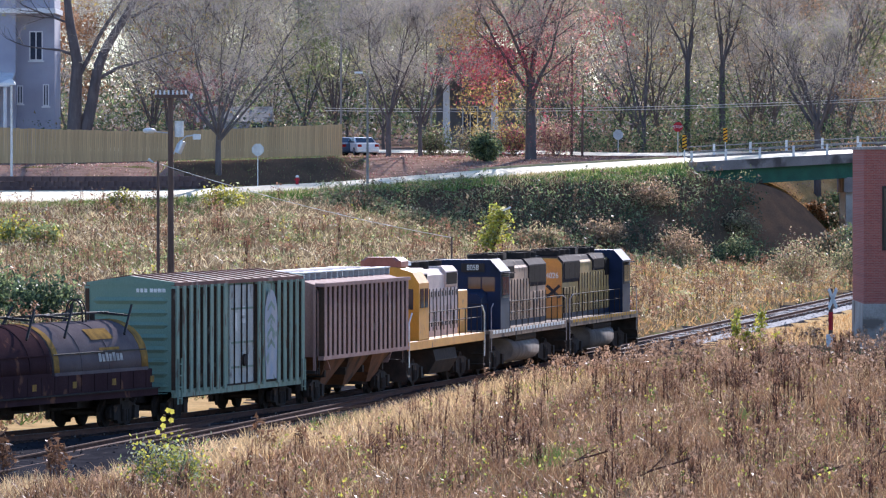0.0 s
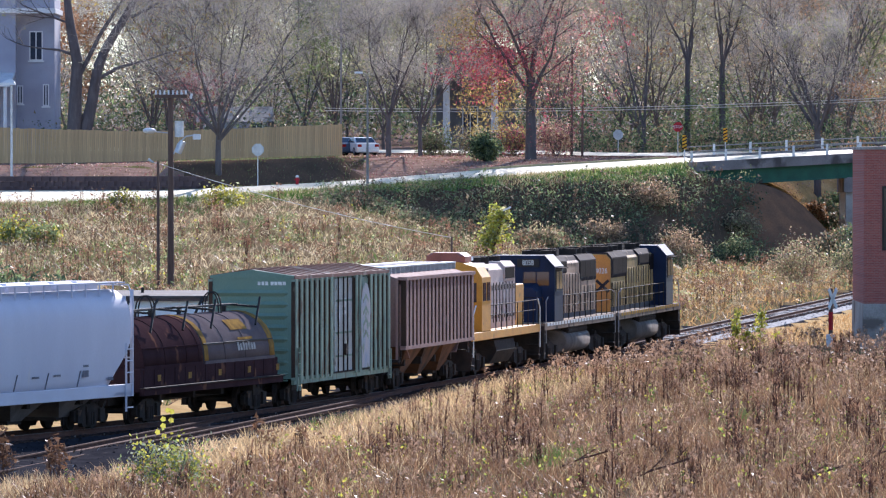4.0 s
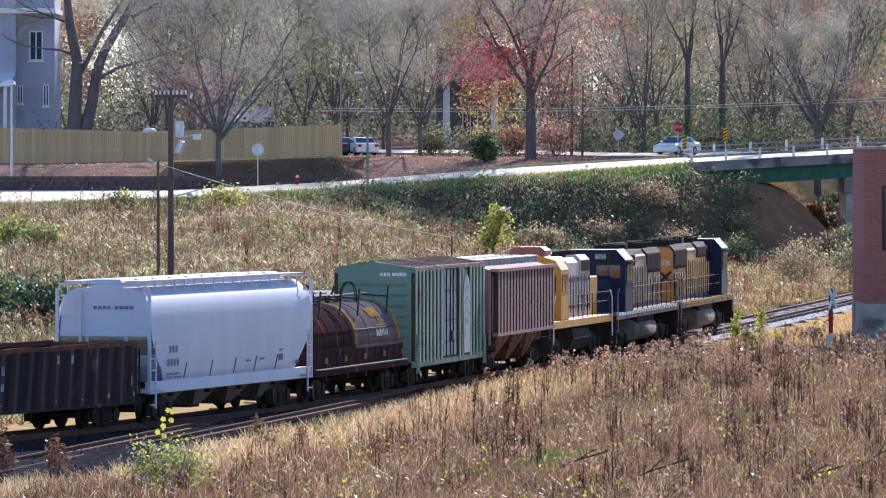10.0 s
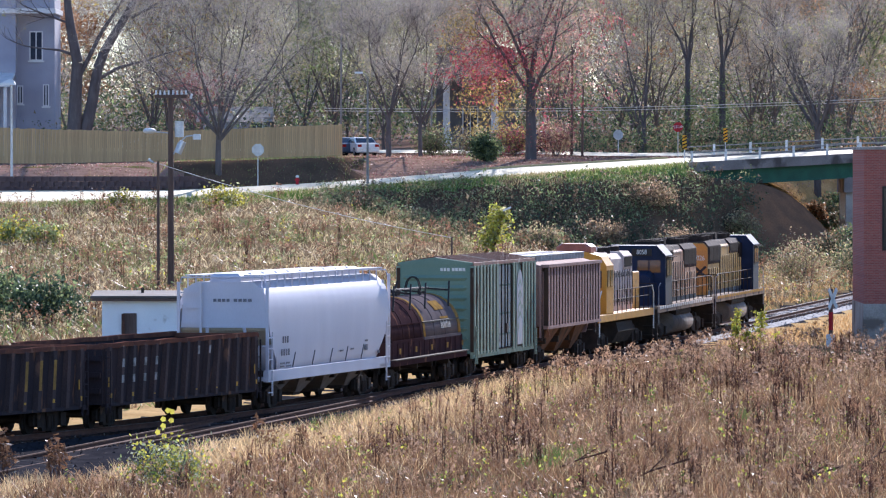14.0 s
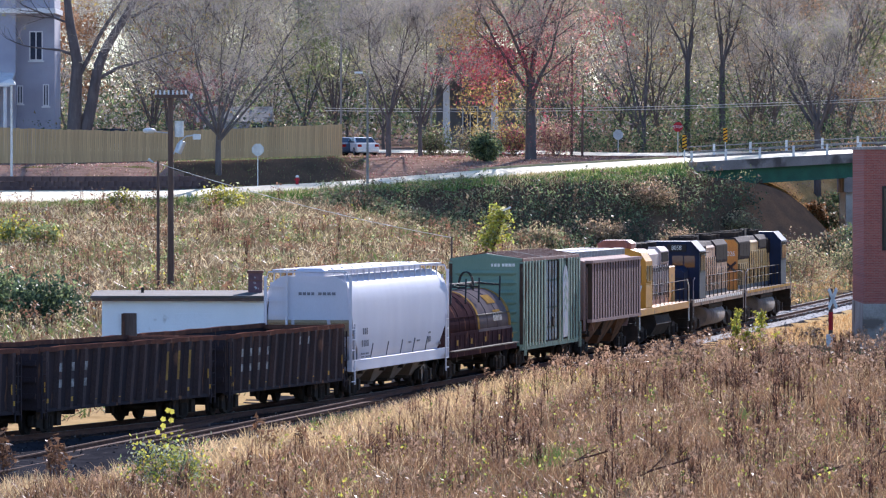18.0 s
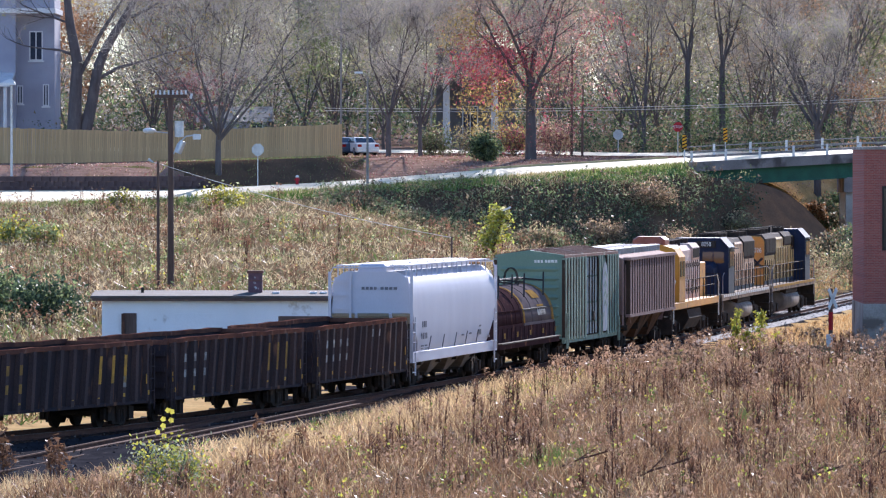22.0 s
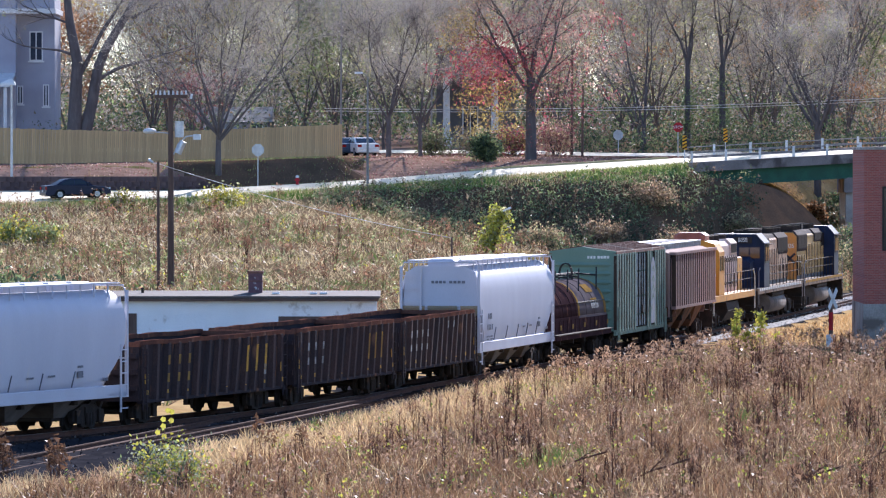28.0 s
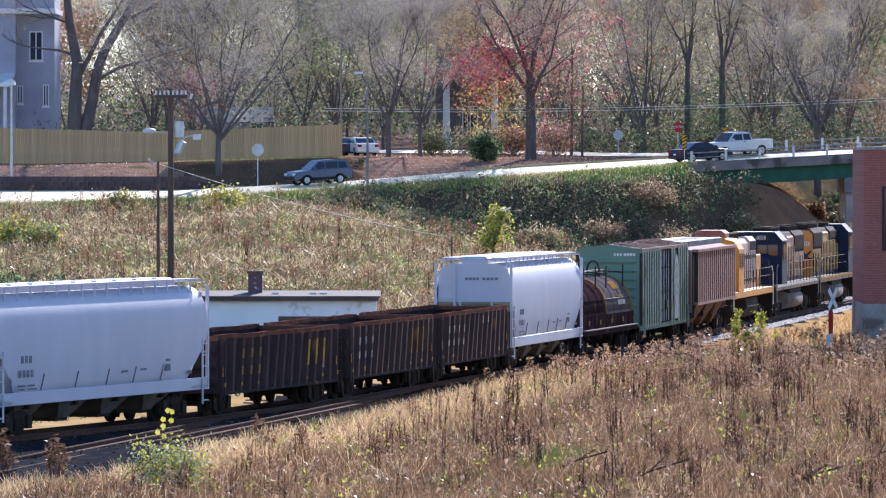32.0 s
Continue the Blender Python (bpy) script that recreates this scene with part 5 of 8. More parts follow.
def boxcar():
    car = thing("boxcar", "faded green outside-post boxcar with rusty roof and spray paint", "boxcar", "train")
    for x in (-6.2, 6.2):
        truck(car, x)
    couplers(car, 8.6)
    underframe(car, 7.8, 0.6, 1.0)
    H, W = 7.6, 1.34
    side = part("side_wall", Mesh().box(-H, H, -W, W, 0.95, 4.3), BOXGREEN, car, bevel=0.02)
    posts = [-7.45 + i * 0.78 for i in range(8)] + [2.05, 2.65, 4.45, 5.2, 5.95, 6.7, 7.45]
    for s in (-1, 1):
        for x in posts:
            part("side_post", Mesh().loft([[(x - 0.19, s * W, z), (x - 0.16, s * (W + 0.17), z), (x + 0.16, s * (W + 0.17), z), (x + 0.19, s * W, z)] for z in (0.9, 4.28)]), BOXGREEN, side)
            part("rust_seam", Mesh().box(x - 0.212, x - 0.192, min(s * (W + 0.01), s * (W + 0.14)), max(s * (W + 0.01), s * (W + 0.14)), 1.0, 4.2), DARK_SEAM, side)
        part("side_sill", Mesh().box(-H, H, min(s * W, s * (W + 0.09)), max(s * W, s * (W + 0.09)), 0.76, 0.96), BOXGREEN, side)
        part("eave", Mesh().box(-H - 0.02, H + 0.02, min(s * (W - 0.1), s * (W + 0.13)), max(s * (W - 0.1), s * (W + 0.13)), 4.27, 4.39), RUST, side)
        door = part("plug_door", Mesh().box(-1.1, 1.75, min(s * W, s * (W + 0.07)), max(s * W, s * (W + 0.07)), 1.0, 4.2), PALE_DOOR, car, "weathered grey plug door", 0.015)
        for x in (-0.85, 0.0, 0.65, 1.5):
            part("locking_bar", Mesh().cyl((x, s * (W + 0.13), 1.0), (x, s * (W + 0.13), 4.25), 0.028, n=6), GRIME, door)
        for z in (1.5, 2.3, 3.4):
            part("door_brace", Mesh().box(-1.0, 1.65, min(s * (W + 0.06), s * (W + 0.1)), max(s * (W + 0.06), s * (W + 0.1)), z, z + 0.07), BOXGREEN, door)
        part("door_wheel", Mesh().cyl((0.35, s * (W + 0.1), 1.75), (0.35, s * (W + 0.17), 1.75), 0.2, n=12), GRIME, door)
        panel = part("sliding_door", Mesh().box(1.78, 5.05, min(s * W, s * (W + 0.05)), max(s * W, s * (W + 0.05)), 1.0, 4.2), BOXGREEN, car, bevel=0.015)
        for x in (2.5, 4.2):
            part("door_rib", Mesh().box(x - 0.04, x + 0.04, min(s * (W + 0.05), s * (W + 0.08)), max(s * (W + 0.05), s * (W + 0.08)), 1.05, 4.15), BOXGREEN, panel)
        part("door_rail", Mesh().box(-3.0, 7.0, min(s * W, s * (W + 0.12)), max(s * W, s * (W + 0.12)), 0.96, 1.02), GRIME, car)
        for x in (-7.35, 7.35):
            ladder(car, x, s * (W + 0.2), 0.55, 1.6 if x > 0 else 2.0, 0.4, 4, BOXGREEN)
    # spray paint on the near side: a tall leaf with chevrons, and dark and yellow tags
    y = -W - 0.19
    leaf = Mesh()
    pts = [(3.35 + 0.78 * math.cos(a), 3.05 + 0.95 * math.sin(a)) for a in np.linspace(0, math.pi, 9)] + [(2.65, 1.75), (2.75, 1.05), (4.0, 1.05), (4.05, 1.75)]
    leaf.prism(pts, 1, y - 0.004, y)
    sp = part("graffiti", leaf, SPRAY, car, "pale sprayed leaf shape with dark chevrons")
    ch = Mesh()
    for i in range(4):
        z = 2.1 + i * 0.42
        for s in (-1, 1):
            ch.add([(3.35, y - 0.008, z + 0.28), (3.35, y - 0.008, z + 0.12), (3.35 + s * 0.45, y - 0.008, z - 0.08), (3.35 + s * 0.45, y - 0.008, z + 0.06)], [(0, 1, 2, 3)])
    part("graffiti_stroke", ch, BOXGREEN, sp)
    tag = Mesh()
    r = random.Random(4)
    for i in range(9):
        x = -5.2 + i * 0.22
        tag.add([(x, -W - 0.012, 1.15 + r.uniform(0, 0.2)), (x + r.uniform(0.1, 0.3), -W - 0.012, 1.1), (x + r.uniform(0, 0.25), -W - 0.012, 1.6 + r.uniform(0, 0.5)), (x - 0.1, -W - 0.012, 1.7 + r.uniform(0, 0.3))], [(0, 1, 2, 3)])
    part("graffiti", tag, SPRAY_D, car, "dark tangled sprayed tag")
    bars(car, -W - 0.012, [(-6.9, -6.4, 1.9, 2.35), (-6.0, -5.6, 1.95, 2.4), (-6.9, -6.4, 1.35, 1.7), (-6.0, -5.6, 1.4, 1.75)], LETTER_Y)
    bars(car, -W - 0.082, [(0.05, 0.6, 3.2, 3.5), (0.05, 0.6, 2.95, 3.1), (-0.75, -0.35, 2.7, 3.3)], LETTER_W)
    for e in (-1, 1):
        end = part("end_wall", Mesh().box(min(e * H, e * (H + 0.03)), max(e * H, e * (H + 0.03)), -W, W, 0.95, 4.3), BOXEND, car, "green corrugated end wall")
        for i in range(8):
            z = 1.12 + i * 0.385
            rib = Mesh().loft([[(e * (H + 0.03), yy, z - 0.11 * f), (e * (H + 0.03 + 0.09 * f), yy, z), (e * (H + 0.03), yy, z + 0.11 * f)] for yy, f in ((-1.24, 0.15), (-1.1, 1), (1.1, 1), (1.24, 0.15))])
            part("end_rib", rib, BOXEND, end)
        part("end_top", Mesh().prism([(-W - 0.1, 4.3), (W + 0.1, 4.3), (W + 0.1, 4.4), (0, 4.6), (-W - 0.1, 4.4)], 0, min(e * (H - 0.1), e * (H + 0.06)), max(e * (H - 0.1), e * (H + 0.06))), BOXEND, end)
        for a0, a1 in ((-1.15, -1.05), (-1.02, -0.9), (-0.87, -0.77), (-0.74, -0.64), (-0.55, -0.46), (-0.42, -0.33), (-0.29, -0.2)):
            part("lettering", Mesh().box(e * (H + 0.04) - 0.012, e * (H + 0.04) + 0.012, a0, a1, 4.08, 4.2), LETTER_W, end)
        for z in np.arange(0.9, 2.2, 0.35):
            part("grab_iron", Mesh().beam((e * (H + 0.16), -1.25, z), (e * (H + 0.16), -0.8, z), 0.03), BOXEND, end)
    roof = part("roof", Mesh().prism([(-W - 0.1, 4.38), (0, 4.6), (W + 0.1, 4.38), (W + 0.1, 4.34), (-W - 0.1, 4.34)], 0, -H, H), RUST, car, "rusty brown roof with cross ribs")
    for i in range(14):
        x = -7.15 + i * 1.1
        part("roof_rib", Mesh().prism([(-W - 0.08, 4.38), (0, 4.6), (W + 0.08, 4.38), (W + 0.08, 4.42), (0, 4.65), (-W - 0.08, 4.42)], 0, x - 0.05, x + 0.05), RUST, roof)
    TRAIN.append((car, 17.2, 6.2, False))


def coil_car():
    car = thing("coil_wagon", "maroon coil steel wagon with one rusty and one slate-grey hood", "coil wagon", "train")
    for x in (-5.9, 5.9):
        truck(car, x)
    couplers(car, 8.45)
    underframe(car, 7.8, 0.6, 1.0)
    part("cradle", Mesh().box(-7.6, 7.6, -1.35, 1.35, 1.0, 1.75), MAROON, car, bevel=0.03)
    for s in (-1, 1):
        part("side_sill", Mesh().box(-7.7, 7.7, min(s * 1.35, s * 1.5), max(s * 1.35, s * 1.5), 0.92, 1.12), MAROON, car, "dull maroon side sill")
        part("walkway", Mesh().box(-7.7, 7.7, min(s * 1.35, s * 1.58), max(s * 1.35, s * 1.58), 1.12, 1.16), GRIME, car)
        for i in range(14):
            x = -7.2 + i * 1.1
            part("stake_pocket", Mesh().box(x - 0.1, x + 0.1, min(s * 1.35, s * 1.375), max(s * 1.35, s * 1.375), 1.2, 1.7), MAROON, car)
            if i % 3 == 1:
                part("placard", Mesh().box(x + 0.3, x + 0.62, s * 1.356 - 0.006, s * 1.356 + 0.006, 1.32, 1.52), RUSTY_Y, car)
    arch = [(1.32 * math.cos(a), 1.78 + 1.50 * math.sin(a) ** 0.85) for a in np.linspace(0, math.pi, 15)]
    for x0, x1, m, lab in ((-7.2, -0.95, MAROON, "rusty maroon rounded coil hood"), (-0.65, 7.2, SLATE, "slate-grey rounded coil hood with yellow ends")):
        hood = part("coil_hood", Mesh().loft([[(x, y, z) for y, z in arch] for x in np.linspace(x0, x1, 5)], True), m, car, lab)
        for x in (x0 + 0.02, x1 - (0.45 if m is SLATE else 0.3)):
            part("hood_band", Mesh().loft([[(x + d, y * 1.012, 1.78 + (z - 1.78) * 1.012) for y, z in arch] for d in (0, 0.55 if m is SLATE and x > x0 + 1 else 0.42)], True), RUSTY_Y if m is SLATE else MAROON, hood)
        for x in (x0 + 2.3, x0 + 4.6):
            part("hood_rib", Mesh().loft([[(x + d, y * 1.015, 1.78 + (z - 1.78) * 1.015) for y, z in arch] for d in (0, 0.07)], True), m, hood)
        part("lower_flange", Mesh().box(x0, x1, -1.36, 1.36, 1.72, 1.82), m, hood)
        fr = Mesh().beam((x0 + 1.3, -0.12, 3.50), (x1 - 0.25, -0.12, 3.50), 0.09, 0.06).beam((x0 + 1.3, 0.12, 3.50), (x1 - 0.25, 0.12, 3.50), 0.09, 0.06)
        for x in (x0 + 1.5, x1 - 1.3):
            fr.beam((x, 0, 3.24), (x, 0, 3.50), 0.12)
            for q in (-1, 1):
                fr.beam((x - 0.15, q * 1.12, 2.85), (x + 0.85, q * 0.98, 3.74), 0.065, 0.06)
                fr.beam((x + 0.5, q * 1.03, 3.42), (x + 0.5, 0, 3.50), 0.07)
        part("lifting_frame", fr, BLACK, hood, "black lifting frame with raked guide arms")
        part("hood_joint", Mesh().box(x0 + 0.05, x1 - 0.05, -1.30, 1.30, 2.34, 2.38), BLACK if m is SLATE else MAROON, hood)
    for x in (-2.95, -2.65, 4.35, 4.65):
        part("lifting_hoop", Mesh().tube([(x, 0.28 * math.cos(a), 3.22 + 0.72 * math.sin(a) ** 0.6) for a in np.linspace(0, math.pi, 11)], 0.026), BLACK, car, "black arched lifting hoop")
    def patch(x0, x1, a0, a1, mm, name):
        k = Mesh()
        for i in range(4):
            t0, t1 = a0 + (a1 - a0) * i / 4, a0 + (a1 - a0) * (i + 1) / 4
            p0, p1 = [(-1.34 * math.cos(t), 1.78 + 1.525 * math.sin(t) ** 0.85) for t in (t0, t1)]
            k.add([(x0, p0[0], p0[1]), (x1, p0[0], p0[1]), (x1, p1[0], p1[1]), (x0, p1[0], p1[1])], [(0, 1, 2, 3)])
        part(name, k, mm, car)
    patch(3.0, 4.9, 0.62, 0.95, RUSTY_Y, "emblem")
    patch(3.3, 5.0, 0.36, 0.42, RUSTY_Y, "emblem")
    for i in range(7):
        patch(3.1 + i * 0.3, 3.32 + i * 0.3, 0.14, 0.28 + 0.05 * (i in (0, 2, 4)), WORN_W, "lettering")
    TRAIN.append((car, 16.9, 5.9, False))


def white_hopper(stained):
    car = thing("covered_hopper", "white curved-side covered hopper wagon" + (" with streaked roof edge" if stained else " with grey-stained ends"), "hopper wagon", "train")
    for x in (-6.9, 6.9):
        truck(car, x)
    L = 9.55
    couplers(car, L)
    underframe(car, 8.6, 0.7, 1.05)
    prof = [(1.40, 1.3), (1.45, 1.55), (1.49, 1.85), (1.52, 2.2), (1.53, 2.6), (1.53, 3.0), (1.52, 3.35), (1.48, 3.62), (1.40, 3.84), (1.28, 4.02), (1.12, 4.16), (0.92, 4.26)]
    ring = [(-y, z) for y, z in prof] + [(y, z) for y, z in reversed(prof)]
    def cut(z):
        return 1.75 * max(0, (2.75 - z) / 1.45) ** 1.35 if z < 2.75 else 0.0
    H = 8.85
    body = part("body", Mesh().loft([[(x * (1 - cut(z) / H * (abs(x) / H) ** 9), y, z) for y, z in ring] for x in (-H, -H + 0.3, -H + 0.9, -4.4, 0, 4.4, H - 0.9, H - 0.3, H)], True), HWHITE, car)
    for s in (-1, 1):
        part("side_sill", Mesh().box(-9.0, 9.0, min(s * 1.36, s * 1.5), max(s * 1.36, s * 1.5), 0.96, 1.34), HWHITE, body, bevel=0.02)
        for e in (-1, 1):
            part("corner_post", Mesh().beam((e * 8.98, s * 1.5, 0.96), (e * 8.98, s * 1.5, 4.25), 0.1, 0.07), HWHITE, car)
            part("corner_post", Mesh().beam((e * 8.45, s * 1.54, 0.5), (e * 8.45, s * 1.54, 2.6), 0.05, 0.05), HWHITE, car)
            for i in range(6):
                part("rung", Mesh().beam((e * 8.45, s * 1.54, 0.62 + i * 0.36), (e * 8.98, s * 1.54, 0.62 + i * 0.36), 0.035), HWHITE, car)
    for e in (-1, 1):
        part("end_sheet", Mesh().add([(e * 8.87, -1.35, 4.05), (e * 8.87, 1.35, 4.05), (e * 8.87, 1.45, 2.75), (e * 8.87, -1.45, 2.75), (e * 8.83, -1.35, 4.05), (e * 8.83, 1.35, 4.05), (e * 8.83, 1.45, 2.75), (e * 8.83, -1.45, 2.75)],
                                     [(0, 1, 2, 3), (4, 5, 6, 7), (0, 1, 5, 4), (1, 2, 6, 5), (2, 3, 7, 6), (3, 0, 4, 7)]), HWHITE, car)
        part("slope_sheet", Mesh().add([(e * 8.88, -1.45, 2.74), (e * 8.88, 1.45, 2.74), (e * 6.6, 1.35, 1.2), (e * 6.6, -1.35, 1.2), (e * 8.84, -1.45, 2.66), (e * 8.84, 1.45, 2.66), (e * 6.56, 1.35, 1.12), (e * 6.56, -1.35, 1.12)],
                                       [(0, 1, 2, 3), (4, 5, 6, 7), (0, 1, 5, 4), (1, 2, 6, 5), (2, 3, 7, 6), (3, 0, 4, 7)]), HGREY, car, "grimy end slope sheet")
        part("end_platform", Mesh().box(min(e * 7.6, e * 9.05), max(e * 7.6, e * 9.05), -1.5, 1.5, 1.0, 1.1), HWHITE, car)
        for yy in (-0.7, 0.55):
            part("end_brace", Mesh().beam((e * 8.9, yy, 2.75), (e * 8.2, yy * 1.2, 1.1), 0.1, 0.06), HWHITE, car)
        part("end_post", Mesh().beam((e * 8.98, 0.75, 1.1), (e * 8.98, 0.75, 4.2), 0.07), HWHITE, car)
        for z in (1.6, 2.1, 2.9, 3.4, 3.9):
            part("rung", Mesh().beam((e * 8.99, 0.75, z), (e * 8.99, 1.45, z), 0.035), HWHITE, car)
        part("end_bar", Mesh().beam((e * 8.99, -1.5, 2.15), (e * 8.99, 1.5, 2.15), 0.05), HWHITE, car)
        part("platform_rail", Mesh().tube([(e * 9.0, -1.45, 4.2), (e * 9.0, -1.38, 4.40), (e * 9.0, 1.38, 4.40), (e * 9.0, 1.45, 4.2)], 0.03), HWHITE, car)
        for a0, a1 in ((-0.95, -0.82), (-0.78, -0.66), (-0.62, -0.5), (-0.46, -0.34), (-0.2, -0.1), (-0.06, 0.05), (0.09, 0.2), (0.24, 0.35)):
            part("lettering", Mesh().box(e * 8.885 - 0.004, e * 8.885 + 0.004, a0, a1, 3.6, 3.7), LETTER, car)
    for c in (-5.4, -1.8, 1.8, 5.4):
        part("hopper_bay", Mesh().loft([[(c + dx * 1.75, y, 1.3) for dx, y in ((-1, -1.4), (1, -1.4), (1, 1.4), (-1, 1.4))], [(c + dx * 0.4, y, 0.42) for dx, y in ((-1, -0.8), (1, -0.8), (1, 0.8), (-1, 0.8))]]), TANK, car, "grimy dark hopper bay")
        part("gate", Mesh().box(c - 0.5, c + 0.5, -0.75, 0.75, 0.32, 0.43), GRIME, car)
    for s in (-1, 1):
        k = Mesh().box(-9.0, 9.0, s * 0.98 - 0.28, s * 0.98 + 0.28, 4.45, 4.49)
        for x in np.arange(-8.7, 8.8, 1.05):
            k.beam((x, s * 1.25, 4.05), (x, s * 1.25, 4.45), 0.04)
        part("roof_walk", k, HWHITE, car, "white roof walk")
    for i in range(10):
        x = -7.9 + i * 1.755
        part("roof_hatch", Mesh().loft([[(x + dx * 0.75, dy * 0.52, z) for dx, dy in ((-1, -1), (1, -1), (1, 1), (-1, 1))] for z in (4.26, 4.44)] + [[(x + dx * 0.62, dy * 0.4, 4.52) for dx, dy in ((-1, -1), (1, -1), (1, 1), (-1, 1))]]), HWHITE, car, "white raised roof hatch", 0.02)
    y = -1.535
    k = [(-7.0, -6.75, 2.2, 2.42), (-6.68, -6.43, 2.2, 2.42), (-6.36, -6.12, 2.2, 2.42), (-7.2, -6.95, 1.78, 2.0), (-6.88, -6.63, 1.78, 2.0), (-6.56, -6.3, 1.78, 2.0), (-6.22, -6.0, 1.78, 2.0)]
    bars(body, y, [(a + u, a + u + 0.05, c, d) for a, b, c, d in k for u in (0.02, 0.13)], LETTER)
    bars(body, y + 0.02, [(-7.2, -6.6, 1.5, 1.56), (-6.4, -5.9, 1.5, 1.56), (-7.2, -6.7, 1.4, 1.45), (-6.4, -5.7, 1.4, 1.45), (5.2, 5.6, 1.65, 1.85), (5.2, 5.6, 1.95, 2.02), (3.0, 3.5, 1.72, 1.78), (1.4, 1.9, 1.7, 1.76), (7.1, 7.5, 1.5, 1.6)], LETTER)
    for x in (-5.2, -2.4, 0.2, 2.5, 4.9):
        part("tie_strap", Mesh().beam((x, -1.44, 1.36), (x + 0.12, -1.51, 1.85), 0.03, 0.03), LETTER, body)
    for ob in car.children_recursive:
        if ob.type == "MESH" and not ob.name.startswith(("truck", "wheelset", "coupler", "air_hose")):
            ob.data.transform(Matrix.Translation((-0.45 if stained else -0.12, 0, 0)) @ Matrix.Diagonal((1.045, 1, 1, 1)))
    TRAIN.append((car, 19.3 if not stained else 18.9, 6.9, False))


def gondola(label, seed):
    car = thing("gondola", label, "gondola wagon", "train")
    for x in (-6.2, 6.2):
        truck(car, x)
    couplers(car, 8.7)
    underframe(car, 7.8, 0.6, 0.95)
    r = random.Random(seed)
    H, zt, zb = 7.95, 2.64, 0.76
    xs = np.linspace(-H, H, 17)
    bow = {s: [(0.06 + 0.10 * (1 - (x / H) ** 2)) * (1 if abs(x) < H else 0) + r.uniform(-0.025, 0.025) for x in xs] for s in (-1, 1)}
    part("floor", Mesh().box(-H, H, -1.4, 1.4, 0.95, 1.08), GONDOLA, car)
    for s in (-1, 1):
        rings = []
        for x, b in zip(xs, bow[s]):
            y0, y1 = s * 1.40, s * (1.40 + b)
            rings.append([(x, y0, zb), (x, y1, zt - 0.1), (x, y1 - s * 0.05, zt - 0.1), (x, y0 - s * 0.05, zb)])
        side = part("side_wall", Mesh().loft(rings), GONDOLA, car)
        k = Mesh()
        rings = []
        for x, b in zip(xs, bow[s]):
            y1, dz = s * (1.40 + b), r.uniform(-0.02, 0.02)
            rings.append([(x, y1 + s * 0.09, zt - 0.14 + dz), (x, y1 + s * 0.09, zt + dz), (x, y1 - s * 0.09, zt + dz), (x, y1 - s * 0.09, zt - 0.14 + dz)])
        part("top_chord", k.loft(rings), CHORD, side, "rubbed rusty top chord")
        for i in range(15):
            x = -7.5 + i * 15 / 14
            b = float(np.interp(x, xs, bow[s]))
            rb = Mesh().loft([[(x - 0.17, s * 1.395, zb), (x - 0.12, s * 1.56, zb), (x + 0.12, s * 1.56, zb), (x + 0.17, s * 1.395, zb)],
                              [(x - 0.17, s * (1.395 + b), zt - 0.12), (x - 0.12, s * (1.53 + b), zt - 0.12), (x + 0.12, s * (1.53 + b), zt - 0.12), (x + 0.17, s * (1.395 + b), zt - 0.12)]])
            part("side_rib", rb, RIB_LIT_RUST, side)
            if i % 2 == 0 and s < 0:
                part("reflector", Mesh().box(x - 0.08, x + 0.08, -1.575, -1.55, 0.96, 1.10), LETTER_Y, side)
        part("side_sill", Mesh().box(-H, H, min(s * 1.38, s * 1.53), max(s * 1.38, s * 1.53), 0.70, 0.80), GONDOLA, side)
    for e in (-1, 1):
        end = part("end_wall", Mesh().box(min(e * H, e * (H + 0.08)), max(e * H, e * (H + 0.08)), -1.45, 1.45, 0.76, 2.5), GONDOLA, car)
        for z in (1.1, 1.6, 2.1):
            part("end_rib", Mesh().box(min(e * H, e * (H + 0.2)), max(e * H, e * (H + 0.2)), -1.42, 1.42, z, z + 0.16), GONDOLA, end)
        part("end_cap", Mesh().box(min(e * (H - 0.1), e * (H + 0.1)), max(e * (H - 0.1), e * (H + 0.1)), -1.48, 1.48, 2.46, 2.6), CHORD, end)
        ladder(car, e * 7.75, -1.56, 0.5, 2.4, 0.4, 5, GONDOLA)
    def glyphs(first, z, n, w, h, m):
        """Bars for letters, one to a panel between two ribs."""
        for i in range(n):
            a = -7.5 + (first + i) * 15 / 14
            b = float(np.interp(a, xs, bow[-1])) - 0.03
            v = (z - zb) / (zt - 0.12 - zb)
            v2 = (z + h - zb) / (zt - 0.12 - zb)
            y0, y1 = -1.568 - b * v, -1.568 - b * v2
            part("lettering", Mesh().add([(a - w / 2, y0, z), (a + w / 2, y0, z), (a + w / 2, y1, z + h), (a - w / 2, y1, z + h), (a - w / 2, y0 + 0.006, z), (a + w / 2, y0 + 0.006, z), (a + w / 2, y1 + 0.006, z + h), (a - w / 2, y1 + 0.006, z + h)],
                                         [(0, 1, 2, 3), (4, 7, 6, 5), (0, 4, 5, 1), (1, 5, 6, 2), (2, 6, 7, 3), (3, 7, 4, 0)]), m, car)
    if seed == 1:
        glyphs(1, 1.88, 4, 0.24, 0.26, FADED)
        glyphs(1, 1.40, 4, 0.24, 0.24, FADED)
        glyphs(8, 2.1, 2, 0.2, 0.26, FADED)
    elif seed == 2:
        glyphs(1, 1.88, 3, 0.24, 0.26, FADED)
        glyphs(1, 1.40, 3, 0.24, 0.24, FADED)
        glyphs(10, 1.35, 3, 0.20, 0.9, RUSTY_Y)
    else:
        glyphs(2, 1.85, 3, 0.22, 0.30, RUSTY_Y)
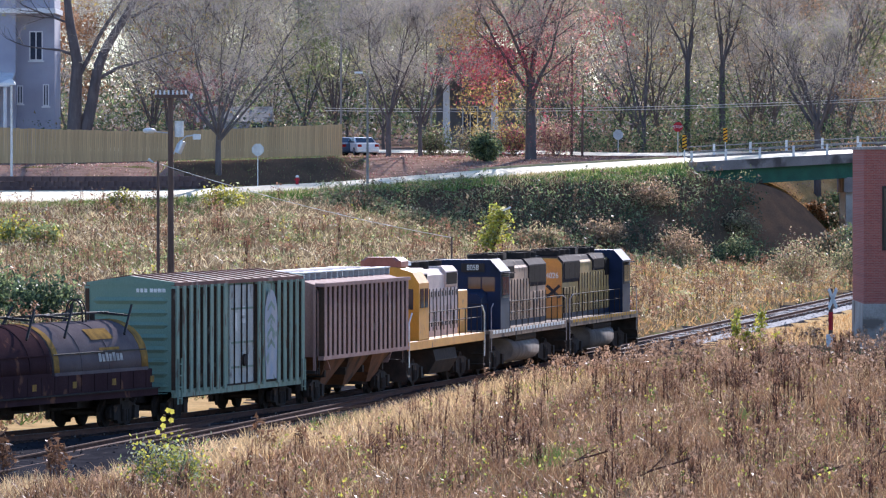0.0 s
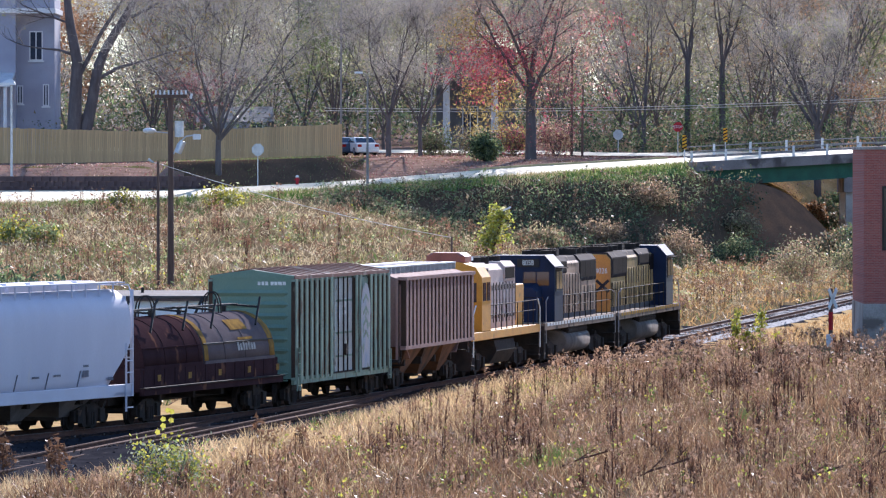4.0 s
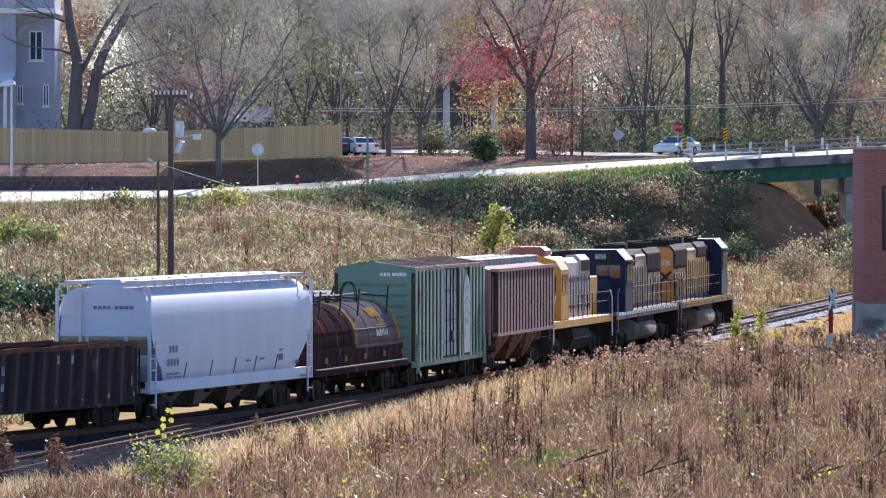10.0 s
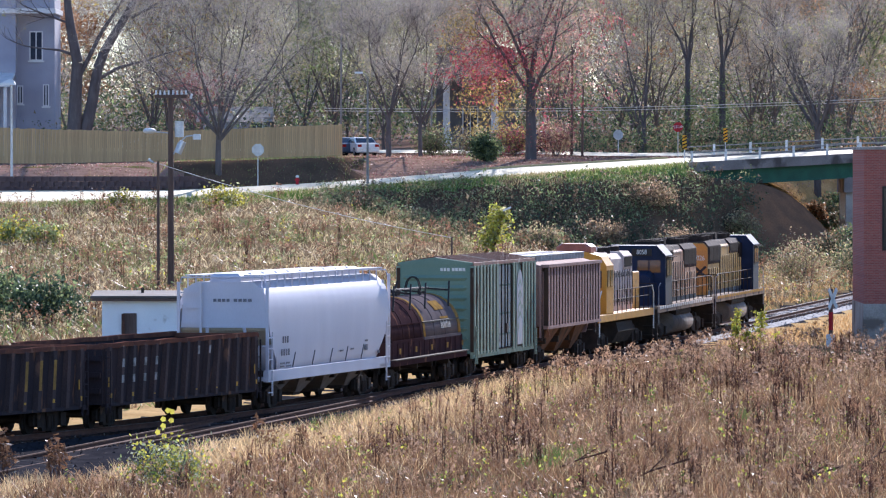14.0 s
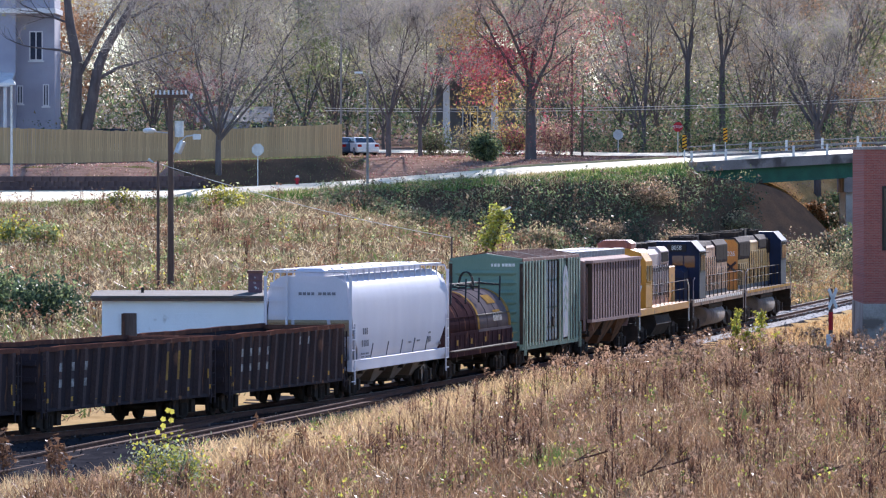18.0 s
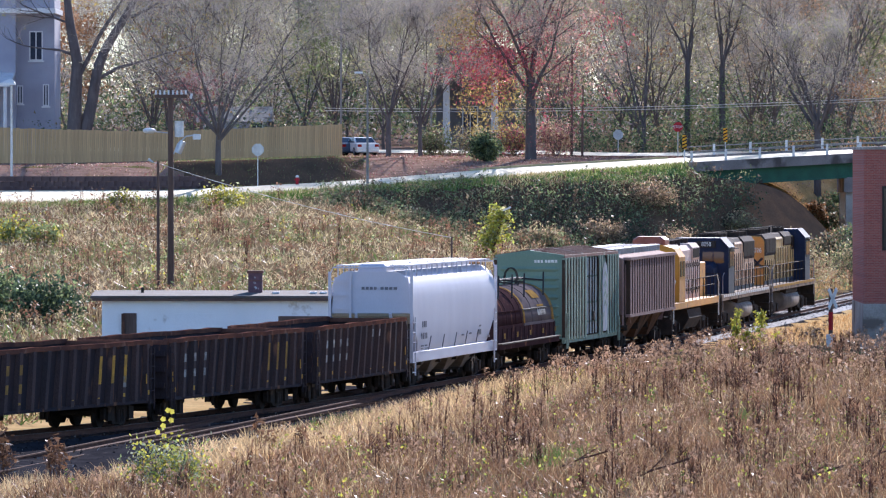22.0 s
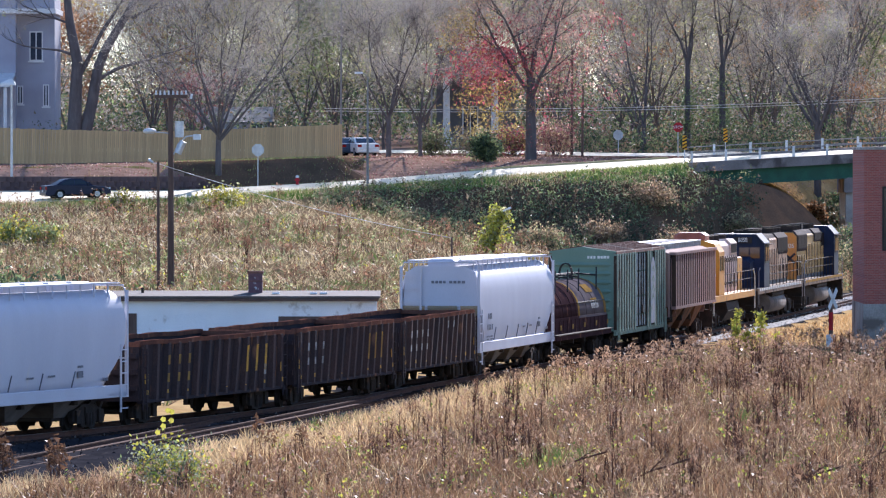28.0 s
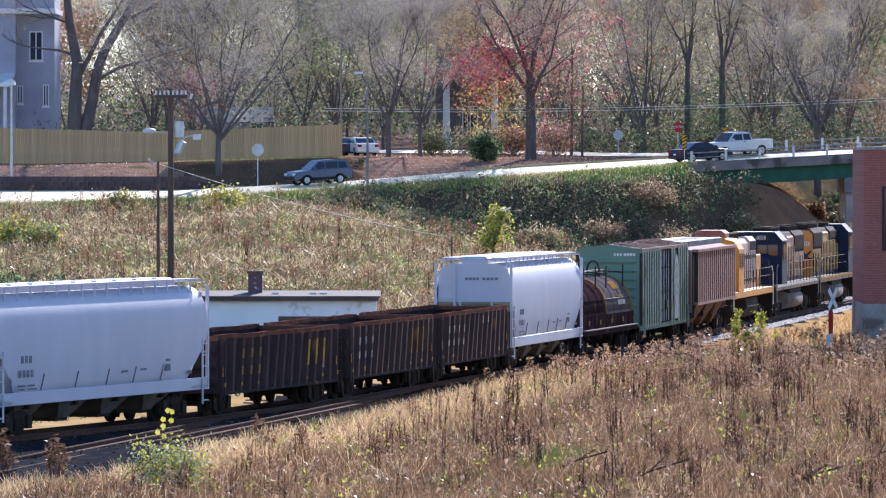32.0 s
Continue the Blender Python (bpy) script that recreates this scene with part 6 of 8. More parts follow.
        glyphs(2, 1.3, 3, 0.22, 0.28, RUSTY_Y)
        glyphs(10, 1.40, 3, 0.22, 0.85, LETTER_Y)
        glyphs(12, 1.25, 1, 0.25, 0.35, FADED)
    bars(car, -1.55, [(-7.7, -7.35, 1.3, 1.6), (7.3, 7.65, 1.3, 1.6)], LETTER_Y)
    TRAIN.append((car, 17.4, 6.2, False))


six_axle("navy-cab six-axle locomotive with dull yellow hood, leading the train", "4026", OCHRE, HOOD_ORANGE, False, LETTER_Y, NAVY)
six_axle("dark navy six-axle locomotive with dusty grey hood, running cab last", "8058", PALE, PALE, True, LETTER_W, NAVY)
four_axle()
brown_hopper()
boxcar()
coil_car()
white_hopper(False)
gondola("dark rusty empty gondola wagon with white lettering", 1)
gondola("dark rusty empty gondola wagon with white and faded yellow letters", 2)
gondola("blackened empty gondola wagon with yellow lettering", 3)
white_hopper(True)
# ---- road vehicles: x forward, z from the road ----
TYRE = mat("tyre_rubber", (0.02, 0.02, 0.02), None, 5, 0.9, bump=0.1)
ALLOY = mat("alloy_rim", (0.55, 0.56, 0.58), None, 4, 0.35, 0.8, 0.02)
TAIL = mat("tail_lamp_red", (0.35, 0.01, 0.01), None, 3, 0.25, bump=0)
LENS = mat("headlamp_lens", (0.75, 0.77, 0.8), None, 3, 0.15, bump=0)


def coat(name, c):
    m = mat(name, c, tuple(v * 0.92 for v in c), 1.5, 0.28, 0.25, 0.01)
    return m


_wheel = {}


def road_wheel(car, x, y, r):
    if r not in _wheel:
        t = Mesh().cyl((0, -0.11, 0), (0, 0.11, 0), r, n=20)
        m = Mesh().cyl((0, -0.118, 0), (0, 0.118, 0), r * 0.62, n=16)
        for i in range(5):
            a = i * math.tau / 5
            m.beam((0, -0.124, 0), (r * 0.58 * math.cos(a), -0.124, r * 0.58 * math.sin(a)), 0.02, r * 0.16)
            m.beam((0, 0.124, 0), (r * 0.58 * math.cos(a), 0.124, r * 0.58 * math.sin(a)), 0.02, r * 0.16)
        _wheel[r] = (t.data("wheel", TYRE), m.data("rim", ALLOY))
    w = new("wheel", _wheel[r][0])
    w.parent, w.location = car, (x, y, r)
    m = new("rim", _wheel[r][1])
    m.parent = w
    return w, (x, y, r)


def vehicle(name, label, category, paint, shape):
    """shape: length, width, height, wheelbase, wheel radius, bonnet height, list of roof outline (x, z)."""
    L, W, H, base, r, outline, kind = shape
    car = thing(name, label, category, "road traffic")
    h, sill = W / 2, 0.22 if kind == "sedan" else 0.38
    # lower body: a side outline with wheel arches, lofted over the width with tumblehome
    bel = outline["belt"]
    side = [(-L / 2, sill + 0.12), (-L / 2 + 0.1, sill)]
    for c in (-base / 2, base / 2):
        side += [(c + (r + 0.07) * math.cos(a), r + (r + 0.07) * math.sin(a)) for a in np.linspace(math.pi, 0, 9) if r + (r + 0.07) * math.sin(a) >= sill]
    side += [(L / 2 - 0.1, sill), (L / 2, sill + 0.15)] + list(reversed(bel))
    body = Mesh()
    rings = [[(x * kx, y, z if z < 0.6 else z - dz) for x, z in side] for y, kx, dz in ((-h, 0.985, 0.03), (-h + 0.06, 1, 0), (h - 0.06, 1, 0), (h, 0.985, 0.03))]
    body.loft(rings)
    part("body", body, paint, car, bevel=0.02)
    roof = outline["roof"]
    g = Mesh()
    rings = [[(x, y * (1 - 0.16 * max(0, (z - bel[1][1]) / (H - bel[1][1]))), z) for x, z in roof] for y in (-h + 0.06, h - 0.06)]
    g.loft(rings)
    cab = part("cabin", g, paint, car, bevel=0.03)
    for x0, x1, z0, z1, lean0, lean1 in outline["glass"]:
        for s in (-1, 1):
            def yy(z):
                return s * ((h - 0.06) * (1 - 0.16 * max(0, (z - bel[1][1]) / (H - bel[1][1]))) + 0.006)
            part("side_window", Mesh().add([(x0, yy(z0), z0), (x1, yy(z0), z0), (x1 + lean1, yy(z1), z1), (x0 + lean0, yy(z1), z1)], [(0, 1, 2, 3)]), GLASS, cab)
    for (xa, za), (xb, zb) in outline["screens"]:
        n = Vector((zb - za, 0, -(xb - xa))).normalized() * (0.008 if zb > za else -0.008)
        if n.x * (xa + xb) < 0:
            n = -n
        k = 0.84
        part("windscreen", Mesh().add([(xa + n.x, -h * 0.86, za + n.z), (xa + n.x, h * 0.86, za + n.z), (xb + n.x, h * 0.74, zb + n.z), (xb + n.x, -h * 0.74, zb + n.z)], [(0, 1, 2, 3)]), GLASS, cab)
    zl = outline["lamp"]
    for s in (-1, 1):
        part("headlight", Mesh().box(L / 2 - 0.12, L / 2 + 0.01, min(s * h * 0.55, s * (h - 0.05)), max(s * h * 0.55, s * (h - 0.05)), zl, zl + 0.14), LENS, car)
        part("tail_light", Mesh().box(-L / 2 - 0.01, -L / 2 + 0.12, min(s * h * 0.6, s * (h - 0.04)), max(s * h * 0.6, s * (h - 0.04)), zl + 0.05, zl + 0.25), TAIL, car)
        part("mirror", Mesh().box(outline["mirror"] - 0.08, outline["mirror"] + 0.08, min(s * h, s * (h + 0.18)), max(s * h, s * (h + 0.18)), bel[2][1] + 0.02, bel[2][1] + 0.16), paint, car, bevel=0.02)
        part("door_handle", Mesh().box(-0.25, -0.05, min(s * h, s * (h + 0.02)), max(s * h, s * (h + 0.02)), bel[1][1] - 0.14, bel[1][1] - 0.10), BLACK, car)
    for e in (-1, 1):
        part("bumper", Mesh().box(min(e * (L / 2 - 0.1), e * (L / 2 + 0.05)), max(e * (L / 2 - 0.1), e * (L / 2 + 0.05)), -h + 0.05, h - 0.05, sill + 0.05, sill + 0.28), BLACK if kind != "sedan" else paint, car, bevel=0.03)
    part("number_plate", Mesh().box(-L / 2 - 0.06, -L / 2 - 0.045, -0.16, 0.16, sill + 0.3, sill + 0.42), LENS, car)
    part("underbody", Mesh().box(-L / 2 + 0.3, L / 2 - 0.3, -h + 0.2, h - 0.2, sill - 0.04, sill + 0.25), BLACK, car)
    wheels = [road_wheel(car, x, y, r) for x in (-base / 2, base / 2) for y in (-h + 0.12, h - 0.12)]
    return car, wheels, r


SEDAN = (4.75, 1.80, 1.43, 2.75, 0.32, {
    "belt": [(-2.37, 0.62), (-2.33, 0.95), (-1.6, 1.0), (0.9, 0.95), (2.0, 0.82), (2.36, 0.62)],
    "roof": [(-1.75, 0.95), (-0.95, 1.38), (-0.5, 1.43), (0.25, 1.41), (1.15, 0.93)],
    "glass": [(-1.35, -0.3, 1.0, 1.33, 0.55, 0.0), (-0.24, 0.85, 1.0, 1.33, 0.0, -0.55)],
    "screens": [((1.12, 0.95), (0.28, 1.4)), ((-1.72, 0.97), (-0.97, 1.37))], "lamp": 0.62, "mirror": 0.75}, "sedan")
SUV = (4.70, 1.83, 1.78, 2.70, 0.37, {
    "belt": [(-2.35, 0.75), (-2.32, 1.12), (-1.6, 1.12), (0.85, 1.10), (2.15, 1.0), (2.34, 0.75)],
    "roof": [(-2.25, 1.08), (-2.0, 1.72), (-1.0, 1.78), (0.2, 1.76), (1.05, 1.08)],
    "glass": [(-2.0, -1.3, 1.15, 1.6, 0.12, 0.0), (-1.22, -0.25, 1.15, 1.62, 0.0, 0.0), (-0.17, 0.8, 1.15, 1.62, 0.0, -0.5)],
    "screens": [((1.03, 1.1), (0.24, 1.73)), ((-2.25, 1.12), (-2.02, 1.68))], "lamp": 0.75, "mirror": 0.72}, "suv")
PICKUP = (5.75, 1.98, 1.85, 3.55, 0.39, {
    "belt": [(-2.87, 0.8), (-2.85, 1.22), (-1.0, 1.22), (1.2, 1.18), (2.7, 1.1), (2.86, 0.8)],
    "roof": [(-0.95, 1.16), (-0.75, 1.80), (-0.2, 1.85), (0.7, 1.82), (1.4, 1.14)],
    "glass": [(-0.8, -0.1, 1.24, 1.7, 0.08, 0.0), (0.0, 1.15, 1.24, 1.7, 0.0, -0.45)],
    "screens": [((1.38, 1.16), (0.73, 1.79)), ((-0.96, 1.2), (-0.77, 1.76))], "lamp": 0.85, "mirror": 1.05}, "pickup")
DARKBLUE = coat("dark_navy_coat", (0.022, 0.025, 0.05))
BLUEGREY = coat("blue_grey_coat", (0.12, 0.14, 0.20))
SILVER = coat("silver_coat", (0.62, 0.62, 0.64))
IVORY = coat("white_coat", (0.78, 0.78, 0.76))
CHARCOAL = coat("charcoal_coat", (0.03, 0.032, 0.04))
TRAFFIC = [
    (vehicle("sedan_car", "dark navy sedan driving up the road", "car", DARKBLUE, SEDAN), "near",
     [(0, -64), (24.5, -64), (27.5, -32.0), (28, -26.3), (28.5, -20.4), (29, -14.9), (29.5, -9.2), (30, -3.9), (30.5, 2.15), (31, 7.9), (31.5, 13.7), (32, 19.3)]),
    (vehicle("sport_utility_car", "blue-grey sport utility car driving down the road", "car", BLUEGREY, SUV), "far",
     [(0, 66), (25.3, 66), (28.5, 32.8), (29, 27.8), (29.5, 22.0), (30, 15.9), (30.5, 10.1), (31, 3.75), (31.5, -2.6), (32, -9.1)]),
    (vehicle("pickup_truck", "silver pickup truck driving across the bridge", "pickup truck", SILVER, PICKUP), "far",
     [(0, 66), (27.5, 66), (31, 32.6), (31.5, 27.5), (32, 22.2)]),
    (vehicle("sedan_car", "white sedan driving along the side street", "car", IVORY, SEDAN), "street",
     [(0, 72), (5.5, 72), (9.0, 29.12), (9.5, 24.37), (9.8, 20.84), (10.1, 17.11), (10.4, 13.88), (10.6, 11.9), (10.8, 9.63), (11.0, 7.1), (11.3, 3.5), (12.0, -4.2), (13.0, -14.5), (14.0, -24), (15.5, -36), (17.5, -44), (32, -44)]),
    (vehicle("sport_utility_car", "charcoal sport utility car driving along the side street", "car", CHARCOAL, SUV), "street",
     [(0, 72), (8.0, 72), (11.6, 29.54), (12.0, 25.53), (12.4, 21.29), (12.8, 17.11), (13.0, 15.17), (13.3, 12.63), (13.6, 10.04), (14.0, 6.6), (15.0, -2.5), (16, -12), (18, -28), (20.5, -38), (32, -38)]),
]


def road_place(x, line):
    y0, z0, z1 = np.interp(x, ROAD_X, ROAD_Y), np.interp(x, ROAD_X, ROAD_Z), np.interp(x, ROAD_X, ROAD_Z2)
    a = 2.3 if line == "near" else 6.8
    y, z = y0 + a, z0 + (z1 - z0) * a / 9 + 0.025
    if line == "street":
        y = street_y(x) + 3.2
        z = ground_at(x, y) + 0.15
    return float(x), float(y), float(z)


def drive_pose(x, line, way):
    a, b = road_place(x - 1.2 * way, line), road_place(x + 1.2 * way, line)
    p = road_place(x, line)
    d = [b[i] - a[i] for i in range(3)]
    return pose(*p, 0, -math.degrees(math.atan2(d[2], math.hypot(d[0], d[1]))), math.degrees(math.atan2(d[1], d[0])))


# parked beside the fence
for lab, m, x, y, rz in (("white sedan parked beside the fence end", IVORY, -6.5, 564.5, 106), ("dull blue sedan parked beside the fence end", coat("dull_blue_coat", (0.07, 0.10, 0.15)), -8.0, 566.2, 112)):
    v, _, _ = vehicle("sedan_car", lab, "car", m, SEDAN)
    v.matrix_basis = pose(x, y, ground_at(x, y) + 0.02, 0, 0, rz)
# ---- vegetation ----
BARK = mat("grey_brown_bark", (0.15, 0.13, 0.125), (0.10, 0.085, 0.083), 3, 0.95, bump=0.5, fine=12, stretch=(1, 1, 0.3))
TWIG = mat("twig_brown", (0.47, 0.425, 0.375), (0.375, 0.33, 0.285), 0.2, 0.9, bump=0, island=0.3, trans=0.3)
def leaf(name, c1, c2, scale=0.5, trans=0.45, gloss=0.10):
    return mat(name, c1, c2, scale, 0.5, bump=0, island=0.45, trans=trans, fine=3, spec=gloss)
L_RED = leaf("crimson_leaves", (0.50, 0.12, 0.15), (0.40, 0.12, 0.12))
L_WINE = leaf("wine_red_leaves", (0.32, 0.10, 0.12), (0.27, 0.12, 0.10))
L_PINK = leaf("pinkish_tan_leaves", (0.56, 0.37, 0.29), (0.48, 0.31, 0.23))
L_BROWNISH = leaf("brown_tinted_leaves", (0.30, 0.21, 0.14), (0.24, 0.19, 0.11))
L_TAN = leaf("tan_leaves", (0.50, 0.38, 0.22), (0.39, 0.29, 0.17), trans=0.5)
L_GOLD = leaf("gold_leaves", (0.50, 0.38, 0.12), (0.38, 0.30, 0.12))
L_ORANGE = leaf("orange_leaves", (0.46, 0.24, 0.12), (0.38, 0.21, 0.11))
L_RUST = leaf("rusty_leaves", (0.38, 0.19, 0.09), (0.30, 0.17, 0.09))
L_OLIVE = leaf("olive_leaves", (0.36, 0.36, 0.17), (0.43, 0.40, 0.20), trans=0.5)
L_GREEN = leaf("green_leaves", (0.18, 0.235, 0.10), (0.225, 0.265, 0.12), trans=0.5)
L_VINE = leaf("vine_leaves", (0.28, 0.31, 0.16), (0.21, 0.245, 0.125), trans=0.5)
L_HAZE = leaf("silvery_vine_leaves", (0.31, 0.33, 0.24), (0.24, 0.26, 0.19), trans=0.5)
L_DARK = leaf("dark_green_leaves", (0.07, 0.105, 0.06), (0.09, 0.12, 0.07), trans=0.4)
L_YELLOW = leaf("yellow_leaves", (0.55, 0.46, 0.07), (0.38, 0.38, 0.07))
L_LIME = leaf("lime_leaves", (0.44, 0.45, 0.10), (0.33, 0.37, 0.08))
# branch colour lightened to stand for haze over the distance
FARW = leaf("hazed_far_branches", (0.40, 0.37, 0.36), (0.31, 0.285, 0.275), 0.1, 0.35, 0.05)
FARO = leaf("far_olive_foliage", (0.26, 0.25, 0.15), (0.31, 0.27, 0.17), 0.1, 0.35, 0.05)
G_DRY = leaf("dry_blades", (0.35, 0.21, 0.11), (0.26, 0.15, 0.08), trans=0.35, gloss=0.1)
G_BROWN = leaf("brown_stems", (0.27, 0.15, 0.085), (0.19, 0.105, 0.06), trans=0.25, gloss=0.1)
G_SEED = leaf("seed_heads", (0.42, 0.275, 0.18), (0.31, 0.195, 0.12), trans=0.45, gloss=0.1)
G_STALK = leaf("dark_stalks", (0.12, 0.06, 0.04), (0.075, 0.04, 0.028), trans=0.1, gloss=0.1)
G_HEAD = leaf("brown_heads", (0.35, 0.195, 0.115), (0.26, 0.14, 0.085), trans=0.45, gloss=0.1)
F_TAN = leaf("field_tan", (0.62, 0.49, 0.29), (0.50, 0.385, 0.21), trans=0.4, gloss=0.1)
F_OLIVE = leaf("field_olive", (0.33, 0.30, 0.14), (0.38, 0.325, 0.15), trans=0.4, gloss=0.1)
G_GREEN = leaf("green_blades", (0.11, 0.18, 0.04), (0.15, 0.20, 0.06), trans=0.35, gloss=0.1)
G_VERGE = leaf("lush_verge_blades", (0.235, 0.285, 0.075), (0.28, 0.30, 0.10), trans=0.45, gloss=0.1)
G_GOLD = leaf("golden_straw", (0.55, 0.34, 0.14), (0.45, 0.26, 0.10), trans=0.4, gloss=0.1)
G_STRAW = leaf("straw_blades", (0.66, 0.49, 0.27), (0.52, 0.38, 0.20), trans=0.4, gloss=0.1)


class Wood:
    """Collects tapered limbs, flat twigs and leaves of one tree."""
    def __init__(self, seed):
        self.r = random.Random(seed)
        self.v, self.q, self.t, self.tips = [], [], [], []

    def limb(self, p, q, r0, r1, n=5):
        d = (q - p).normalized()
        a = d.cross(Vector((0.3, 0.9, 0.2))).normalized()
        b = d.cross(a)
        k = len(self.v)
        for c, r in ((p, r0), (q, r1)):
            for i in range(n):
                w = i * math.tau / n
                self.v.append(c + a * (r * math.cos(w)) + b * (r * math.sin(w)))
        self.q += [(k + i, k + (i + 1) % n, k + n + (i + 1) % n, k + n + i) for i in range(n)]

    def twig(self, p, q, w):
        r = self.r
        s = Vector((r.uniform(-1, 1), r.uniform(-1, 1), r.uniform(-1, 1))).normalized() * w
        k = len(self.v)
        self.v += [p - s, p + s, q]
        self.t.append((k, k + 1, k + 2))

    def grow(self, p, d, length, rad, depth, spread=0.75, up=0.25):
        """A limb that bends, forks and ends in fine twigs."""
        r = self.r
        segs = 3 if depth > 1 else 2
        for i in range(segs):
            d = (d + Vector((r.uniform(-1, 1), r.uniform(-1, 1), r.uniform(-0.6, 1) + up * 0.5)) * 0.16).normalized()
            q = p + d * (length / segs)
            r1 = rad * (0.82 if i < segs - 1 else 0.7)
            if depth > 0:
                self.limb(p, q, rad, r1, 6 if depth > 2 else 4 if depth > 1 else 3)
            else:
                self.twig(p, q, rad)
            p, rad = q, r1
            if depth > 0:
                for _ in range(3 if depth == 1 else 2 if i < segs - 1 else 3):
                    a = Vector((r.gauss(0, 1), r.gauss(0, 1), r.gauss(0.15, 0.7)))
                    a = (a - d * a.dot(d)).normalized()
                    nd = (d * (1 - spread * 0.5) + a * spread * r.uniform(0.6, 1.1) + Vector((0, 0, up))).normalized()
                    self.grow(p, nd, length * r.uniform(0.52, 0.74), max(rad * r.uniform(0.5, 0.68), 0.013), depth - 1, spread, up)
        if depth <= 1:
            self.tips.append(p)

    def meshes(self):
        v = np.array([tuple(x) for x in self.v], np.float32)
        return v, np.array(self.q, np.int32).reshape(-1, 4), np.array(self.t, np.int32).reshape(-1, 3)


def leaf_quads(centres, size, seed, per=1, jitter=0.4):
    """Small bent quads scattered round the given centres."""
    rg = np.random.default_rng(seed)
    c = np.repeat(np.asarray(centres, float), per, 0)
    c = c + rg.normal(0, jitter, c.shape)
    n = len(c)
    a = rg.normal(0, 1, (n, 3))
    a /= np.linalg.norm(a, axis=1)[:, None]
    b = np.cross(a, rg.normal(0, 1, (n, 3)))
    b /= np.linalg.norm(b, axis=1)[:, None] + 1e-6
    s = size * rg.uniform(0.6, 1.4, (n, 1))
    v = np.stack([c - a * s, c + b * s * 0.6, c + a * s, c - b * s * 0.6], 1).reshape(-1, 3)
    f = np.arange(4 * n).reshape(n, 4)
    return v, f


def leaf_tris(centres, size, seed, per=1, jitter=0.3):
    """One small triangle a leaf, scattered round the centres."""
    rg = np.random.default_rng(seed)
    c = np.repeat(np.asarray(centres, float), per, 0)
    c = c + rg.normal(0, jitter, c.shape)
    n = len(c)
    s = size * rg.uniform(0.6, 1.5, (n, 1, 1))
    return (c[:, None, :] + rg.normal(0, 0.75, (n, 3, 3)) * s).reshape(-1, 3), np.arange(3 * n).reshape(n, 3)


def open_tree(label, seed, paths, stems, leaf_m=None, leaf_n=0, leaf_size=0.08, jitter=0.35, fuzz=3, clumps=()):
    """A tree drawn by its main limbs: paths are (points, radius at foot, radius at end); stems grow from points on them."""
    w = Wood(seed)
    r = w.r
    for pts, r0, r1 in paths:
        pts = [Vector(p) for p in pts]
        for i in range(len(pts) - 1):
            a, b = i / (len(pts) - 1), (i + 1) / (len(pts) - 1)
            w.limb(pts[i], pts[i + 1], r0 + (r1 - r0) * a, r0 + (r1 - r0) * b, 9)
    for p, d, length, rad, depth, spread, up in stems:
        w.grow(Vector(p), Vector(d).normalized(), length, rad, depth, spread, up)
    for p in list(w.tips):
        for _ in range(fuzz):
            a = p + Vector((r.gauss(0, 0.3), r.gauss(0, 0.3), r.gauss(0, 0.3)))
            w.twig(a, a + Vector((r.gauss(0, 0.45), r.gauss(0, 0.45), r.gauss(0.25, 0.4))), r.uniform(0.007, 0.014))
    v, q, t = w.meshes()
    ob = thing("tree", label, "tree", "trees")
    me = soup("trunk", v, q, [BARK])
    me.polygons.foreach_set("use_smooth", np.ones(len(q), bool))
    part("trunk", me, None, ob)
    used = np.unique(t)
    tagged(part("twig_mass", soup("twig_mass", v[used], np.searchsorted(used, t), [TWIG]), None, ob), kind="stuff")
    rg = np.random.default_rng(seed)
    if leaf_m:
        tips = np.array([tuple(x) for x in w.tips])
        lv, lf = leaf_tris(tips[rg.integers(0, len(tips), leaf_n // 7)], leaf_size, seed, 7, jitter * 0.6)
        tagged(part("crown", soup("crown", lv, lf, [leaf_m]), None, ob), kind="stuff")
    for name, centre, size, n, m in clumps:
        nests = rg.normal(centre, size, (max(n // 14, 6), 3))
        lv, lf = leaf_tris(nests, leaf_size, int(rg.integers(1e6)), 14, 0.28)
        tagged(part(name, soup(name, lv, lf, [m]), None, ob), kind="stuff")
    return ob


